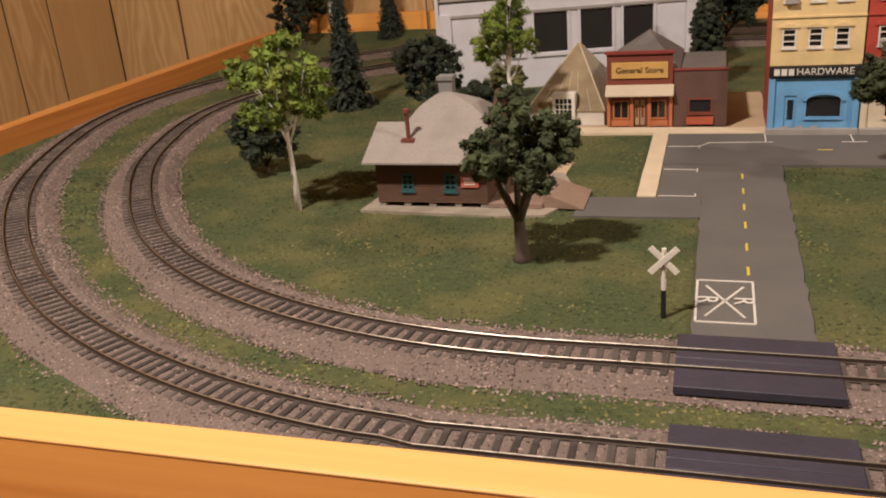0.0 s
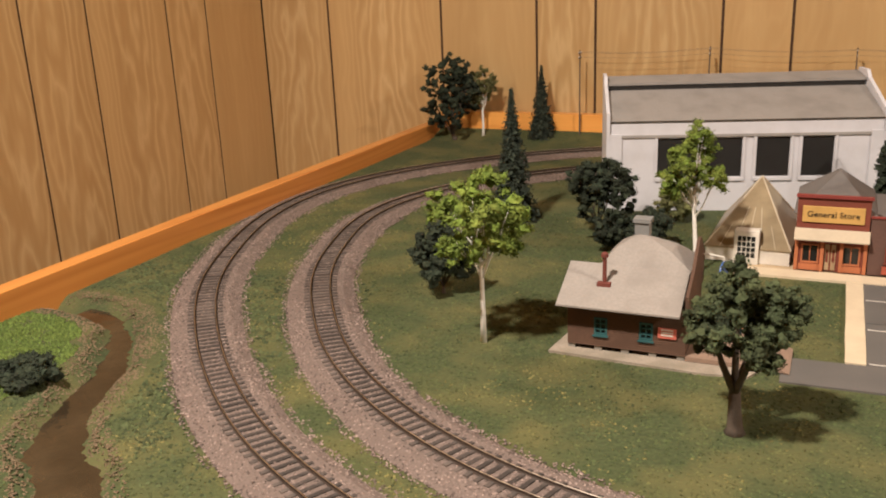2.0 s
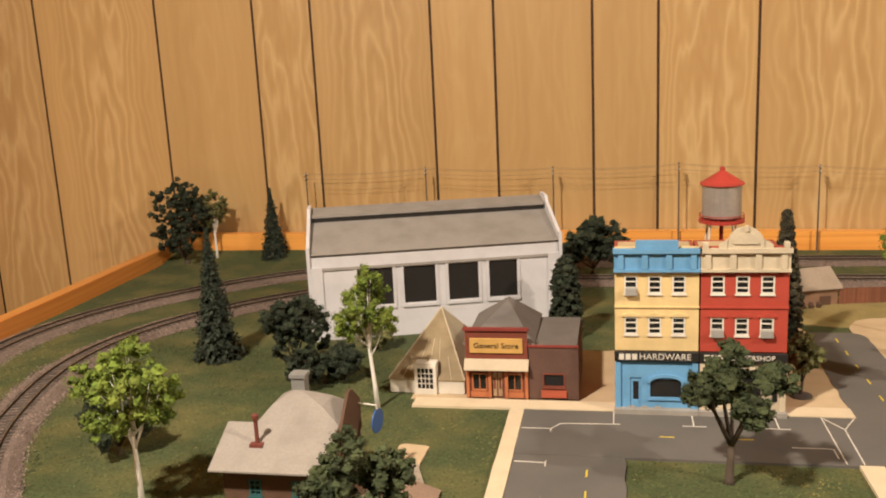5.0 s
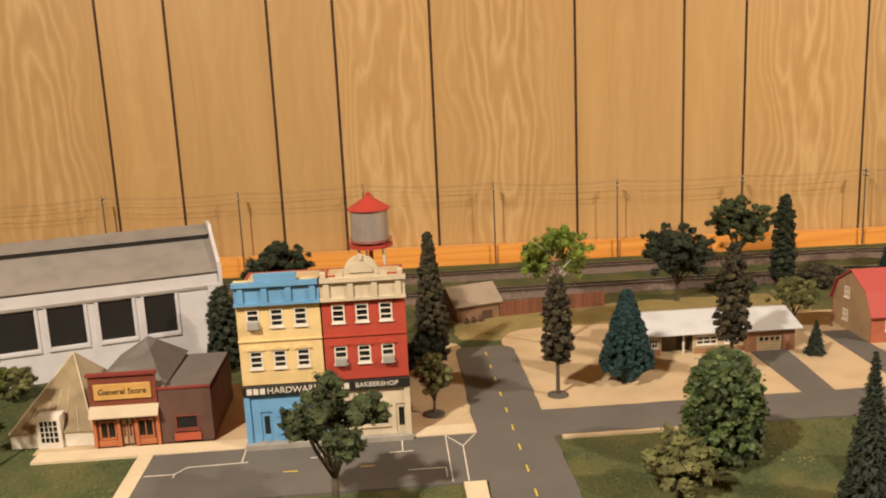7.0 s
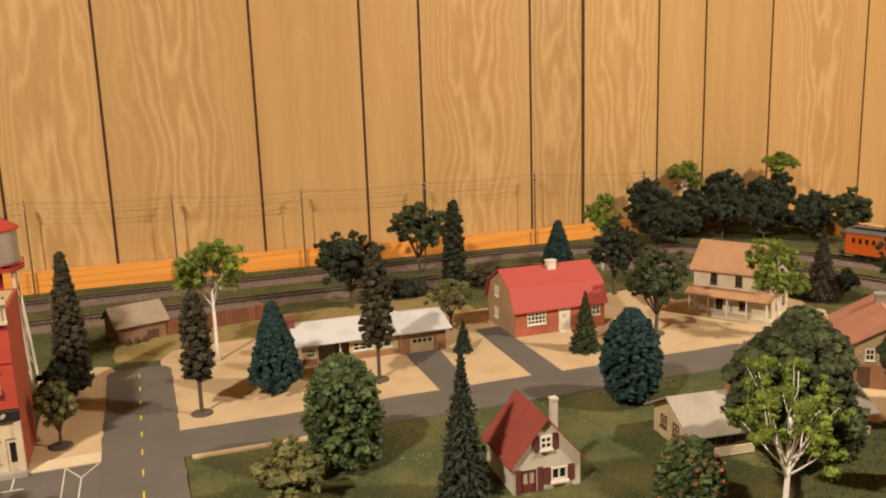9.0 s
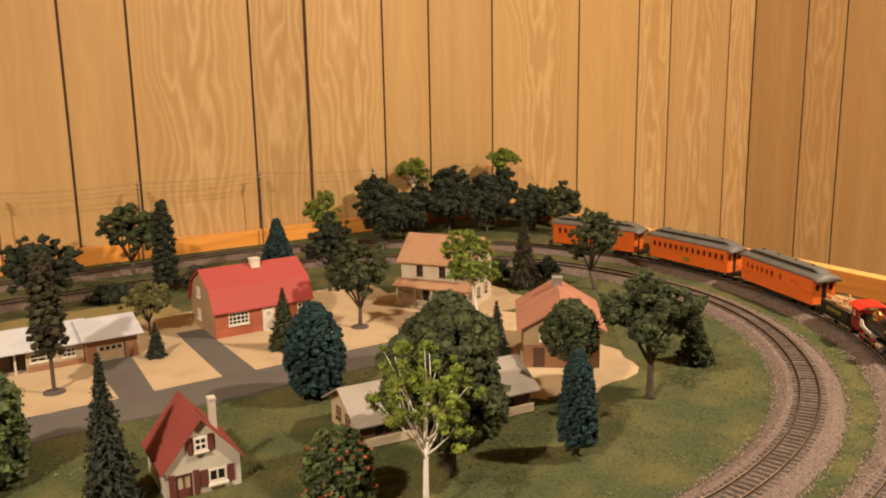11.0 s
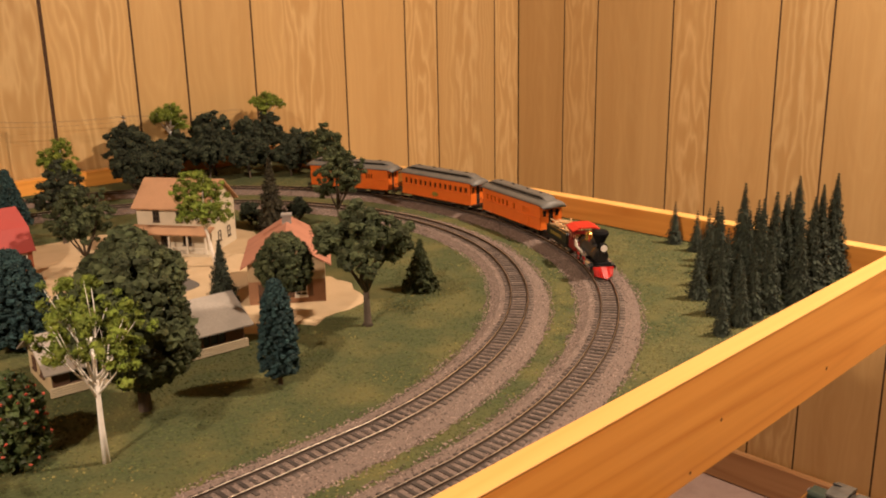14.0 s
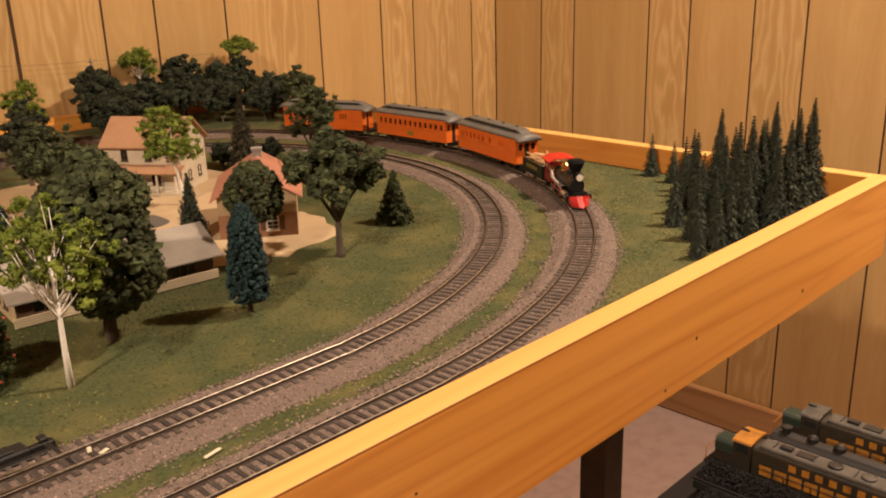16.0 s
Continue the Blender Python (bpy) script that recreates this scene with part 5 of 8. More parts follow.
for k in range(3):
    part("notice_bar", M().box(0.0689, 0.0775, -0.0018, -0.0015, 0.0205 + k * 0.002, 0.0215 + k * 0.002), WHITETRIM, ns)
PLATFORM = paint("platform_planks", (0.26, 0.18, 0.13), var=0.3)
part("platform", M().box(0.0, W, 0.014, D + 0.004, 0.0026, 0.0058).box(W + 0.0001, W + 0.040, 0.0, 0.066, 0.0026, 0.0058).box(W + 0.0001, W + 0.030, 0.0661, D + 0.004, 0.0026, 0.0058), PLATFORM, depot)
ramp = M().add([(0.1262, 0.004, 0.002), (0.1262, 0.046, 0.002), (0.1262, 0.046, 0.013), (0.1262, 0.004, 0.013), (0.156, 0.0, 0.0024), (0.156, 0.046, 0.0024)], [(0, 1, 2, 3), (3, 2, 5, 4), (0, 3, 4), (1, 5, 2), (0, 4, 5, 1)])
part("ramp", ramp, PLATFORM, depot, "brown plank ramp")
BLUE = paint("blue_enamel", (0.05, 0.12, 0.36), 0.4)
bs = part("round_sign", M().cyl((W + 0.0155, 0.070, 0.0475), (W + 0.0165, 0.0698, 0.0475), 0.0098, n=24), BLUE, depot, "round blue sign")
part("sign_bracket", M().cyl((W + 0.0009, 0.0700, 0.062), (W + 0.0160, 0.0700, 0.0605), 0.0007).cyl((W + 0.0160, 0.0700, 0.0605), (W + 0.0160, 0.0700, 0.0570), 0.0006), WHITETRIM, bs)

CRATES = ((0.022, 0.048, "mustard yellow crate on the depot platform", (0.50, 0.36, 0.07), 0.0085), (0.029, 0.068, "orange brown crate on the depot platform", (0.42, 0.20, 0.09), 0.0075), (0.029, 0.056, "dark blue-green trunk on the depot platform", (0.02, 0.045, 0.05), 0.0065))
for k, (dx, dy, label, colour, size) in enumerate(CRATES):
    bx = thing("freight_crate", pose(-0.100 + 0.086 + dx, 0.614 + dy, 0.0058, 0, 0, 12 * k), label, "crate", "depot freight")
    part("box", M().box(-size / 2, size / 2, -size / 2.6, size / 2.6, 0, size * 0.85, 0.0003), paint("crate_paint", colour), bx)
    part("lid", M().box(-size / 1.9, size / 1.9, -size / 2.4, size / 2.4, size * 0.85, size * 0.97, 0.0002), bx.children[0].data.materials[0], bx)
structure("pavement", plate(rounded(0.005, 0.030, 0.692, 0.742, (0.004, 0.003, 0.008, 0.006), 0.004), 0.0014), SAND, "pale worn gravel pad by the depot")

# factory
FACWHITE = paint("whitewashed_wall", (0.60, 0.595, 0.625), 0.85, var=0.06, second=(0.53, 0.52, 0.54))
FACGREY = paint("grey_flat_roof", (0.27, 0.25, 0.23), 0.9, var=0.12)
BLACK = paint("black_sheet", (0.018, 0.017, 0.016), 0.5)
fac = thing("factory", pose(-0.1654, 1.0213, 0, 0, 0, 16.2), "large whitewashed factory with black windows and grey roof", "factory")
W, D, H1 = 0.298, 0.108, 0.103
ops = [(u, 0.040, w, 0.045) for u, w in ((0.054, 0.042), (0.1095, 0.038), (0.1635, 0.036), (0.213, 0.034))]
part("front_wall", M().wall(W, H1, 0.004, ops), FACWHITE, fac)
for o in ops:
    f = M().box(o[0] - 0.003, o[0] + o[2] + 0.003, -0.0022, -0.0002, o[1] - 0.0045, o[1] - 0.0012).box(o[0] - 0.0035, o[0] - 0.0006, -0.0014, 0.0, o[1] - 0.001, o[1] + o[3] + 0.003).box(o[0] + o[2] + 0.0006, o[0] + o[2] + 0.0035, -0.0014, 0.0, o[1] - 0.001, o[1] + o[3] + 0.003)
    wn = part("window", f, FACWHITE, fac)
    part("pane", M().box(o[0], o[0] + o[2], 0.0015, 0.0022, o[1], o[1] + o[3]), BLACK, wn, "black glossy pane")
part("pilaster", M().box(-0.002, 0.013, -0.0022, -0.0001, 0, H1 - 0.012), FACWHITE, fac)
part("cornice", M().box(0.0125, W + 0.001, -0.0018, -0.0001, H1 - 0.0165, H1 - 0.0135), paint("grey_cornice", (0.33, 0.31, 0.29)), fac)
part("pilaster", M().box(W - 0.013, W + 0.002, -0.0022, -0.0001, 0, H1 - 0.012), FACWHITE, fac)
part("back_wall", M().box(0, W, D - 0.004, D, 0, 0.136), FACWHITE, fac)
prof = [(-0.003, 0), (D, 0), (D, 0.149), (0.078, 0.149), (0.070, 0.141), (0.004, 0.115), (-0.003, 0.115)]
for x in (-0.0045, W + 0.0005):
    part("end_wall", M().prism_x(prof, x, x + 0.004), FACWHITE, fac, "whitewashed end wall with stepped parapet")
part("lower_roof", M().prism_x([(0.0, H1), (0.076, 0.1290), (0.076, 0.1320), (-0.003, 0.106)], 0, W), FACGREY, fac, "grey lower roof")
part("clerestory", M().box(0.001, W - 0.001, 0.075, 0.078, 0.120, 0.1372), BLACK, fac, "dark clerestory strip")
part("upper_roof", M().prism_x([(0.0735, 0.1374), (D, 0.1425), (D, 0.1455), (0.0735, 0.1402)], 0, W), FACGREY, fac, "grey upper roof")

# greenhouse
GLASSY = material("cloudy_tan_glazing", (0.42, 0.36, 0.24), 0.35, 0, 0.15, 200, 0.1, (0.33, 0.27, 0.17), 40, spec=0.5)
gh = thing("greenhouse", pose(-0.034, 0.862, 0.0015, 0, 0, -2), "small greenhouse with cloudy tan glazing and white base", "greenhouse")
W, D = 0.076, 0.118
for x0, x1 in ((0, 0.0268), (0.0487, W)):
    part("base_wall", M().box(x0, x1, 0, 0.002, 0, 0.0135), WHITETRIM, gh, "white base wall")
for x in (0.0, W - 0.002):
    part("base_wall", M().box(x, x + 0.002, 0.0021, D, 0, 0.0135), WHITETRIM, gh, "white base wall")
part("base_wall", M().box(0.0021, W - 0.0021, D - 0.002, D, 0, 0.0135), WHITETRIM, gh, "white base wall")
AP = Vector((0.041, 0.066, 0.0690))
cs = [Vector((-0.001, -0.001, 0.0136)), Vector((W + 0.001, -0.001, 0.0136)), Vector((W + 0.001, D + 0.001, 0.0136)), Vector((-0.001, D + 0.001, 0.0136))]
BROWNGLASS = material("brown_tinted_glazing", (0.30, 0.235, 0.14), 0.3, 0, 0.15, 200, 0.1, (0.22, 0.17, 0.10), 60)
for k in range(4):
    a, b = cs[k], cs[(k + 1) % 4]
    lift = Vector((0, 0, 0.0010))
    g = M().add([a, b, AP, a + lift, b + lift, AP + lift], [(0, 2, 1), (3, 4, 5), (0, 1, 4, 3), (1, 2, 5, 4), (2, 0, 3, 5)])
    part("glazing", g, BROWNGLASS if k in (0, 3) else GLASSY, gh, "cloudy glazed roof slope")
    part("hip_bar", M().cyl(a + lift, AP + lift, 0.0008, n=5), paint("pale_ridge", (0.55, 0.47, 0.34)) if k == 0 else bpy.data.materials["pale_ridge"], gh)
for k in range(1, 6):
    x = W * k / 6
    foot = Vector((x, -0.001, 0.0146))
    part("glazing_bar", M().cyl(foot, foot.lerp(AP, 0.55 if k in (2, 3, 4) else 0.3) + Vector((0, -0.0005, 0.001)), 0.0004, n=4), bpy.data.materials["pale_ridge"], gh)
dw = M().wall(0.022, 0.030, 0.0012, [(0.0295, 0.006, 0.016, 0.021)], 0.0265, 0, -0.004)
door = part("door", dw, WHITETRIM, gh, "white glazed door")
part("pane", M().box(0.0296, 0.0454, -0.0034, -0.0030, 0.006, 0.027), DARKGLASS, door)
for i in range(1, 4):
    part("bar", M().box(0.0295 + 0.004 * i - 0.0003, 0.0295 + 0.004 * i + 0.0003, -0.0042, -0.0035, 0.006, 0.027), WHITETRIM, door)
for i in range(1, 4):
    part("bar", M().box(0.0296, 0.0454, -0.0041, -0.0036, 0.006 + 0.00525 * i - 0.0003, 0.006 + 0.00525 * i + 0.0003), WHITETRIM, door)
part("vestibule", M().prism_y([(0.0265, 0), (0.0285, 0), (0.0285, 0.0300), (0.0465, 0.0300), (0.0465, 0), (0.0485, 0), (0.0485, 0.0315), (0.0265, 0.0315)], -0.0028, 0.011), WHITETRIM, gh)
gate_board = tagged(part("garden_wall", M().box(0, 0.034, 0, 0.002, 0, 0.014, 0.0003), WHITETRIM, None, "", pose(0.008, 0.861, 0.0015)), "low white board wall beside the greenhouse door", "wall")

# general store
STORERED = paint("brown_red_paint", (0.20, 0.052, 0.030))
STOREORANGE = paint("faded_orange_trim", (0.45, 0.155, 0.06))
AWN = paint("tan_awning", (0.50, 0.42, 0.30))
SIGNYEL = paint("mustard_sign", (0.60, 0.36, 0.10))
gs = thing("general_store", pose(0.046, 0.850, 0.0028), "false-fronted general store with mustard sign and grey roof", "store")
W, D, HF = 0.060, 0.112, 0.068
ops = [(0.0055, 0.007, 0.015, 0.018), (0.0245, 0.0, 0.011, 0.026), (0.0395, 0.007, 0.015, 0.018)]
part("front_wall", M().wall(W, HF, 0.002, ops), STORERED, gs, "brown red false front")
for o in (ops[0], ops[2]):
    window(gs, *o, STOREORANGE, mullions=(1, 0), fw=0.0013, sill=False, label="orange-framed shop window")
    part("window_apron", M().box(o[0] - 0.0015, o[0] + o[2] + 0.0015, -0.0009, -0.0001, 0.0005, 0.0062), STOREORANGE, gs)
for x in (0.0, 0.0215, 0.0375, 0.057):
    part("post", M().box(x, x + 0.003, -0.0018, -0.0002, 0, 0.029), STOREORANGE, gs)
door = part("door", M().box(0.0248, 0.0352, 0.0022, 0.003, 0, 0.026), BLACK, gs, "dark double door")
for x in (0.0255, 0.0308):
    part("door_leaf", M().wall(0.0038, 0.024, 0.0006, [(x + 0.0008, 0.008, 0.0022, 0.012)], x, 0.001, 0.0015), paint("tan_door", (0.42, 0.30, 0.17)) if x < 0.03 else bpy.data.materials["tan_door"], door)
part("awning", M().add([(-0.001, 0, 0.0385), (W + 0.001, 0, 0.0385), (W + 0.001, -0.008, 0.0300), (-0.001, -0.008, 0.0300), (-0.001, 0, 0.0395), (W + 0.001, 0, 0.0395), (W + 0.001, -0.008, 0.0310), (-0.001, -0.008, 0.0310)], [(0, 3, 2, 1), (4, 5, 6, 7), (3, 7, 6, 2), (0, 4, 7, 3), (1, 2, 6, 5)]), AWN, gs, "tan sloping awning")
part("cap", M().box(-0.0015, W + 0.0015, -0.002, 0.003, HF, HF + 0.0025), paint("dark_red_cap", (0.23, 0.04, 0.03)), gs)
sg = part("sign", M().box(0.0045, 0.0555, -0.0015, -0.0002, 0.0455, 0.0605, 0.0004), SIGNYEL, gs, "mustard sign board")
flat_text("General Store", 0.0076, pose(0.030, -0.0017, 0.0530, 90), BLACK, "lettering", sg)
part("body", M().box(0, W, 0.0021, D, 0, 0.052), STORERED, gs)
m = M()
e = [(-0.003, 0.004, 0.052), (W + 0.006, 0.004, 0.052), (W + 0.006, D, 0.052), (-0.003, D, 0.052)]
m.add(e + [(0.033, 0.082, 0.0765), (0.033, 0.092, 0.0765)], [(0, 1, 4), (1, 2, 5, 4), (2, 3, 5), (3, 0, 4, 5), (3, 2, 1, 0)])
part("roof", m, paint("slate_grey_roof", (0.17, 0.155, 0.145), 0.85, var=0.2), gs, "dark slate hip roof")
ops = [(W + 0.014, 0.012, 0.021, 0.014)]
an = part("annex", M().wall(0.047, 0.052, 0.002, ops, W + 0.001).box(W + 0.001, W + 0.003, 0.002, D - 0.006, 0, 0.046).box(W + 0.046, W + 0.048, 0.002, D - 0.006, 0, 0.046).box(W + 0.003, W + 0.046, D - 0.008, D - 0.006, 0, 0.046), paint("dark_brown_brick", (0.12, 0.066, 0.05), var=0.25), gs, "dark brown annex")
window(an, *ops[0], STORERED, mullions=(0, 0), fw=0.0012)
part("bench_apron", M().box(W + 0.0125, W + 0.0365, -0.002, -0.0002, 0.002, 0.009), paint("brick_red_apron", (0.40, 0.09, 0.045)), an)
part("annex_roof", M().prism_x([(0.0022, 0.049), (D - 0.004, 0.0475), (D - 0.004, 0.0495), (0.0022, 0.051)], W + 0.003, W + 0.0465), bpy.data.materials["slate_grey_roof"], an)
part("coping", M().box(W + 0.0005, W + 0.0485, -0.001, 0.0025, 0.052, 0.0535), bpy.data.materials["dark_red_cap"], an)


# brick stores
TARROOF = paint("tan_gravel_roof", (0.50, 0.38, 0.22), 0.95)
def storefront(name, at, label, wall, trim, base, cornice, W, D, HW, arch, sign, sign_text, seed):
    """Three-storey store: shopfront, two rows of hooded windows, cornice."""
    b = thing(name, at, label, "store")
    win = [(W * k, z, 0.0115, 0.0165) for z in (0.073, 0.111) for k in (0.115, 0.40, 0.685)]
    part("front_wall", M().wall(W, HW - 0.058, 0.003, win, 0, 0.058), wall, b)
    for i, o in enumerate(win):
        w = window(b, *o, WHITETRIM, mullions=(0, 2), fw=0.0013, label="white sash window")
        hood = M().prism_y([(o[0] - 0.002, o[1] + o[3] + 0.0005), (o[0] + o[2] + 0.002, o[1] + o[3] + 0.0005), (o[0] + o[2] + 0.002, o[1] + o[3] + 0.002), (o[0] + o[2] / 2, o[1] + o[3] + 0.0045), (o[0] - 0.002, o[1] + o[3] + 0.002)], -0.0017, -0.0001)
        part("hood", hood, wall, w)
        if i in sign["units"]:
            part("air_conditioner", M().box(o[0] + 0.001, o[0] + o[2] - 0.001, -0.005, -0.0008, o[1] - 0.001, o[1] + 0.006, 0.0004), paint("grey_metal_unit", (0.34, 0.33, 0.31)) if "grey_metal_unit" not in bpy.data.materials else bpy.data.materials["grey_metal_unit"], w, "grey window unit")
    part("string_course", M().box(-0.0005, W + 0.0005, -0.0012, -0.0001, 0.098, 0.0995), wall, b)
    for x0, x1 in ((0, 0.003), (W - 0.003, W)):
        part("side_wall", M().box(x0, x1, 0.0031, D, 0, HW - 0.012), BRICK, b)
    part("back_wall", M().box(0.003, W - 0.003, D - 0.003, D, 0, HW - 0.012), BRICK, b)
    part("roof", M().box(0.003, W - 0.003, 0.003, D - 0.003, HW - 0.015, HW - 0.0125), TARROOF, b)
    c = M().box(-0.001, W + 0.001, -0.0045, -0.0001, HW - 0.022, HW - 0.0195).box(-0.0005, W + 0.0005, -0.0022, 0.0, HW - 0.0195, HW - 0.005).box(-0.0015, W + 0.0015, -0.0055, 0.003, HW - 0.005, HW - 0.001)
    for k in range(4):
        x = W * (0.04 + 0.285 * k)
        c.box(x, x + 0.005, -0.0042, -0.0023, HW - 0.0193, HW - 0.0052)
    if cornice == "step":
        c.box(W * 0.25, W * 0.75, -0.004, 0.002, HW - 0.0008, HW + 0.006)
    part("cornice", c, trim, b, "moulded cornice")
    if cornice == "arch":
        pts = [(W / 2 + 0.0150 * math.cos(math.pi * k / 14), HW + 0.003 + 0.0145 * math.sin(math.pi * k / 14)) for k in range(15)]
        pts = [(W / 2 + 0.0150, HW - 0.001)] + pts + [(W / 2 - 0.0150, HW - 0.001)]
        pd = part("arched_pediment", M().prism_y(pts, -0.004, 0.001), trim, b, "cream arched pediment")
        inner = [(W / 2 + 0.0105 * math.cos(math.pi * k / 14), HW + 0.003 + 0.0100 * math.sin(math.pi * k / 14)) for k in range(15)]
        part("medallion", M().prism_y(inner, -0.0052, -0.0041), trim, pd)
        part("keystone", M().box(W / 2 - 0.0016, W / 2 + 0.0016, -0.0058, -0.0040, HW + 0.0140, HW + 0.0195, 0.0003), trim, pd)
        for x in (W / 2 - 0.0225, W / 2 + 0.0155):
            part("scroll", M().prism_y([(x, HW - 0.001), (x + 0.007, HW - 0.001), (x + 0.007, HW + (0.007 if x < W / 2 else 0.002)), (x + 0.0035, HW + 0.0035), (x, HW + (0.002 if x < W / 2 else 0.007))], -0.0035, 0.0005), trim, pd)
        for x in (0.001, W - 0.0055):
            part("finial", M().box(x, x + 0.0045, -0.0050, 0.0005, HW - 0.001, HW + 0.0045, 0.0004), trim, pd)
    # shopfront
    dr, sw = (0.0135, 0.002, 0.010, 0.030), (0.030, 0.012, 0.030, 0.020)
    if arch == "right":
        dr, sw = (0.060, 0.002, 0.010, 0.030), (0.018, 0.012, 0.036, 0.024)
    part("shopfront", M().wall(W, 0.047, 0.003, [dr, sw], 0, 0), base, b, "painted shopfront")
    window(b, *sw, base if arch == "left" else trim, mullions=(0, 0), fw=0.0012, label="wide shop window")
    pts = [(sw[0] + sw[2] / 2 + (sw[2] / 2 + 0.002) * math.cos(math.pi * k / 12), sw[1] + sw[3] - 0.004 + 0.008 * math.sin(math.pi * k / 12)) for k in range(13)]
    low = [(sw[0] + sw[2] / 2 + (sw[2] / 2 - 0.001) * math.cos(math.pi * k / 12), sw[1] + sw[3] - 0.0045 + 0.0055 * math.sin(math.pi * k / 12)) for k in range(13)]
    am = M()
    for i in range(12):
        am.prism_y([low[i], pts[i], pts[i + 1], low[i + 1]], -0.0022, -0.0003)
    part("arch", am, base, b)
    d = part("door", M().wall(dr[2], dr[3], 0.0012, [(dr[0] + 0.0025, 0.010, dr[2] - 0.005, 0.018)], dr[0], dr[1], 0.0012), base, b, "panelled shop door")
    part("pane", M().box(dr[0], dr[0] + dr[2], 0.0026, 0.0030, dr[1], dr[1] + dr[3]), DARKGLASS, d)
    for x in (0.0, W - 0.005):
        part("pier", M().box(x, x + 0.005, -0.0022, -0.0001, 0, 0.047), base, b)
    sb = part("sign_band", M().box(-0.0005, W + 0.0005, -0.0035, -0.0001, 0.0485, 0.0575, 0.0004), sign["board"], b, "dark shop sign band")
    if sign_text:
        flat_text(sign_text, sign["size"], pose(W * 0.46 + 0.0105 * (sign["marks"] > 0), -0.0037, 0.0530, 90), sign["ink"], "lettering", sb)
    for k in range(sign["marks"]):
        part("sign_bar", M().box(0.0035 + 0.0058 * k, 0.0080 + 0.0058 * k, -0.0039, -0.0036, 0.0502, 0.0558), sign["ink"], sb)
    part("step", M().box(-0.001, W + 0.001, -0.0075, -0.0003, -0.002, 0.0035), paint("grey_step", (0.33, 0.31, 0.28)) if "grey_step" not in bpy.data.materials else bpy.data.materials["grey_step"], b, "grey doorstep slab")
    return b


YELLOW = paint("pale_yellow_brick", (0.74, 0.565, 0.27), var=0.08)
SKYBLUE = paint("sky_blue_paint", (0.15, 0.35, 0.60), var=0.12)
CREAM = paint("cream_stone_paint", (0.60, 0.52, 0.38), var=0.1)
REDFRONT = paint("red_brick_front", (0.42, 0.062, 0.036), var=0.12, second=(0.36, 0.05, 0.03))
hw = storefront("yellow_store", pose(0.188, 0.828, 0.0028), "yellow three-storey store with blue cornice and shopfront", YELLOW, SKYBLUE, SKYBLUE, "step", 0.073, 0.085, 0.1535, "left", {"units": (3,), "marks": 3, "size": 0.0082, "board": BLACK, "ink": WHITETRIM}, "HARDWARE", 1)
rb = storefront("red_brick_store", pose(0.2625, 0.828, 0.0028), "red brick three-storey store with cream pediment", REDFRONT, CREAM, CREAM, "arch", 0.0735, 0.085, 0.1535, "right", {"units": (0, 2), "marks": 3, "size": 0.0064, "board": BLACK, "ink": WHITETRIM}, "BARBERSHOP", 2)
for x in (0.203, 0.214, 0.226):
    bc = thing("street_bench", pose(x, 0.8235, 0.0028), "small grey bench on the sidewalk before the store", "bench", "store benches")
    part("seat", M().box(-0.003, 0.003, -0.001, 0.001, 0.002, 0.0027), bpy.data.materials["grey_step"], bc)
    part("backrest", M().box(-0.003, 0.003, 0.001, 0.0014, 0.0027, 0.006), bpy.data.materials["grey_step"], bc)
    for u in (-0.0025, 0.0025):
        part("leg", M().box(u - 0.0004, u + 0.0004, -0.001, 0.001, 0.0001, 0.002), bpy.data.materials["grey_step"], bc)

# water tower
TANK = material("galvanised_tank", (0.48, 0.45, 0.42), 0.45, 0.6, 0.15, 300, 0.1, (0.40, 0.37, 0.34), 60)
REDPAINT = paint("red_oxide_paint", (0.42, 0.05, 0.035), 0.5)
wt = thing("water_tower", pose(0.304, 1.048, 0), "silver water tower with red conical roof and white legs", "water tower")
part("tank", M().lathe([(0.0205, 0.1420), (0.0212, 0.1430), (0.0212, 0.1775), (0.0208, 0.1780)], 0, 0, 28), TANK, wt, "galvanised tank", smooth=False)
part("roof", M().lathe([(0.0238, 0.1785), (0.0236, 0.1800), (0.003, 0.1930), (0.0028, 0.1965), (0.0012, 0.1975)], 0, 0, 28), REDPAINT, wt, "red conical roof")
part("walkway", M().lathe([(0.0245, 0.1365), (0.0245, 0.1395), (0.0206, 0.1400)], 0, 0, 28), REDPAINT, wt, "red walkway ring")
rl = M()
for k in range(14):
    a = 2 * math.pi * k / 14
    rl.cyl((0.0240 * math.cos(a), 0.0240 * math.sin(a), 0.1395), (0.0240 * math.cos(a), 0.0240 * math.sin(a), 0.1450), 0.0004, n=5)
part("railing", rl.lathe([(0.0243, 0.1447), (0.0243, 0.1455), (0.0237, 0.1455), (0.0237, 0.1447)], 0, 0, 28, False), REDPAINT, wt)
for k in range(4):
    a = math.pi / 4 + math.pi / 2 * k
    leg = part("leg", M().cyl((0.030 * math.cos(a), 0.030 * math.sin(a), -0.001), (0.019 * math.cos(a), 0.019 * math.sin(a), 0.1365), 0.0014, 0.0012), WHITETRIM, wt, "white leg")
    b2 = a + math.pi / 2
    part("brace", M().cyl((0.0285 * math.cos(a), 0.0285 * math.sin(a), 0.02), (0.0215 * math.cos(b2), 0.0215 * math.sin(b2), 0.1180), 0.0005, n=5).cyl((0.0215 * math.cos(a), 0.0215 * math.sin(a), 0.1180), (0.0285 * math.cos(b2), 0.0285 * math.sin(b2), 0.02), 0.0005, n=5), WHITETRIM, leg)
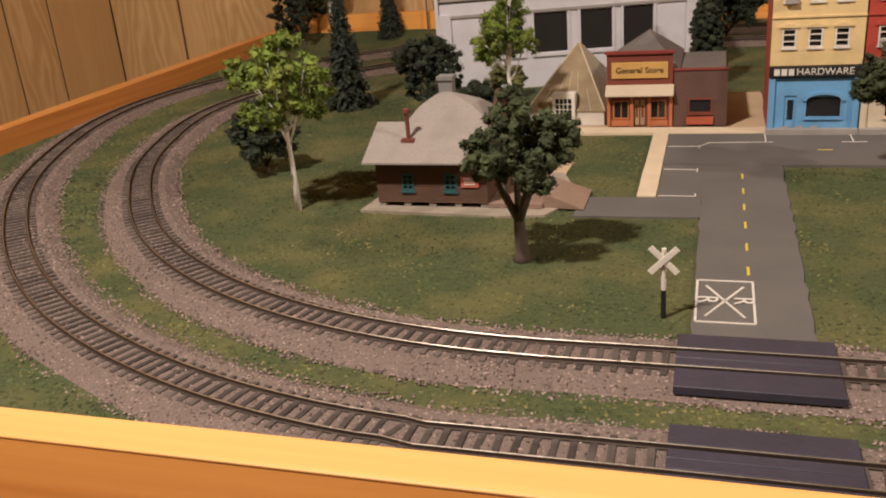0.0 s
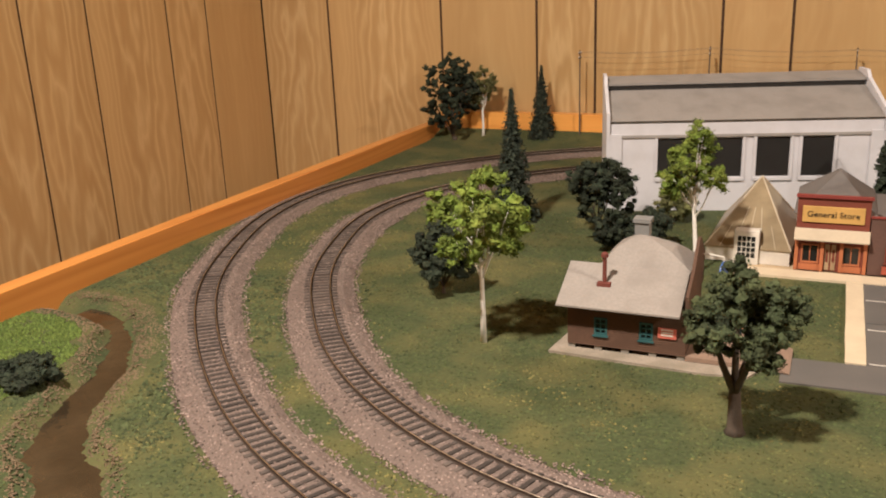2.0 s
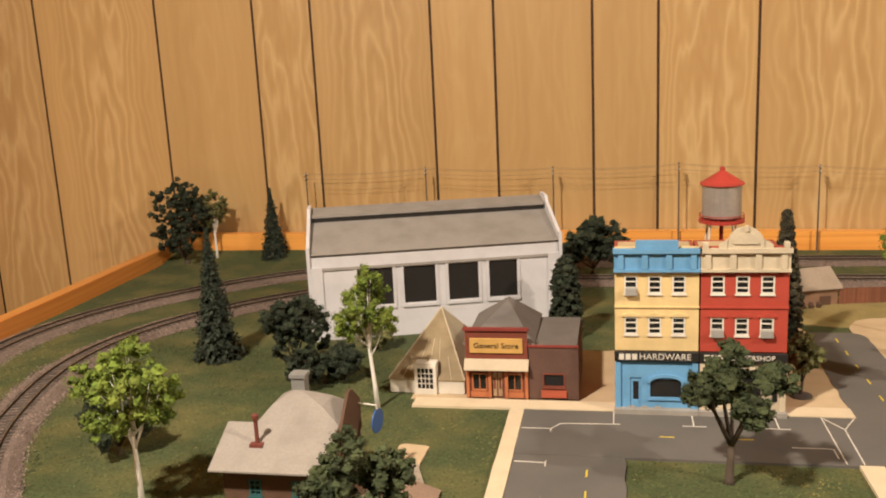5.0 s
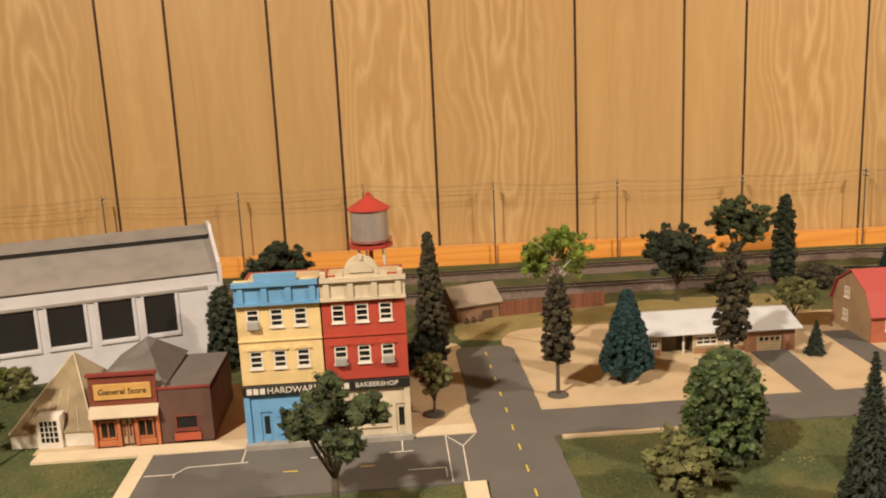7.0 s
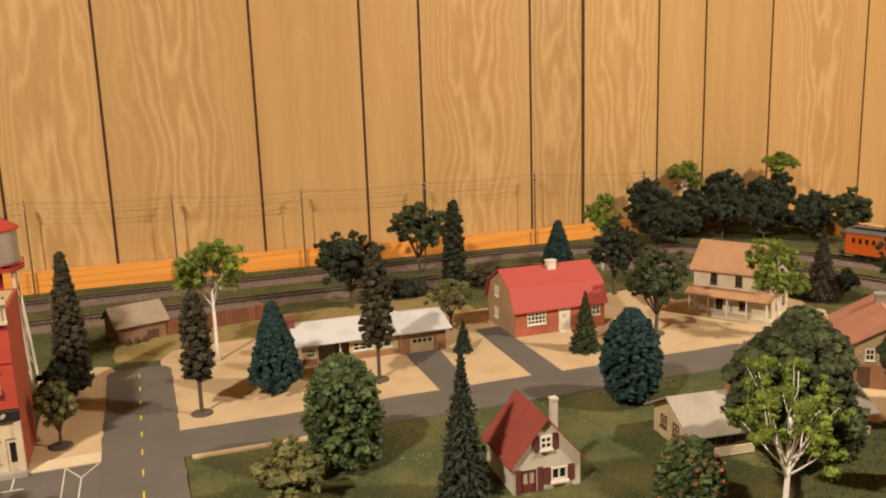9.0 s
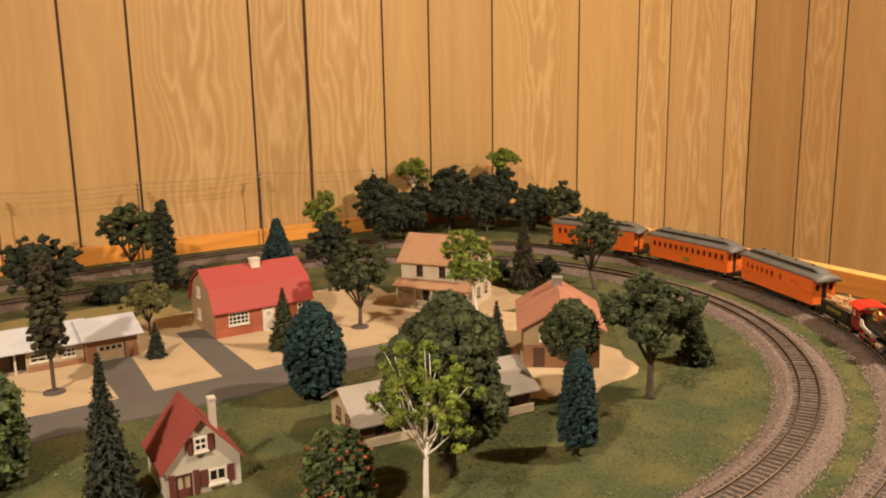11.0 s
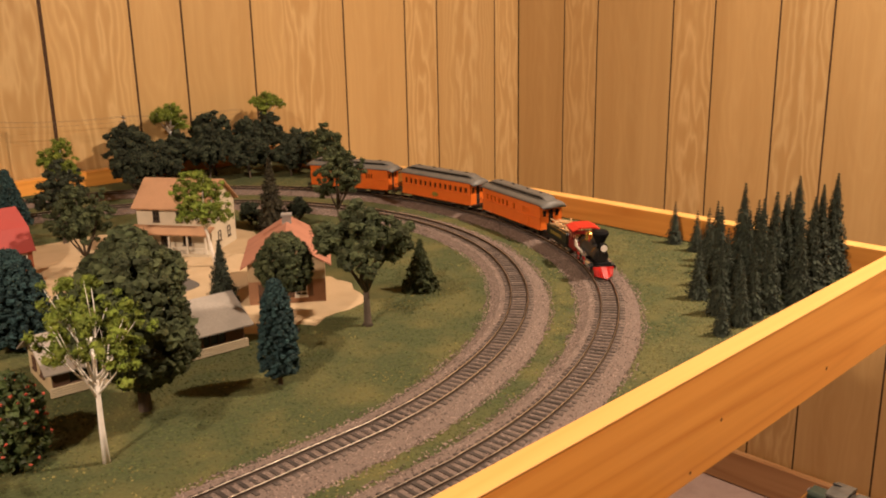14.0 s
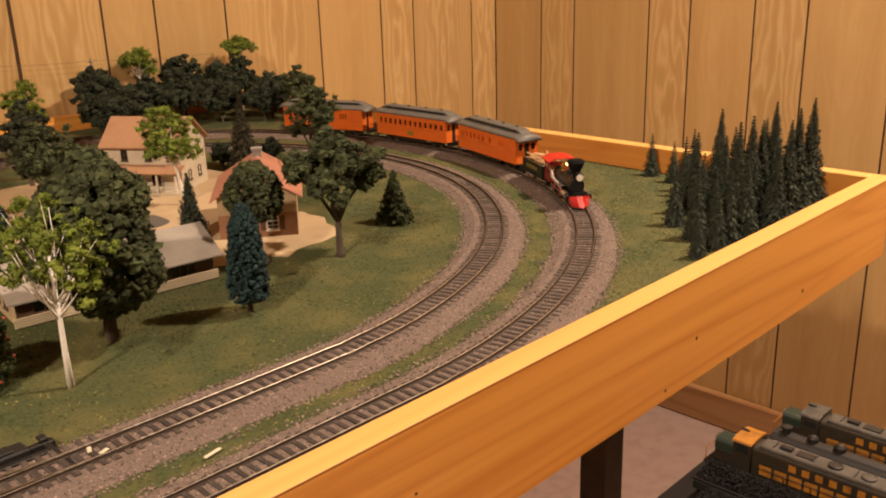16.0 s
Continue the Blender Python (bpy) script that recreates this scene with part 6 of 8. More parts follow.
part("riser_pipe", M().cyl((0, 0, -0.001), (0, 0, 0.1410), 0.0022), REDPAINT, wt)

# shed and fence
SHEDWALL = paint("weathered_brown_boards", (0.24, 0.14, 0.085), 0.9, var=0.25)
SHEDROOF = paint("bleached_shed_roof", (0.33, 0.27, 0.21), 0.95, var=0.2)
sh = thing("shed", pose(0.407, 1.180, 0, 0, 0, 18), "low weathered brown shed with bleached roof", "shed")
part("front_wall", M().box(0, 0.060, 0, 0.002, 0, 0.024), SHEDWALL, sh)
part("back_wall", M().box(0, 0.060, 0.053, 0.055, 0, 0.024), SHEDWALL, sh)
for x in (0.0, 0.058):
    part("end_wall", M().prism_x([(0.0021, 0), (0.0529, 0), (0.0529, 0.024), (0.0275, 0.0415), (0.0021, 0.024)], x, x + 0.002), paint("dark_gable_boards", (0.10, 0.045, 0.03)) if x == 0 else SHEDWALL, sh)
part("door_board", M().box(0.036, 0.050, -0.0010, -0.0001, 0, 0.012), BROWNPLANK, sh, "dark low door")
part("roof", gable_roof(0.060, 0.055, 0.024, 0.0415, 0.0045), SHEDROOF, sh, "bleached roof")
for k in range(3):
    br = thing("barrel", pose(0.418 + 0.010 * k, 1.174 + 0.0034 * k, 0), "small dark barrel beside the shed wall", "barrel", "shed barrels")
    part("staves", M().lathe([(0.0026, 0), (0.0032, 0.004), (0.0026, 0.008)], 0, 0, 10), BROWNPLANK, br)
    part("hoop", M().lathe([(0.00325, 0.0036), (0.00325, 0.0044)], 0, 0, 10, False), BLACK, br)
FENCE = paint("red_brown_fence", (0.19, 0.075, 0.04), 0.85, var=0.25, rand=0.2)
fe = thing("board_fence", pose(0.4655, 1.1975, 0, 0, 0, 9), "red-brown board fence behind the yards", "fence")
brd = M().box(-0.0013, 0.0013, 0, 0.0008, 0, 0.021, 0.0002).mesh("fence_board", FENCE)
for k in range(53):
    part("fence_board", brd, FENCE, fe, "", pose(0.0015 + 0.0028 * k, random.uniform(-0.0002, 0.0002), 0, 0, random.uniform(-1.2, 1.2), 0))
for z in (0.004, 0.014):
    part("rail", M().box(0, 0.14, 0.0009, 0.0020, z, z + 0.0018), FENCE, fe)

# ranch house
RANCHWALL = paint("cream_siding", (0.50, 0.41, 0.25))
RANCHBRICK = paint("orange_brown_brick", (0.30, 0.155, 0.085), var=0.25)
WHITEROOF = paint("white_gravel_roof", (0.56, 0.58, 0.62), 0.9, var=0.08)
ra = thing("ranch_house", pose(0.604, 1.003, 0.0008), "low ranch house with white roof and brick garage", "house")
ops = [(0.018, 0.0, 0.036, 0.0235), (0.058, 0.010, 0.024, 0.010), (0.090, 0.010, 0.014, 0.010), (0.004, 0.009, 0.010, 0.011)]
fw = M().wall(0.112, 0.027, 0.002, ops)
part("front_wall", clapboards(fw, 0, 0.112, 0, 0.027, 0, 0.0022, 0.0003, ops), RANCHWALL, ra)
for o in ops[1:]:
    window(ra, *o, WHITETRIM, mullions=(2, 1), fw=0.001)
# Recess walls carry the porch's shade in their darker colour.
porch = part("porch_recess", M().box(0.0181, 0.0539, 0.0140, 0.0160, 0, 0.0265).box(0.0162, 0.0179, 0.0021, 0.0139, 0, 0.0265).box(0.0541, 0.0558, 0.0021, 0.0139, 0, 0.0265), paint("shaded_porch_wall", (0.16, 0.115, 0.075)), ra, "recessed porch wall")
part("door", M().box(0.0400, 0.0480, 0.0131, 0.0139, 0.001, 0.0218), paint("dark_door", (0.05, 0.04, 0.03)), porch)
part("porch_post", M().box(0.0425, 0.0445, 0.0002, 0.0018, 0.0, 0.0236), WHITETRIM, ra, "white porch post")
part("brick_apron", M().box(0.0002, 0.0165, -0.0012, -0.0004, 0, 0.0080).box(0.0555, 0.111, -0.0012, -0.0004, 0, 0.0065), RANCHBRICK, ra, "low brick apron")
part("side_wall", M().box(0, 0.002, 0.0021, 0.078, 0, 0.029), RANCHWALL, ra)
part("back_wall", M().box(0, 0.170, 0.076, 0.078, 0, 0.027), RANCHWALL, ra)
ga = part("garage", M().wall(0.055, 0.027, 0.002, [(0.124, 0.0, 0.030, 0.019)], 0.113, 0, -0.008).box(0.113, 0.115, -0.0059, 0.076, 0, 0.027).box(0.166, 0.168, -0.0059, 0.076, 0, 0.027), RANCHBRICK, ra, "orange-brown brick garage")
gd = part("garage_door", M().box(0.1243, 0.1537, -0.0070, -0.0062, 0, 0.0188), RANCHWALL, ga, "cream garage door")
for k in range(4):
    part("pane", M().box(0.1275 + 0.0062 * k, 0.1318 + 0.0062 * k, -0.0074, -0.0071, 0.0125, 0.0165), DARKGLASS, gd)
for k in range(3):
    part("panel_groove", M().box(0.1248, 0.1532, -0.0072, -0.0070, 0.0035 + 0.0035 * k, 0.0039 + 0.0035 * k), RANCHBRICK, gd)
part("roof", gable_roof(0.114, 0.080, 0.027, 0.038, 0.008, 0.0014), WHITEROOF, ra, "white low-pitched roof")
part("garage_roof", gable_roof(0.056, 0.084, 0.0275, 0.0385, 0.0045, 0.0014, "x", -0.010, 0.1135), WHITEROOF, ra, "white low-pitched roof")
part("chimney", M().box(-0.010, -0.0015, 0.03, 0.045, 0, 0.046).box(-0.0115, -0.0008, 0.029, 0.046, 0.046, 0.048), paint("dark_red_chimney", (0.20, 0.07, 0.05)), ra, "dark brick chimney")

# red-roofed house
REDROOF = paint("coral_red_roof", (0.400, 0.075, 0.067), 0.7, var=0.12, second=(0.42, 0.07, 0.06))
REDBRICK = paint("mottled_orange_brick", (0.40, 0.125, 0.060), var=0.4, scale=350, second=(0.28, 0.08, 0.05))
rh = thing("red_roofed_house", pose(0.862, 0.999, 0.0008, 0, 0, 0.0), "brick house with coral red gambrel roof", "house")
W, D, HW = 0.122, 0.088, 0.0345
ops = [(0.0165, 0.0135, 0.0250, 0.0155), (0.0600, 0.0, 0.0125, 0.0275), (0.104, 0.0155, 0.012, 0.0125)]
part("front_wall", M().wall(W, HW, 0.002, ops), REDBRICK, rh)
window(rh, *ops[0], WHITETRIM, mullions=(4, 2), fw=0.0012, label="wide white window")
window(rh, *ops[2], WHITETRIM, mullions=(1, 1), fw=0.0012)
d = part("door", M().box(0.0602, 0.0723, -0.0006, 0.0012, 0, 0.0273), WHITETRIM, rh, "white front door")
part("wreath", M().lathe([(0.0020, -0.0003), (0.0024, 0.0), (0.0020, 0.0003)], 0, 0, 12, False), OAKLEAF, d, "green wreath", pose(0.0662, -0.0010, 0.0205, 90))
part("door_surround", M().box(0.0585, 0.0599, -0.0012, -0.0001, 0, 0.0285).box(0.0726, 0.0740, -0.0012, -0.0001, 0, 0.0285).box(0.0581, 0.0744, -0.0014, -0.0001, 0.0285, 0.0298), WHITETRIM, rh)
part("door_step", M().box(0.0585, 0.0740, -0.0050, -0.0015, 0, 0.0025, 0.0003), WHITETRIM, rh, "white door step")
part("back_wall", M().box(0, W, D - 0.002, D, 0, HW), REDBRICK, rh)
gp = [(0.0021, 0), (D - 0.0021, 0), (D - 0.0021, HW), (D - 0.012, 0.056), (D / 2, 0.0735), (0.012, 0.056), (0.0021, HW)]
part("gable_wall", M().prism_x(gp, 0, 0.002), paint("tan_shingle_gable", (0.36, 0.25, 0.15), var=0.25), rh)
part("gable_wall", M().prism_x(gp, W - 0.002, W), REDBRICK, rh)
rf = M()
out = [(-0.004, HW - 0.003), (0.010, 0.0575), (D / 2, 0.0765), (D - 0.010, 0.0575), (D + 0.004, HW - 0.003)]
inn = [(p[0], p[1] - 0.0014) for p in out]
rf.prism_x(inn + out[::-1], -0.003, W + 0.003)
part("roof", rf, REDROOF, rh, "coral red gambrel roof")
part("chimney", M().box(0.061, 0.072, 0.034, 0.043, 0.066, 0.081).box(0.0602, 0.0728, 0.0332, 0.0438, 0.0811, 0.0827), WHITETRIM, rh, "white chimney")
for z in (0.012, 0.040):
    window(rh, 0.026 if z < 0.03 else 0.028, z, 0.011, 0.013, WHITETRIM, mullions=(1, 1), fw=0.0012, at=pose(-0.0003, D, 0, 0, 0, -90))

# porch house
TANROOF = paint("tan_shingle_roof", (0.42, 0.24, 0.135), 0.85, var=0.14)
IVORYWALL = paint("ivory_siding", (0.60, 0.54, 0.42))
ph = thing("porch_house", pose(1.105, 0.997, 0.0008, 0, 0, -55.5), "two-storey ivory house with tan roof and front porch", "house")
W, D, HW = 0.100, 0.072, 0.060
y0 = 0.018
ops = [(0.022, 0.040, 0.009, 0.014), (0.054, 0.040, 0.009, 0.014), (0.082, 0.040, 0.009, 0.014), (0.030, 0.006, 0.009, 0.018), (0.060, 0.010, 0.012, 0.013)]
fw = M().wall(W, HW, 0.002, ops, 0, 0, y0)
part("front_wall", clapboards(fw, 0, W, 0, HW, y0, 0.0022, 0.0003, ops), IVORYWALL, ph)
for o in ops:
    window(ph, *o, paint("dark_brown_sash", (0.08, 0.06, 0.045)) if "dark_brown_sash" not in bpy.data.materials else bpy.data.materials["dark_brown_sash"], y0, mullions=(1, 1), fw=0.001)
for x in (0.0, W - 0.002):
    part("gable_wall", M().prism_x([(y0 + 0.0021, 0), (y0 + D - 0.0021, 0), (y0 + D - 0.0021, HW), (y0 + D / 2, 0.088), (y0 + 0.0021, HW)], x, x + 0.002), IVORYWALL, ph)
part("back_wall", M().box(0, W, y0 + D - 0.002, y0 + D, 0, HW), IVORYWALL, ph)
for z in (0.012, 0.040):
    for u in (0.018, 0.046):
        window(ph, u, z, 0.008, 0.013, bpy.data.materials["dark_brown_sash"], 0, mullions=(0, 1), fw=0.001, at=pose(W + 0.0003, y0, 0, 0, 0, 90))
part("roof", gable_roof(W, D, HW, 0.088, 0.005, 0.0014, "x", y0), TANROOF, ph, "tan shingle roof")
pr = part("porch_floor", M().box(-0.004, W + 0.004, 0.0, y0 - 0.0003, 0, 0.004), IVORYWALL, ph)
part("porch_roof", M().prism_x([(-0.003, 0.0275), (y0 - 0.0003, 0.0335), (y0 - 0.0003, 0.0355), (-0.003, 0.0290)], -0.005, W + 0.005), TANROOF, ph, "tan porch roof")
for k in range(5):
    x = 0.001 + k * (W - 0.002) / 4
    part("porch_post", M().box(x - 0.001, x + 0.001, 0.0008, 0.0028, 0.004, 0.0281), WHITETRIM, ph, "white post")
for x0, x1 in ((0.003, 0.024), (0.028, 0.049), (0.053, 0.073), (0.078, 0.098)):
    r = M().box(x0, x1, 0.0012, 0.0020, 0.0105, 0.0113).box(x0, x1, 0.0012, 0.0020, 0.0050, 0.0056)
    n = 9
    for i in range(n):
        x = x0 + (x1 - x0) * (i + 0.5) / n
        r.box(x - 0.0003, x + 0.0003, 0.0013, 0.0019, 0.0056, 0.0105)
    part("porch_railing", r, WHITETRIM, ph, "white railing")

# brown house
BROWNROOF = paint("salmon_brown_roof", (0.42, 0.19, 0.125), 0.85, var=0.12)
TANSIDE = paint("tan_board_gable", (0.40, 0.30, 0.18), var=0.15)
bh = thing("brick_barn_house", pose(1.096, 0.714, 0.0009, 0, 0, -36.5), "brick house with tan gable and salmon brown roof", "house")
W, D, HW = 0.079, 0.112, 0.044
ops = [(0.047, 0.007, 0.013, 0.014), (0.010, 0.0, 0.012, 0.022)]
part("front_wall", M().wall(W, 0.025, 0.002, ops), RANCHBRICK, bh)
window(bh, *ops[0], WHITETRIM, mullions=(1, 2), fw=0.0012, label="white window")
for x in (ops[0][0] - 0.0055, ops[0][0] + 0.0145):
    part("shutter", M().box(x, x + 0.0045, -0.0010, -0.0002, 0.007, 0.021), BROWNPLANK, bh)
part("door", M().box(0.0102, 0.0218, 0.001, 0.0018, 0, 0.0218), BROWNPLANK, bh, "brown plank door")
gab = [(0.0, 0.0251), (W, 0.0251), (W, HW), (W / 2, 0.0665), (0.0, HW)]
fg = part("front_gable", M().prism_y(gab, -0.0006, 0.0018), TANSIDE, bh, "tan boarded gable")
for x in (0.016, 0.036, 0.056):
    window(fg, x, 0.030, 0.0085, 0.012, WHITETRIM, -0.0024, mullions=(1, 1), fw=0.001)
for x in (0.0, W - 0.002):
    part("side_wall", M().box(x, x + 0.002, 0.0021, D, 0, HW), TANSIDE if x else RANCHBRICK, bh)
part("back_wall", M().prism_y([(0.002, 0), (W - 0.002, 0), *[(min(max(p[0], 0.002), W - 0.002), p[1]) for p in gab[2:]]], D - 0.002, D), TANSIDE, bh)
out = [(-0.007, HW - 0.0025), (W / 2, 0.0690), (W + 0.007, HW - 0.0025)]
rf = M()
for i in range(2):
    a, b = out[i], out[i + 1]
    rf.prism_y([(a[0], a[1] - 0.0014), (b[0], b[1] - 0.0014), b, a], -0.006, D + 0.004)
part("roof", rf, BROWNROOF, bh, "salmon brown roof")
part("cupola", M().box(W / 2 - 0.005, W / 2 + 0.005, 0.08, 0.09, 0.064, 0.075).box(W / 2 - 0.006, W / 2 + 0.006, 0.079, 0.091, 0.0751, 0.077), FACGREY, bh, "grey roof vent")

# log house
LOGS = paint("pale_log_siding", (0.55, 0.47, 0.33), var=0.15)
LOGROOF = paint("grey_shingle_roof", (0.34, 0.31, 0.27), 0.9, var=0.2)
lh = thing("log_house", pose(0.862, 0.634, 0.0005, 0, 0, -5.5), "low pale log house with grey roof and dark openings", "house")
W, D, HW = 0.168, 0.068, 0.025
ops = [(0.012, 0.008, 0.030, 0.0135), (0.058, 0.001, 0.010, 0.021), (0.082, 0.009, 0.018, 0.011), (0.127, 0.008, 0.024, 0.0125)]
part("front_wall", M().wall(W, HW, 0.002, ops), BROWNPLANK, lh, "dark brown wall")
for k in range(4):
    z = 0.0003 + 0.0021 * k
    lg = M().box(-0.003, 0.0575, -0.0022, -0.0002, z, z + 0.0019, 0.0004).box(0.0685, W + 0.003, -0.0022, -0.0002, z, z + 0.0019, 0.0004)
    part("log_course", lg, LOGS, lh, "pale log")
for o in (ops[0], ops[2], ops[3]):
    window(lh, *o, BROWNPLANK, mullions=(2, 0), fw=0.0013, sill=False)
part("door", M().box(0.0582, 0.0678, 0.001, 0.0018, 0, 0.0218), BLACK, lh)
for x in (0.0, W - 0.002):
    part("end_wall", M().prism_x([(0.0021, 0), (D - 0.0021, 0), (D - 0.0021, HW), (D / 2, 0.043), (0.0021, HW)], x, x + 0.002), paint("cream_end_wall", (0.52, 0.42, 0.26)) if x == 0 else LOGS, lh)
for u in (0.014, 0.036):
    window(lh, u, 0.010, 0.010, 0.011, BROWNPLANK, 0, mullions=(1, 1), fw=0.0011, at=pose(-0.0003, D, 0, 0, 0, -90))
part("back_wall", M().box(0, W, D - 0.002, D, 0, HW), LOGS, lh)
part("roof", gable_roof(W, D, HW, 0.043, 0.007, 0.0013), LOGROOF, lh, "grey shingle roof")
ch = M()
for k in range(5):
    ch.box(0.050 - 0.0004 * (k % 2), 0.063 + 0.0004 * (k % 2), 0.026, 0.036, 0.036 + 0.004 * k, 0.0396 + 0.004 * k)
part("chimney", ch, RANCHBRICK, lh, "orange brick chimney")

# cottage
COTROOF = paint("dull_red_roof", (0.27, 0.058, 0.047), 0.75, var=0.12)
COTWALL = paint("pale_grey_stucco", (0.56, 0.52, 0.44), var=0.08)
SHUT = paint("maroon_shutter", (0.13, 0.035, 0.028))
ct = thing("cottage", pose(0.701, 0.636, 0, 0, 0, -2.5), "small cottage with steep red roof and maroon shutters", "cottage")
W, D, HW = 0.057, 0.061, 0.026
ops = [(0.007, 0.0, 0.013, 0.019), (0.032, 0.007, 0.014, 0.011)]
part("front_wall", M().wall(W, HW, 0.002, ops), COTWALL, ct)
gx = [(0.0, HW + 0.0001), (W, HW + 0.0001), (W / 2, 0.0595)]
part("front_gable", M().prism_y(gx, 0, 0.002), COTWALL, ct)
gw = window(ct, 0.0225, 0.035, 0.010, 0.011, WHITETRIM, -0.0016, mullions=(1, 1), fw=0.0013)
for x in (0.0178, 0.0332):
    part("shutter", M().box(x, x + 0.0042, -0.0012, -0.0002, 0.034, 0.047), SHUT, ct)
window(ct, *ops[1], WHITETRIM, mullions=(1, 0), fw=0.0014)
for x in (0.0265, 0.0468):
    part("shutter", M().box(x, x + 0.0048, -0.0012, -0.0002, 0.006, 0.019), SHUT, ct)
part("door", M().wall(0.013, 0.019, 0.0008, [(0.0088, 0.007, 0.004, 0.010), (0.0142, 0.007, 0.004, 0.010)], 0.007, 0, 0.0008), SHUT, ct, "maroon double door")
part("pane", M().box(0.0075, 0.0195, 0.0017, 0.0020, 0.001, 0.0185), paint("cream_curtain", (0.6, 0.52, 0.36)), ct)
for x in (0.0022, 0.0205):
    part("shutter", M().box(x, x + 0.0044, -0.0012, -0.0002, 0.001, 0.0205), SHUT, ct)
for x in (0.0, W - 0.002):
    part("side_wall", M().box(x, x + 0.002, 0.0021, D, 0, HW), COTWALL, ct)
part("back_wall", M().prism_y([(0.002, 0), (W - 0.002, 0), (W - 0.002, HW), (W / 2, 0.0590), (0.002, HW)], D - 0.002, D), COTWALL, ct)
part("roof", gable_roof(W, D, HW, 0.0597, 0.0035, 0.0014, "y"), COTROOF, ct, "dull red steep roof")
part("chimney", M().box(0.0410, 0.0460, 0.018, 0.0235, 0.040, 0.0655).box(0.0404, 0.0466, 0.0174, 0.0241, 0.0656, 0.0675), COTWALL, ct, "white chimney")
part("window_box", M().box(0.031, 0.047, -0.0028, -0.0015, 0.0048, 0.0062), WHITETRIM, ct)
# ---- train ----
ORANGE = material("orange_coach_paint", (0.72, 0.155, 0.018), 0.38, 0, 0.06, 300, 0.05, (0.66, 0.135, 0.016), 60, spec=0.5)
COACHROOF = material("grey_coach_roof", (0.125, 0.122, 0.112), 0.5, 0, 0.12, 300, 0.05, (0.10, 0.098, 0.09), 60)
DECKBLACK = material("black_underframe", (0.016, 0.015, 0.014), 0.5, 0, 0.2, 300, 0.1)
WHEEL = material("wheel_metal", (0.20, 0.18, 0.16), 0.4, 0.9, 0.1, 300, 0)
ENGBLACK = material("engine_black", (0.010, 0.010, 0.010), 0.5, 0, 0.1, 300, 0, spec=0.5)
CHIMBLACK = material("sooty_black", (0.008, 0.008, 0.008), 0.9, 0, 0.1, 300, 0, spec=0.12)
CABRED = material("dark_red_cab_paint", (0.20, 0.010, 0.008), 0.4, 0, 0.08, 300, 0, spec=0.4)
ENGRED = material("engine_red", (0.58, 0.022, 0.014), 0.35, 0, 0.06, 300, 0, spec=0.5)
BRASS = material("polished_brass", (0.83, 0.58, 0.18), 0.18, 1.0, 0.05, 300, 0)
SILVER = material("bright_silver", (0.72, 0.72, 0.72), 0.25, 0.9, 0.05, 300, 0)
TENDGREEN = material("dark_green_tender", (0.010, 0.013, 0.008), 0.45, 0, 0.1, 300, 0)
CORD = material("split_cordwood", (0.70, 0.47, 0.25), 0.9, 0, 0.3, 500, 0.3, island=0.3)
INTERIOR = material("dark_coach_interior", (0.02, 0.014, 0.010), 0.8)
GOLD = material("gold_emblem", (0.30, 0.24, 0.05), 0.4, 0.3)


def on_rail(s):
    x, y, h = OUTER.at(s)
    return pose(x, y, Z_RAIL + 0.0003, 0, 0, h)


def wheelset(parent, x, r=0.0045, name="wheel"):
    for s in (-1, 1):
        m = M().cyl((x, s * 0.0079, r), (x, s * 0.0092, r), r, n=16).cyl((x, s * 0.0071, r), (x, s * 0.0079, r), r * 1.12, n=16)
        part(name, m, WHEEL, parent)


def truck(parent, x, mat=None):
    t = part("truck", M().box(x - 0.0125, x + 0.0125, 0.0093, 0.0105, 0.0028, 0.0062, 0.0006).box(x - 0.0125, x + 0.0125, -0.0105, -0.0093, 0.0028, 0.0062, 0.0006).box(x - 0.002, x + 0.002, -0.0093, 0.0093, 0.004, 0.0075), mat or DECKBLACK, parent, "bright metal truck" if mat else "black truck")
    for d in (-0.008, 0.008):
        wheelset(t, x + d)
    return t


def coach_roof(L, W, z):
    """A clerestory roof: curved shoulders, raised deck, both ends drooping."""
    m = M()
    rings = []
    n = 22
    for i in range(n + 1):
        u = -1 + 2 * i / n
        x = u * L / 2
        e = max(0.0, (abs(u) - 0.86) / 0.14)
        drop = 0.0030 * e * e
        half = W / 2 * (1 - 0.06 * e * e)
        arc = []
        for k in range(13):
            a = -1 + 2 * k / 12
            arc.append((x, a * half, z + 0.0058 * (1 - abs(a) ** 2.2) - drop))
        arc += [(x, half, z - 0.0010 - drop), (x, -half, z - 0.0010 - drop)]
        rings.append(arc)
    m.loft(rings, True, True)
    return m


def clerestory(L, z):
    m = M()
    rings = []
    n = 20
    for i in range(n + 1):
        u = -1 + 2 * i / n
        x = u * L / 2
        e = max(0.0, (abs(u) - 0.80) / 0.20)
        d = 0.0058 * e ** 1.6
        rings.append([(x, -0.0088, z - d), (x, -0.0075, z + 0.0014 - d), (x, 0, z + 0.0024 - d), (x, 0.0075, z + 0.0014 - d), (x, 0.0088, z - d), (x, 0.0075, z - 0.0006 - d), (x, -0.0075, z - 0.0006 - d)])
    return m.loft(rings, True, True)


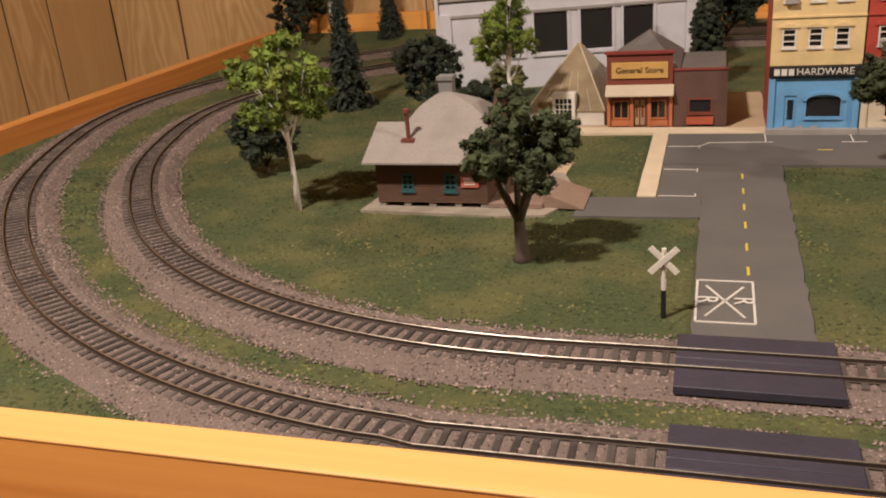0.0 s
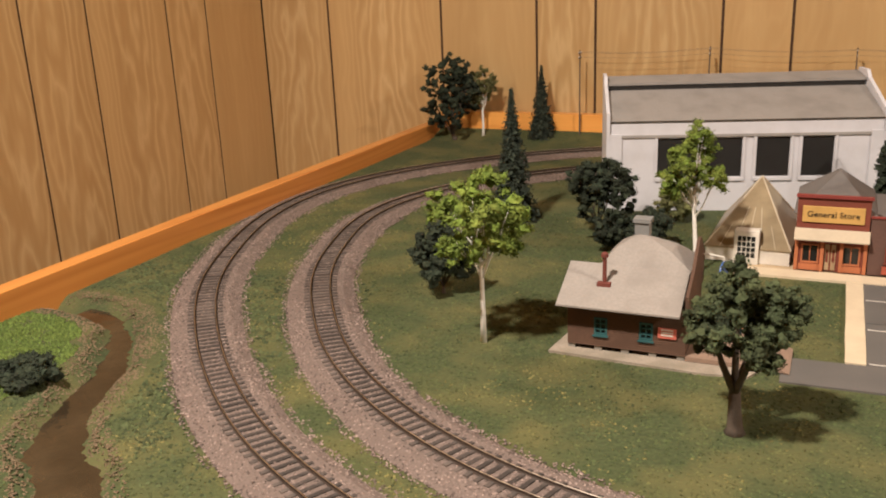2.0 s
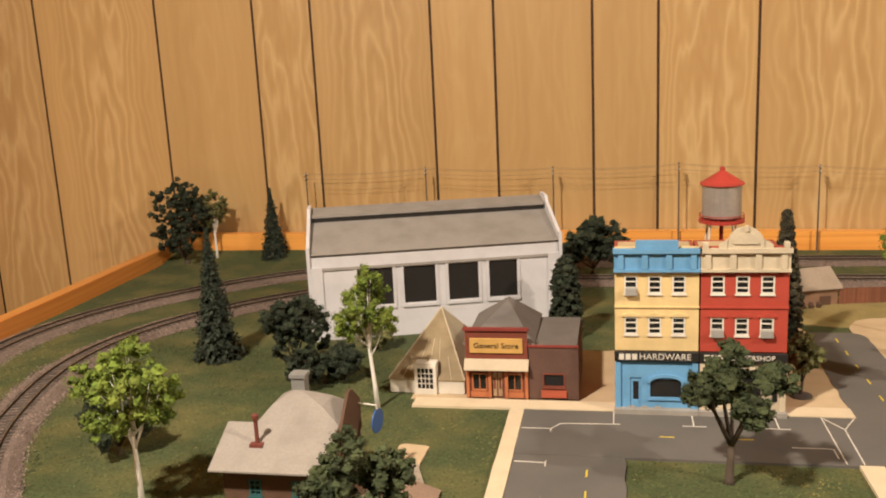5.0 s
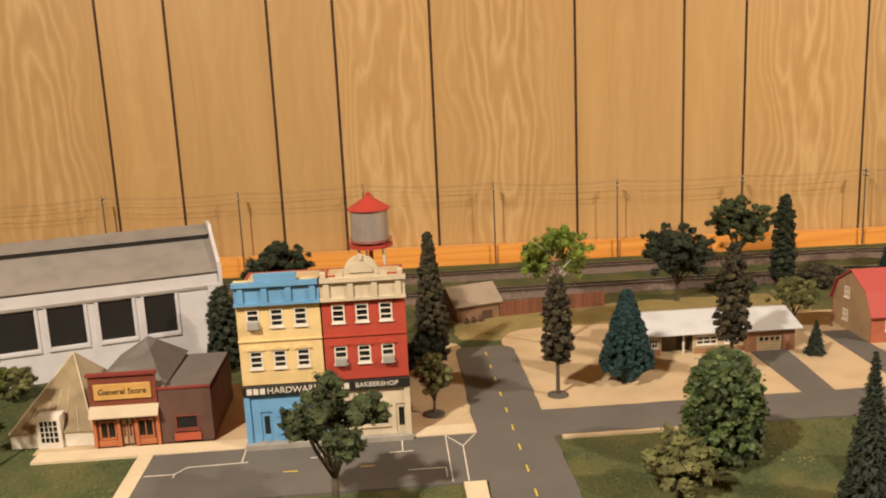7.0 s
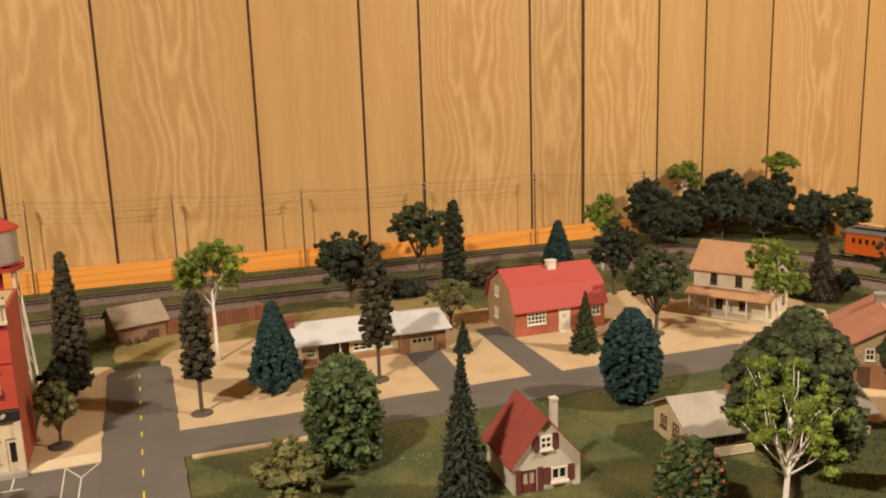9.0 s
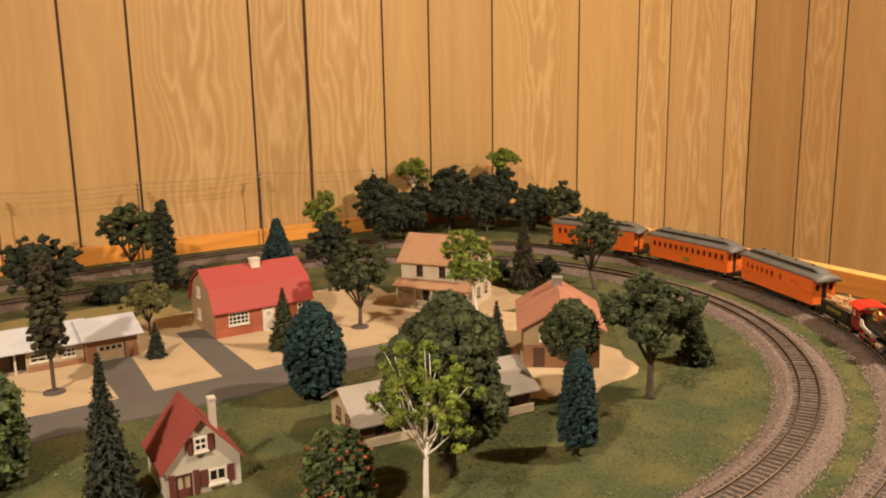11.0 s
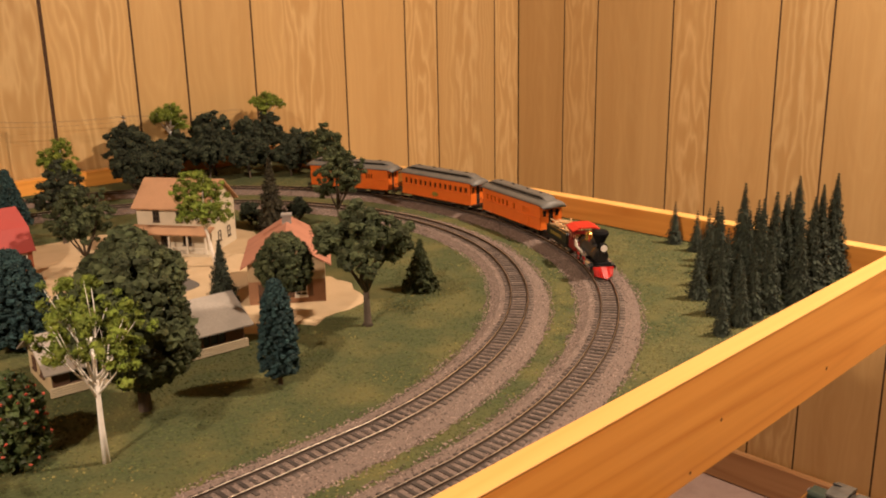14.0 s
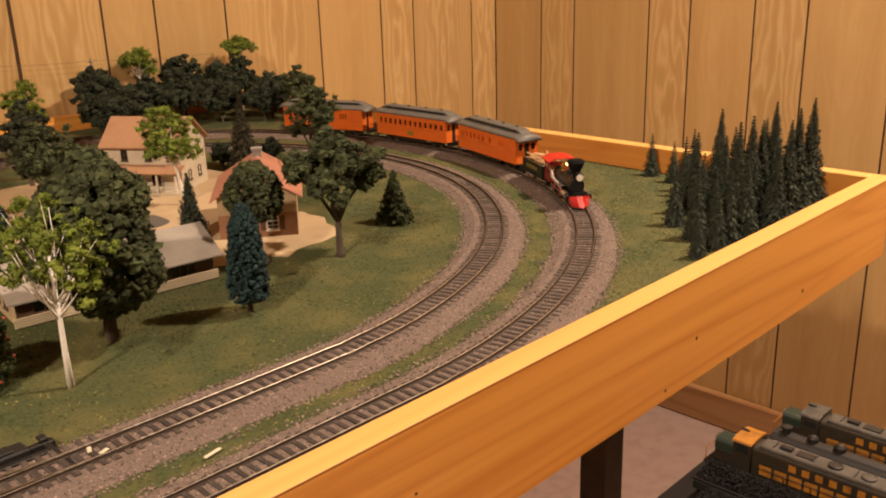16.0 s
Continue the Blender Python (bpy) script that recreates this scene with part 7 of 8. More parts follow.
def coach(s, label, kind):
    c = thing("passenger_coach", on_rail(s), label, "coach", "train coaches")
    L, W, z0, z1 = 0.146, 0.0335, 0.0095, 0.0415
    if kind == "baggage":
        xs = [-0.060, -0.0495, -0.039, -0.0285, -0.018, -0.0075, 0.010]
        slits = [0.034, 0.0385, 0.043]
    else:
        xs = [-0.064 + 0.01067 * k for k in range(13)]
        slits = []
    win = [(x - 0.0026, 0.0265, 0.0052, 0.0078) for x in xs] + [(x - 0.0012, 0.0265, 0.0024, 0.0078) for x in slits]
    for side in (-1, 1):
        at = pose(0, -W / 2, 0) if side < 0 else pose(0, W / 2, 0, 0, 0, 180)
        ww = win if side < 0 else [(-o[0] - o[2], *o[1:]) for o in win]
        wall = M().wall(L, z1 - z0, 0.0016, ww, -L / 2, z0)
        sp = part("side_panel", wall, ORANGE, c, "orange painted side", at)
        part("sill_moulding", M().box(-L / 2, L / 2, -0.0012, -0.0001, 0.0238, 0.0252, 0.0003), ORANGE, sp)
        part("letter_board", M().box(-L / 2, L / 2, -0.0007, -0.0001, 0.0362, 0.0405), ORANGE, sp)
        part("skirt_moulding", M().box(-L / 2, L / 2, -0.0008, -0.0001, z0, z0 + 0.0014), ORANGE, sp)
        for k, o in enumerate(ww[:-1] if not slits else []):
            x = o[0] + o[2] + 0.0027
            part("pilaster", M().box(x - 0.0013, x + 0.0013, -0.0009, -0.0001, 0.0254, 0.036, 0.0003), ORANGE, sp)
        for o in ww:
            if slits and o[2] > 0.003:
                part("window_frame", M().wall(o[2] + 0.0012, o[3] + 0.0012, 0.0006, [o], o[0] - 0.0006, o[1] - 0.0006, -0.0006), ORANGE, sp)
        if slits:
            sx = 1 if side < 0 else -1
            a, b = (0.0305, 0.0465) if side < 0 else (-0.0465, -0.0305)
            part("baggage_door", M().wall(b - a, 0.026, 0.0007, [(o[0], o[1], o[2], o[3]) for o in ww if a < o[0] < b], a, 0.0105, -0.0008).box(a + 0.002, b - 0.002, -0.0012, -0.0009, 0.0135, 0.0145).box(a + 0.0072, a + 0.0088, -0.0012, -0.0009, 0.0146, 0.0225), ORANGE, sp, "sliding baggage door")
        else:
            part("emblem", M().prism_y([(0.0062 * math.cos(2 * math.pi * k / 20), 0.0165 + 0.0034 * math.sin(2 * math.pi * k / 20)) for k in range(20)], -0.0012, -0.0002), GOLD, sp, "oval green and gold emblem")
    part("interior", M().box(-L / 2 + 0.002, L / 2 - 0.002, -W / 2 + 0.004, W / 2 - 0.004, z0, z1 - 0.003), INTERIOR, c, "dark interior")
    for e in (-1, 1):
        at = pose(e * L / 2, 0, 0, 0, 0, 90 if e > 0 else -90)
        en = M().wall(W - 0.0002, z1 - z0, 0.0016, [(-0.0035, z0, 0.007, 0.026), (-0.0125, 0.026, 0.006, 0.0085), (0.0065, 0.026, 0.006, 0.0085)], -W / 2 + 0.0001, z0)
        ep = part("end_panel", en, ORANGE, c, "orange end wall", at)
        part("end_door", M().box(-0.0035, 0.0035, 0.0006, 0.0012, z0, z0 + 0.026), INTERIOR, ep)
        pf = part("platform", M().box(e * (L / 2 + 0.0001), e * (L / 2 + 0.011), -0.0125, 0.0125, 0.0082, 0.0096) if e > 0 else M().box(-(L / 2 + 0.011), -(L / 2 + 0.0001), -0.0125, 0.0125, 0.0082, 0.0096), DECKBLACK, c, "black end platform")
        xe = e * (L / 2 + 0.0105)
        rl = M()
        for y in (-0.012, -0.0072, -0.0036, 0.0036, 0.0072, 0.012):
            rl.cyl((xe, y, 0.0096), (xe, y, 0.0196), 0.0003, n=5)
        rl.cyl((xe, -0.012, 0.0196), (xe, -0.0036, 0.0196), 0.0004, n=5).cyl((xe, 0.0036, 0.0196), (xe, 0.012, 0.0196), 0.0004, n=5)
        part("railing", rl, DECKBLACK, pf)
        part("steps", M().box(min(xe, xe - e * 0.008), max(xe, xe - e * 0.008), 0.0118, 0.0150, 0.0035, 0.0045).box(min(xe, xe - e * 0.008), max(xe, xe - e * 0.008), -0.0150, -0.0118, 0.0035, 0.0045).box(min(xe, xe - e * 0.008), max(xe, xe - e * 0.008), -0.0140, 0.0140, 0.0060, 0.0068), DECKBLACK, pf)
        part("coupler", M().box(min(xe, xe + e * 0.008), max(xe, xe + e * 0.008), -0.0012, 0.0012, 0.0060, 0.0078), DECKBLACK, c)
    part("underframe", M().box(-L / 2, L / 2, -0.0145, 0.0145, 0.0080, 0.0094).box(-0.03, 0.03, -0.0138, -0.0130, 0.0036, 0.0080).box(-0.03, 0.03, 0.0130, 0.0138, 0.0036, 0.0080).box(-0.014, 0.014, -0.008, 0.008, 0.0035, 0.0080, 0.001), DECKBLACK, c, "black underframe")
    rf = part("roof", coach_roof(0.164, 0.0375, 0.0425), COACHROOF, c, "grey curved roof", smooth=True)
    part("clerestory_wall", M().box(-0.062, 0.062, -0.0070, 0.0070, 0.0465, 0.0502), DECKBLACK, rf, "dark clerestory strip")
    part("clerestory_roof", clerestory(0.150, 0.0506), COACHROOF, rf, "raised grey roof deck")
    for x in (-0.05, -0.018, 0.018, 0.05):
        part("roof_vent", M().box(x - 0.0022, x + 0.0022, -0.0008, 0.0008, 0.0525, 0.0542, 0.0003), DECKBLACK, rf)
    for x in (-0.048, 0.048):
        truck(c, x)
    return c


S0 = 3.585
coach(S0 + 0.180, "orange combine coach with grey clerestory roof and baggage door", "baggage")
coach(S0, "orange passenger coach with grey clerestory roof and oval emblem", "passenger")
coach(S0 - 0.180, "orange combine coach with grey clerestory roof at the train's end", "baggage")

tn = thing("tender", on_rail(S0 + 0.180 + 0.128), "dark green tender piled with split cordwood", "tender")
L, W = 0.060, 0.029
part("frame", M().box(-L / 2 - 0.002, L / 2 + 0.002, -W / 2 - 0.001, W / 2 + 0.001, 0.0085, 0.0105), ENGBLACK, tn)
part("tank", M().box(-L / 2, L / 2, -W / 2, -W / 2 + 0.006, 0.0106, 0.0245, 0.0008).box(-L / 2, L / 2, W / 2 - 0.006, W / 2, 0.0106, 0.0245, 0.0008).box(-L / 2, -L / 2 + 0.010, -W / 2 + 0.0061, W / 2 - 0.0061, 0.0106, 0.0245, 0.0008).box(-L / 2 + 0.0101, L / 2, -W / 2 + 0.0061, W / 2 - 0.0061, 0.0106, 0.0140), TENDGREEN, tn, "dark green tank")
part("rim", M().box(-L / 2 - 0.0005, L / 2 + 0.0005, -W / 2 - 0.0006, -W / 2 - 0.0001, 0.0243, 0.0250).box(-L / 2 - 0.0005, L / 2 + 0.0005, W / 2 + 0.0001, W / 2 + 0.0006, 0.0243, 0.0250), BRASS, tn, "thin brass rim")
for side in (-1, 1):
    for k in range(5):
        part("lettering_bar", M().box(-0.016 + 0.0068 * k, -0.0115 + 0.0068 * k, side * (W / 2 + 0.0003) - 0.0002, side * (W / 2 + 0.0003) + 0.0002, 0.0155, 0.0195), GOLD, tn)
r2 = np.random.default_rng(5)
for k in range(110):
    x, y, z = r2.uniform(-L / 2 + 0.006, L / 2 - 0.007), r2.uniform(-0.0115, 0.0115), 0.0150 + 0.0016 * (k // 10)
    a = r2.normal(0, 0.35)
    ln, r = 0.0055, r2.uniform(0.0007, 0.0011)
    part("log", M().cyl((x - ln * math.cos(a), y - ln * math.sin(a), z), (x + ln * math.cos(a), y + ln * math.sin(a), z + r2.normal(0, 0.0004)), r, n=5), CORD, tn)
for x in (-0.017, 0.017):
    truck(tn, x, SILVER)

lo = thing("steam_locomotive", on_rail(S0 + 0.180 + 0.128 + 0.082), "old red and black steam locomotive with flared chimney and brass fittings", "locomotive")
part("frame", M().box(-0.040, 0.046, -0.0075, 0.0075, 0.0085, 0.0115), ENGBLACK, lo)
part("boiler", M().cyl((-0.022, 0, 0.0205), (0.040, 0, 0.0205), 0.0082, n=24), ENGBLACK, lo, "black boiler", smooth=False)
for x in (-0.012, 0.029):
    part("boiler_band", M().cyl((x - 0.0004, 0, 0.0205), (x + 0.0004, 0, 0.0205), 0.0085, n=24), BRASS, lo)
part("smokebox_door", M().cyl((0.040, 0, 0.0205), (0.0412, 0, 0.0205), 0.0070, n=24).cyl((0.0412, 0, 0.0205), (0.0418, 0, 0.0205), 0.0045, n=20), ENGBLACK, lo, "black smokebox front")
cab = M().wall(0.024, 0.024, 0.0010, [(-0.040, 0.0225, 0.0085, 0.009), (-0.028, 0.0225, 0.0085, 0.009)], -0.043, 0.0115, -0.0145).wall(0.024, 0.024, 0.0010, [(-0.040, 0.0225, 0.0085, 0.009), (-0.028, 0.0225, 0.0085, 0.009)], -0.043, 0.0115, 0.0135).box(-0.020, -0.019, -0.0134, 0.0134, 0.0115, 0.0220).box(-0.020, -0.019, -0.0134, 0.0134, 0.0315, 0.0355)
part("cab", cab, CABRED, lo, "dark red cab")
cr = M()
arc = [(-0.0172, 0.0352), (-0.0090, 0.0388), (0.0090, 0.0388), (0.0172, 0.0352)]
cr.prism_x(arc + [(y, z + 0.0012) for y, z in reversed(arc)], -0.047, -0.015)
part("cab_roof", cr, ENGRED, lo, "bright red cab roof with sloping sides")
part("chimney", M().lathe([(0.0034, 0.027), (0.0032, 0.0325), (0.0044, 0.0345), (0.0092, 0.0440), (0.0096, 0.0462), (0.0074, 0.0488), (0.0050, 0.0490)], 0.034, 0, 18), CHIMBLACK, lo, "flared sooty black chimney")
part("steam_dome", M().lathe([(0.0050, 0.027), (0.0045, 0.0285), (0.0045, 0.0335), (0.0052, 0.034), (0.0030, 0.0365), (0.001, 0.0378)], -0.008, 0, 16), BRASS, lo, "brass dome")
part("sand_dome", M().lathe([(0.0044, 0.027), (0.0038, 0.0285), (0.0038, 0.0325), (0.0046, 0.033), (0.0026, 0.0350), (0.0008, 0.036)], 0.015, 0, 16), ENGBLACK, lo, "black sand dome")
bl = part("bell", M().lathe([(0.0030, 0.0305), (0.0022, 0.032), (0.0014, 0.0345), (0.0004, 0.0352)], 0.0035, 0, 12), BRASS, lo, "brass bell")
part("bell_yoke", M().box(0.0030, 0.0040, -0.0036, -0.0031, 0.028, 0.0358).box(0.0030, 0.0040, 0.0031, 0.0036, 0.028, 0.0358).box(0.0030, 0.0040, -0.0036, 0.0036, 0.0358, 0.0364), ENGRED, bl)
hl = part("headlamp", M().box(0.0425, 0.0490, -0.0035, 0.0035, 0.0280, 0.0365, 0.0006), CHIMBLACK, lo, "black headlamp box")
part("lens", M().cyl((0.0490, 0, 0.0320), (0.0499, 0, 0.0320), 0.0037, n=20), WHITETRIM, hl, "round white lens")
part("lamp_bracket", M().box(0.0405, 0.0485, -0.0012, 0.0012, 0.0255, 0.0279), ENGBLACK, hl)
for side in (-1, 1):
    y = side * 0.0112
    part("cylinder", M().cyl((0.026, y, 0.0105), (0.040, y, 0.0105), 0.0038, n=16), SILVER, lo, "bright cylinder")
    part("rod", M().box(-0.022, 0.026, side * 0.0122 - 0.0004, side * 0.0122 + 0.0004, 0.0085, 0.0097), SILVER, lo, "bright side rod")
    part("running_board", M().box(-0.0185, 0.024, side * 0.0117 - 0.0025, side * 0.0117 + 0.0025, 0.0175, 0.0182), SILVER, lo)
    part("splash_board", M().prism_y([(-0.0187, 0.0183), (0.012, 0.0183), (0.012, 0.0196), (-0.006, 0.0204), (-0.0125, 0.0262), (-0.0187, 0.0262)], side * 0.0136 - 0.0004, side * 0.0136 + 0.0004), WHITETRIM, lo, "white sloping side board")
    br = M()
    for x in (-0.012, 0.0, 0.012):
        br.cyl((x, side * 0.0136, 0.0174), (x + 0.005, side * 0.0100, 0.0116), 0.0005, n=5)
    part("bracket", br, SILVER, lo)
    for x in (-0.022, 0.002):
        w = M()
        cy = (x, side * 0.0079, 0.0088)
        n = 20
        rings = []
        for rr, yy in ((0.0090, 0.0075), (0.0090, 0.0092), (0.0078, 0.0092), (0.0078, 0.0075)):
            rings.append([(x + rr * math.cos(2 * math.pi * k / n), side * yy, 0.0088 + rr * math.sin(2 * math.pi * k / n)) for k in range(n)])
        w.loft(rings + [rings[0]])
        dw = part("driving_wheel", w, ENGBLACK, lo)
        sp = M()
        for k in range(10):
            a = 2 * math.pi * k / 10
            sp.cyl((x, side * 0.0084, 0.0088), (x + 0.0079 * math.cos(a), side * 0.0084, 0.0088 + 0.0079 * math.sin(a)), 0.0005, n=4)
        part("spokes", sp.cyl((x, side * 0.0076, 0.0088), (x, side * 0.0095, 0.0088), 0.0016, n=10), ENGRED, dw, "red spokes")
for x in (0.026, 0.040):
    wheelset(lo, x, 0.0046, "pilot_wheel")
part("buffer_beam", M().box(0.0455, 0.0485, -0.0118, 0.0118, 0.0085, 0.0125, 0.0005).cyl((0.0470, -0.0138, 0.0105), (0.0470, 0.0138, 0.0105), 0.0019, n=10), CHIMBLACK, lo, "black buffer beam")
part("pilot_deck", M().box(0.0300, 0.0454, -0.0098, 0.0098, 0.0116, 0.0140, 0.0005), CHIMBLACK, lo)
cc = M()
for k in range(11):
    u = -1 + 2 * k / 10
    cc.cyl((0.0487, u * 0.0110, 0.0110), (0.0487 + 0.0140 * (1 - abs(u) * 0.80), u * 0.0092, 0.0012), 0.0009, n=5)
part("cowcatcher", cc.box(0.0487, 0.0500, -0.0110, 0.0110, 0.0085, 0.0112), ENGRED, lo, "red slatted cowcatcher")

# ---- poles, wires, sign, shelf locomotives ----
POLEWOOD = paint("grey_brown_pole", (0.13, 0.10, 0.075), 0.9)
WIRE = paint("dull_wire", (0.16, 0.12, 0.09), 0.6)
PX = (-0.322, -0.116, 0.092, 0.287, 0.494, 0.694, 0.900, 1.106, 1.326, 1.610)
PH = (0.149, 0.154, 0.150, 0.152, 0.144, 0.138, 0.135, 0.135, 0.123, 0.115)
for x, h in zip(PX, PH):
    p = thing("telephone_pole", pose(x, 1.4655, 0), "thin brown telephone pole along the back board", "pole", "telephone poles")
    part("post", M().cyl((0, 0, -0.002), (0, 0, h), 0.0015, 0.0010, 8), POLEWOOD, p)
    for z in (h - 0.006, h - 0.013):
        a = part("crossarm", M().box(-0.0007, 0.0007, -0.0085, 0.0085, z, z + 0.0016), POLEWOOD, p)
        for y in (-0.0075, -0.0035, 0.0035, 0.0075):
            part("insulator", M().cyl((0, y, z + 0.0016), (0, y, z + 0.0034), 0.0006, n=6), WHITETRIM, a)
for y, dz in ((-0.0075, -0.004), (0.0075, -0.004), (-0.0075, -0.011)):
    line = []
    for k in range(len(PX) - 1):
        a, b = PX[k], PX[k + 1]
        ha, hb = PH[k] + dz + 0.0008, PH[k + 1] + dz + 0.0008
        line += [(a + (b - a) * u / 6, 1.4655 + y, ha + (hb - ha) * u / 6 - 0.004 * (1 - (u / 3 - 1) ** 2)) for u in range(6)]
    m = M().tube(line, [0.00022] * len(line), 4)
    tagged(part("telephone_wire", m, WIRE, None), "thin wire strung along the telephone poles", "wire", "telephone wires")

xs = thing("crossing_sign", pose(0.121, 0.452, 0), "white railroad crossbuck sign on a black and white post", "sign")
part("post", M().cyl((0, 0, 0.0165), (0, 0, 0.040), 0.0013, n=8), WHITETRIM, xs, "white post top")
part("post_foot", M().cyl((0, 0, -0.001), (0, 0, 0.0165), 0.0014, n=8), BLACK, xs, "black post foot")
for a in (45, -45):
    part("blade", M().box(-0.0100, 0.0100, -0.0004 if a > 0 else -0.0009, 0.0 if a > 0 else -0.0005, -0.0017, 0.0017, 0.0002), WHITETRIM, xs, "white crossbuck blade", pose(0, -0.0015, 0.034, 0, a, 0))

SHELFTOP = paint("dark_shelf_top", (0.016, 0.013, 0.012), 0.95, spec=0.2)
sf = thing("lower_shelf", pose(1.33, 0.06, Z_FLOOR), "dark low shelf table in front of the layout", "shelf")
part("top", M().box(-0.19, 0.056, -0.36, 0.215, 0.610, 0.628, 0.002), SHELFTOP, sf)
for x in (-0.165, 0.031):
    for y in (-0.33, 0.16):
        part("leg", M().box(x - 0.015, x + 0.015, y - 0.015, y + 0.015, 0, 0.610), LEG, sf)
LOCYEL = material("yellow_locomotive_paint", (0.40, 0.165, 0.018), 0.5, 0, 0.3, 260, 0.1, (0.16, 0.075, 0.015), 70)
LOCGRN = material("dark_green_locomotive_paint", (0.022, 0.036, 0.025), 0.45, 0, 0.1, 300, 0.05)
LOCGREY = material("grey_locomotive_roof", (0.080, 0.075, 0.064), 0.55, 0, 0.35, 300, 0.2, (0.040, 0.036, 0.030), 90)
# Brownish black that paints the shadow on the diesels' yellow sides.
LOCSHADE = material("painted_shade_locomotive_side", (0.030, 0.022, 0.013), 0.6, 0, 0.4, 260, 0.1, (0.012, 0.010, 0.008), 70)
COAL = material("black_coal_lumps", (0.007, 0.006, 0.006), 0.85, 0, 0.3, 600, 0, spec=0.2, island=0.3)


def hood_shape(w, z0, z1, y0, y1, r=0.004):
    """A long hood with rounded shoulders, drawn out along y."""
    arc = [(w / 2 - r + r * math.cos(math.pi / 2 * k / 4), z1 - r + r * math.sin(math.pi / 2 * k / 4)) for k in range(5)]
    poly = [(-w / 2, z0), (w / 2, z0), *arc, *[(-x, z) for x, z in reversed(arc)]]
    return M().prism_y(poly, y0, y1)


def diesel(x, y, z, body, roof, nose, cab_top, label, L=0.215, turn=0.0):
    """A hood diesel, nose towards +y."""
    d = thing("diesel_locomotive", pose(x, y, z, 0, 0, turn), label, "locomotive", "shelf locomotives")
    part("walkway", M().box(-0.0165, 0.0165, -L, 0, 0.014, 0.0165, 0.0005), BLACK, d)
    for k in (0.045, L - 0.045):
        t = part("truck", M().box(-0.0135, -0.012, -k - 0.022, -k + 0.022, 0.003, 0.011, 0.0006).box(0.012, 0.0135, -k - 0.022, -k + 0.022, 0.003, 0.011, 0.0006).box(-0.010, 0.010, -k - 0.004, -k + 0.004, 0.006, 0.014), BLACK, d)
        for o in (-0.014, 0.014):
            for s in (-1, 1):
                part("wheel", M().cyl((s * 0.008, -k + o, 0.0056), (s * 0.0095, -k + o, 0.0056), 0.0056, n=14), WHEEL, t)
    part("fuel_tank", M().box(-0.014, 0.014, -L / 2 - 0.025, -L / 2 + 0.025, 0.003, 0.0139, 0.001), BLACK, d)
    ns = part("nose", hood_shape(0.019, 0.0270, 0.0370, -0.0245, -0.006), nose, d, "dark green short nose")
    part("nose_base", M().box(-0.0095, 0.0095, -0.0245, -0.0065, 0.0166, 0.0269, 0.0006), LOCSHADE, ns)
    part("headlight", M().cyl((-0.002, -0.004, 0.0340), (-0.002, -0.0030, 0.0340), 0.0014, n=10).cyl((0.002, -0.004, 0.0340), (0.002, -0.0030, 0.0340), 0.0014, n=10), SILVER, ns)
    cb = part("cab", M().box(-0.0140, 0.0140, -0.0405, -0.0246, 0.0166, 0.0430, 0.001), LOCSHADE, d)
    part("cab_roof", M().prism_y([(-0.0146, 0.0428), (0.0146, 0.0428), (0.0138, 0.0442), (0.0060, 0.0458), (-0.0060, 0.0458), (-0.0138, 0.0442)], -0.0412, -0.0238), cab_top, cb, "curved cab roof")
    part("horn", M().cyl((0.003, -0.031, 0.0470), (0.003, -0.024, 0.0470), 0.0006, 0.0013, 8).box(0.0026, 0.0034, -0.0300, -0.0290, 0.0456, 0.0470), BLACK, cb)
    for s in (-1, 1):
        part("windshield", M().box(s * 0.0068 - 0.0038, s * 0.0068 + 0.0038, -0.0249, -0.0241, 0.0365, 0.0425), DARKGLASS, cb)
        part("side_window", M().box(s * 0.0141 - 0.0003, s * 0.0141 + 0.0003, -0.038, -0.028, 0.0340, 0.0410), DARKGLASS, cb)
    # Hood body is coloured as shaded; the yellow shows only on doors and bars.
    hd = part("hood", hood_shape(0.0205, 0.0166, 0.0415, -L + 0.006, -0.0406), LOCSHADE, d, "dark hood with its shade painted in")
    hr = part("hood_roof", hood_shape(0.0170, 0.0400, 0.0436, -L + 0.0070, -0.0455, 0.002), roof, d, "weathered grey roof")
    for k in range(4):
        part("fan", M().lathe([(0.0058, 0.0434), (0.0058, 0.0452), (0.0050, 0.0456), (0.0046, 0.0452), (0.0010, 0.0452)], 0, -0.105 - 0.026 * k, 18), LOCGREY if k % 2 else BLACK, hr, "round roof fan")
    part("exhaust", M().box(-0.0028, 0.0028, -0.070, -0.060, 0.0434, 0.0462, 0.0006).box(-0.0045, 0.0045, -0.088, -0.074, 0.0434, 0.0448, 0.0004), BLACK, hr)
    for k in range(5):
        part("lift_ring", M().box(-0.0055, 0.0055, -0.056 - 0.033 * k, -0.0552 - 0.033 * k, 0.0434, 0.0444), BLACK, hr)
    for s in (-1, 1):
        for k in range(11):
            part("hood_door", M().box(s * 0.01035 - 0.0002, s * 0.01035 + 0.0002, -0.058 - 0.0128 * k, -0.0475 - 0.0128 * k, 0.0180, 0.0270), body, hd)
        for k in range(8):
            part("lettering_bar", M().box(s * 0.01042 - 0.0002, s * 0.01042 + 0.0002, -0.078 - 0.011 * k, -0.072 - 0.011 * k, 0.0305, 0.0365), body, hd, "yellow unreadable lettering")
        h = M().cyl((s * 0.0160, -0.047, 0.027), (s * 0.0160, -L + 0.008, 0.027), 0.00035, n=5)
        for k in range(8):
            h.cyl((s * 0.0160, -0.048 - k * 0.0225, 0.0165), (s * 0.0160, -0.048 - k * 0.0225, 0.027), 0.00035, n=5)
        part("handrail", h, BLACK, d)
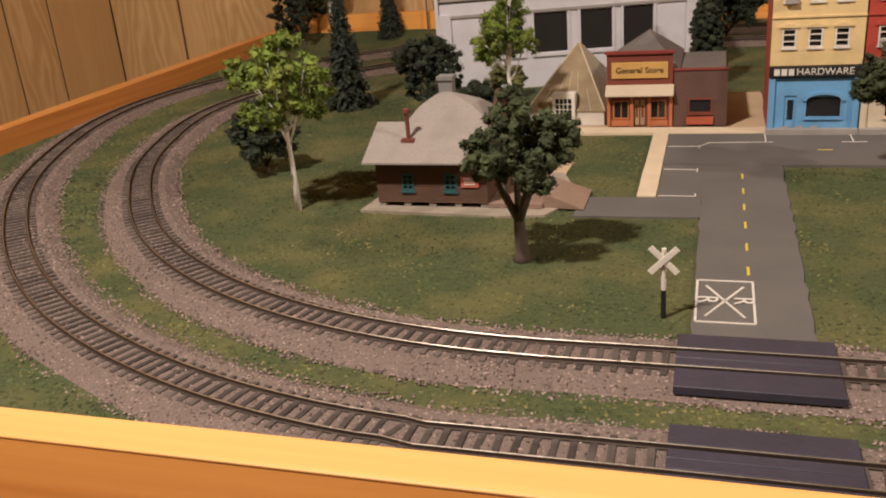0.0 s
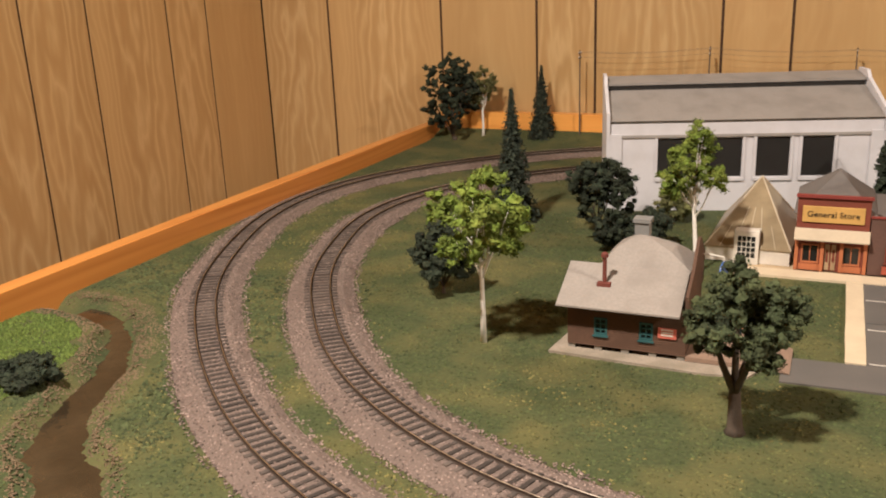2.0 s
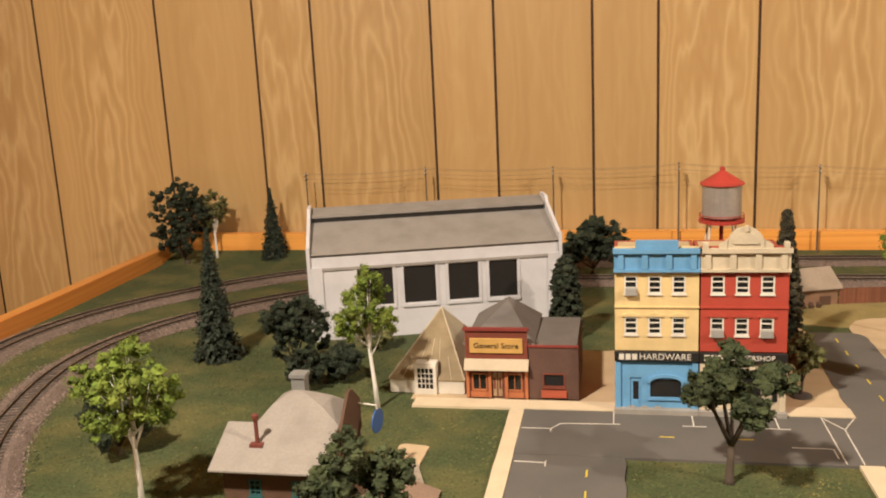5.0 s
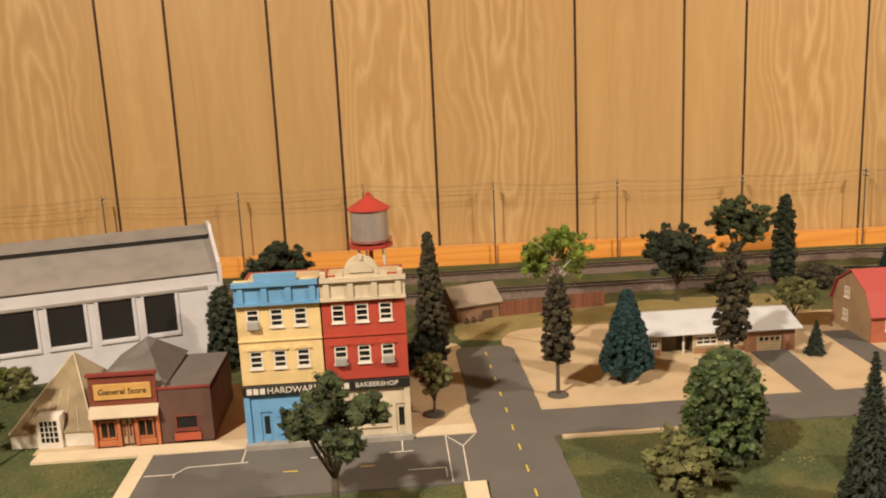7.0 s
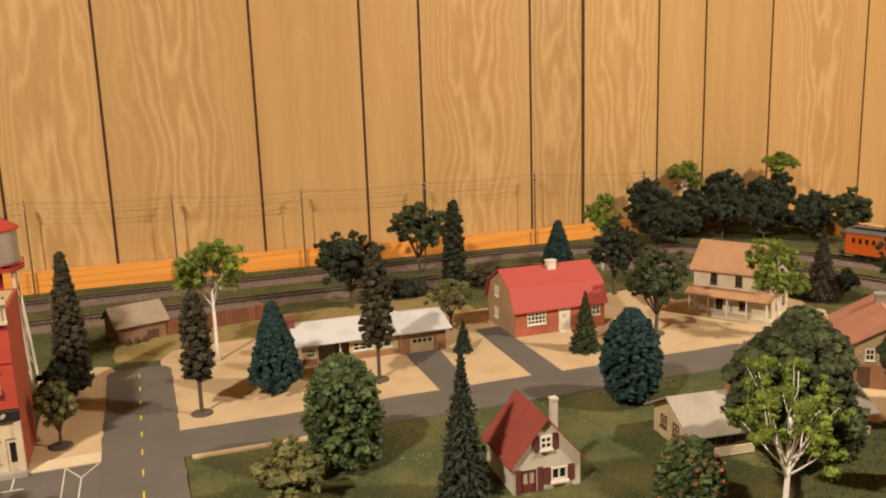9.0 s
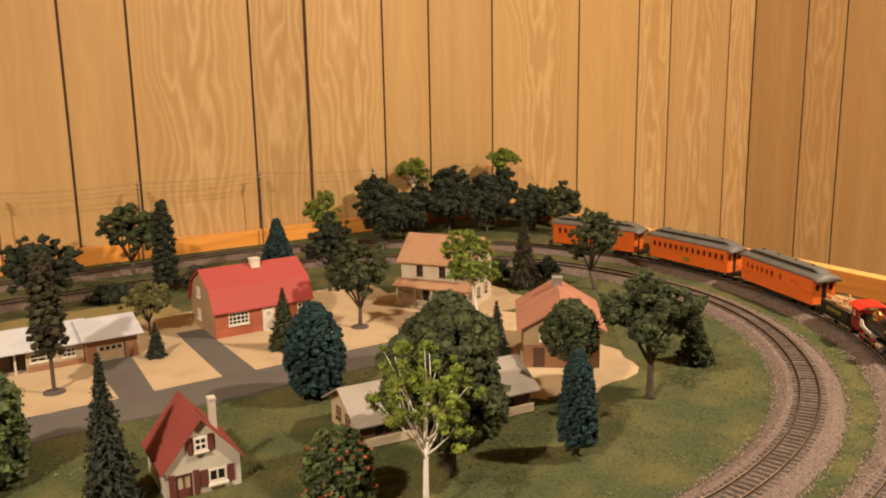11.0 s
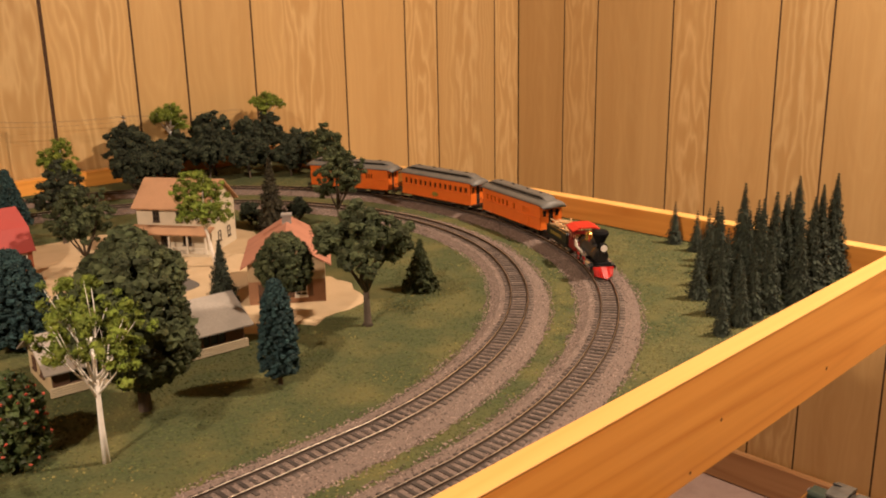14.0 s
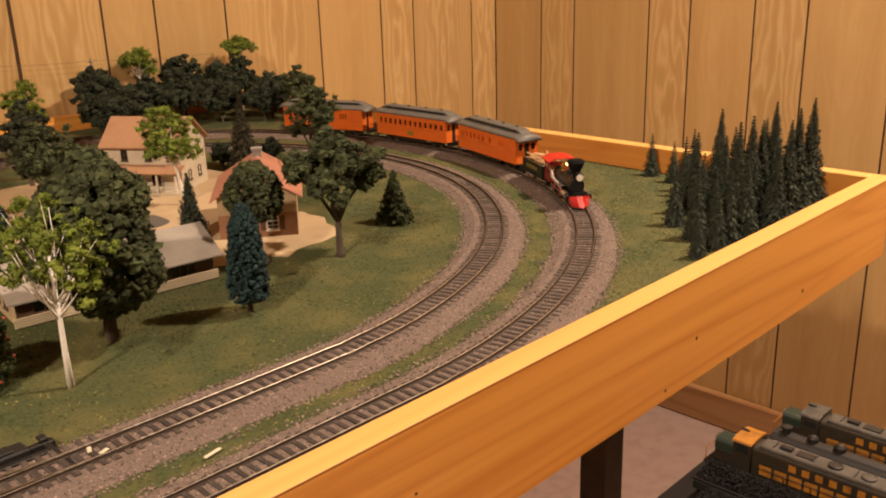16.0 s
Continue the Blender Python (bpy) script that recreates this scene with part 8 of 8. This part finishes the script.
    part("end_rail", M().cyl((-0.0150, -0.0012, 0.0165), (-0.0150, -0.0012, 0.0280), 0.0004, n=5).cyl((0.0150, -0.0012, 0.0165), (0.0150, -0.0012, 0.0280), 0.0004, n=5).cyl((-0.0150, -0.0012, 0.0280), (0.0150, -0.0012, 0.0280), 0.0004, n=5), LOCYEL, d, "yellow end railing")
    return d


def shelf_steam(x, y, z, label, L=0.150):
    """A black steam engine, front towards +y."""
    d = thing("black_steam_engine", pose(x, y, z), label, "locomotive", "shelf locomotives")
    part("frame", M().box(-0.0125, 0.0125, -L, -0.004, 0.0095, 0.0125, 0.0004), BLACK, d)
    bo = part("boiler", M().cyl((0, -L + 0.035, 0.0265), (0, -0.012, 0.0265), 0.0105, n=24), ENGBLACK, d, "glossy black boiler")
    part("smokebox_front", M().cyl((0, -0.012, 0.0265), (0, -0.0095, 0.0265), 0.0088, 0.0060, 20), ENGBLACK, bo)
    part("chimney", M().lathe([(0.0040, 0.0360), (0.0036, 0.0400), (0.0044, 0.0425), (0.0030, 0.0426)], 0, -0.022, 14), ENGBLACK, bo)
    for k, r in ((0.045, 0.0050), (0.068, 0.0055)):
        part("dome", M().lathe([(r, 0.0350), (r * 0.9, 0.0400), (r * 0.5, 0.0420), (0.0005, 0.0424)], 0, -k, 14), ENGBLACK, bo)
    for s in (-1, 1):
        part("handrail", M().cyl((s * 0.0108, -0.015, 0.0310), (s * 0.0108, -L + 0.037, 0.0310), 0.0004, n=5), SILVER, bo, "bright handrail")
        part("running_board", M().box(s * 0.0130 - 0.0035, s * 0.0130 + 0.0035, -L + 0.030, -0.010, 0.0180, 0.0188), BLACK, d)
        for k in (0.040, 0.062, 0.084):
            part("driving_wheel", M().cyl((s * 0.0080, -k, 0.0090), (s * 0.0095, -k, 0.0090), 0.0090, n=18), BLACK, d)
        part("cylinder", M().cyl((s * 0.0135, -0.028, 0.0110), (s * 0.0135, -0.013, 0.0110), 0.0046, n=14), ENGBLACK, d)
    cb = part("cab", M().box(-0.0150, 0.0150, -L + 0.008, -L + 0.0349, 0.0126, 0.0420, 0.0008), BLACK, d)
    part("cab_roof", M().prism_y([(-0.0165, 0.0418), (0.0165, 0.0418), (0.0120, 0.0450), (-0.0120, 0.0450)], -L + 0.004, -L + 0.0365), BLACK, cb)
    part("pilot", M().prism_x([(-0.0040, 0.0030), (0.0040, 0.0030), (-0.0040, 0.0110)], -0.0120, 0.0120), BLACK, d)
    return d


def coal_car(x, y, z, label, L=0.120):
    """A black tender heaped with coal."""
    d = thing("coal_tender", pose(x, y, z), label, "tender", "shelf locomotives")
    part("tank", M().box(-0.0165, 0.0165, -L, 0, 0.0110, 0.0200, 0.0012), ENGBLACK, d)
    part("rim", M().box(-0.0170, -0.0160, -L, 0, 0.0201, 0.0225).box(0.0160, 0.0170, -L, 0, 0.0201, 0.0225), ENGBLACK, d)
    pts = [(u, v, 0.0205 + 0.0110 * (1 - (u / 0.016) ** 2) * float(rng.uniform(0.6, 1.0))) for u, v in zip(rng.uniform(-0.0145, 0.0145, 1500), rng.uniform(-L + 0.004, -0.003, 1500))]
    tagged(part("coal", pebbles(pts, 0.0015), COAL, d, "heaped black coal"), kind="stuff")
    for k in (0.028, L - 0.028):
        truck_frame = part("truck", M().box(-0.0135, -0.0120, -k - 0.018, -k + 0.018, 0.003, 0.010, 0.0006).box(0.0120, 0.0135, -k - 0.018, -k + 0.018, 0.003, 0.010, 0.0006).box(-0.0100, 0.0100, -k - 0.004, -k + 0.004, 0.005, 0.0110), BLACK, d)
        for o in (-0.011, 0.011):
            for s in (-1, 1):
                part("wheel", M().cyl((s * 0.0080, -k + o, 0.0048), (s * 0.0095, -k + o, 0.0048), 0.0048, n=14), WHEEL, truck_frame)
    return d


ZS = Z_FLOOR + 0.628
diesel(1.296, 0.262, ZS + 0.0005, LOCYEL, LOCGREY, LOCGRN, LOCYEL, "yellow hood diesel with dark green nose on the shelf")
shelf_steam(1.335, 0.236, ZS + 0.0005, "glossy black steam engine between the yellow diesels")
diesel(1.376, 0.238, ZS + 0.0005, LOCYEL, LOCGREY, LOCGRN, LOCGREY, "yellow hood diesel with weathered grey roof on the shelf")
coal_car(1.256, 0.250, ZS + 0.0005, "black tender heaped with coal on the shelf")
coal_car(1.216, 0.232, ZS + 0.0005, "black coal tender at the shelf edge")
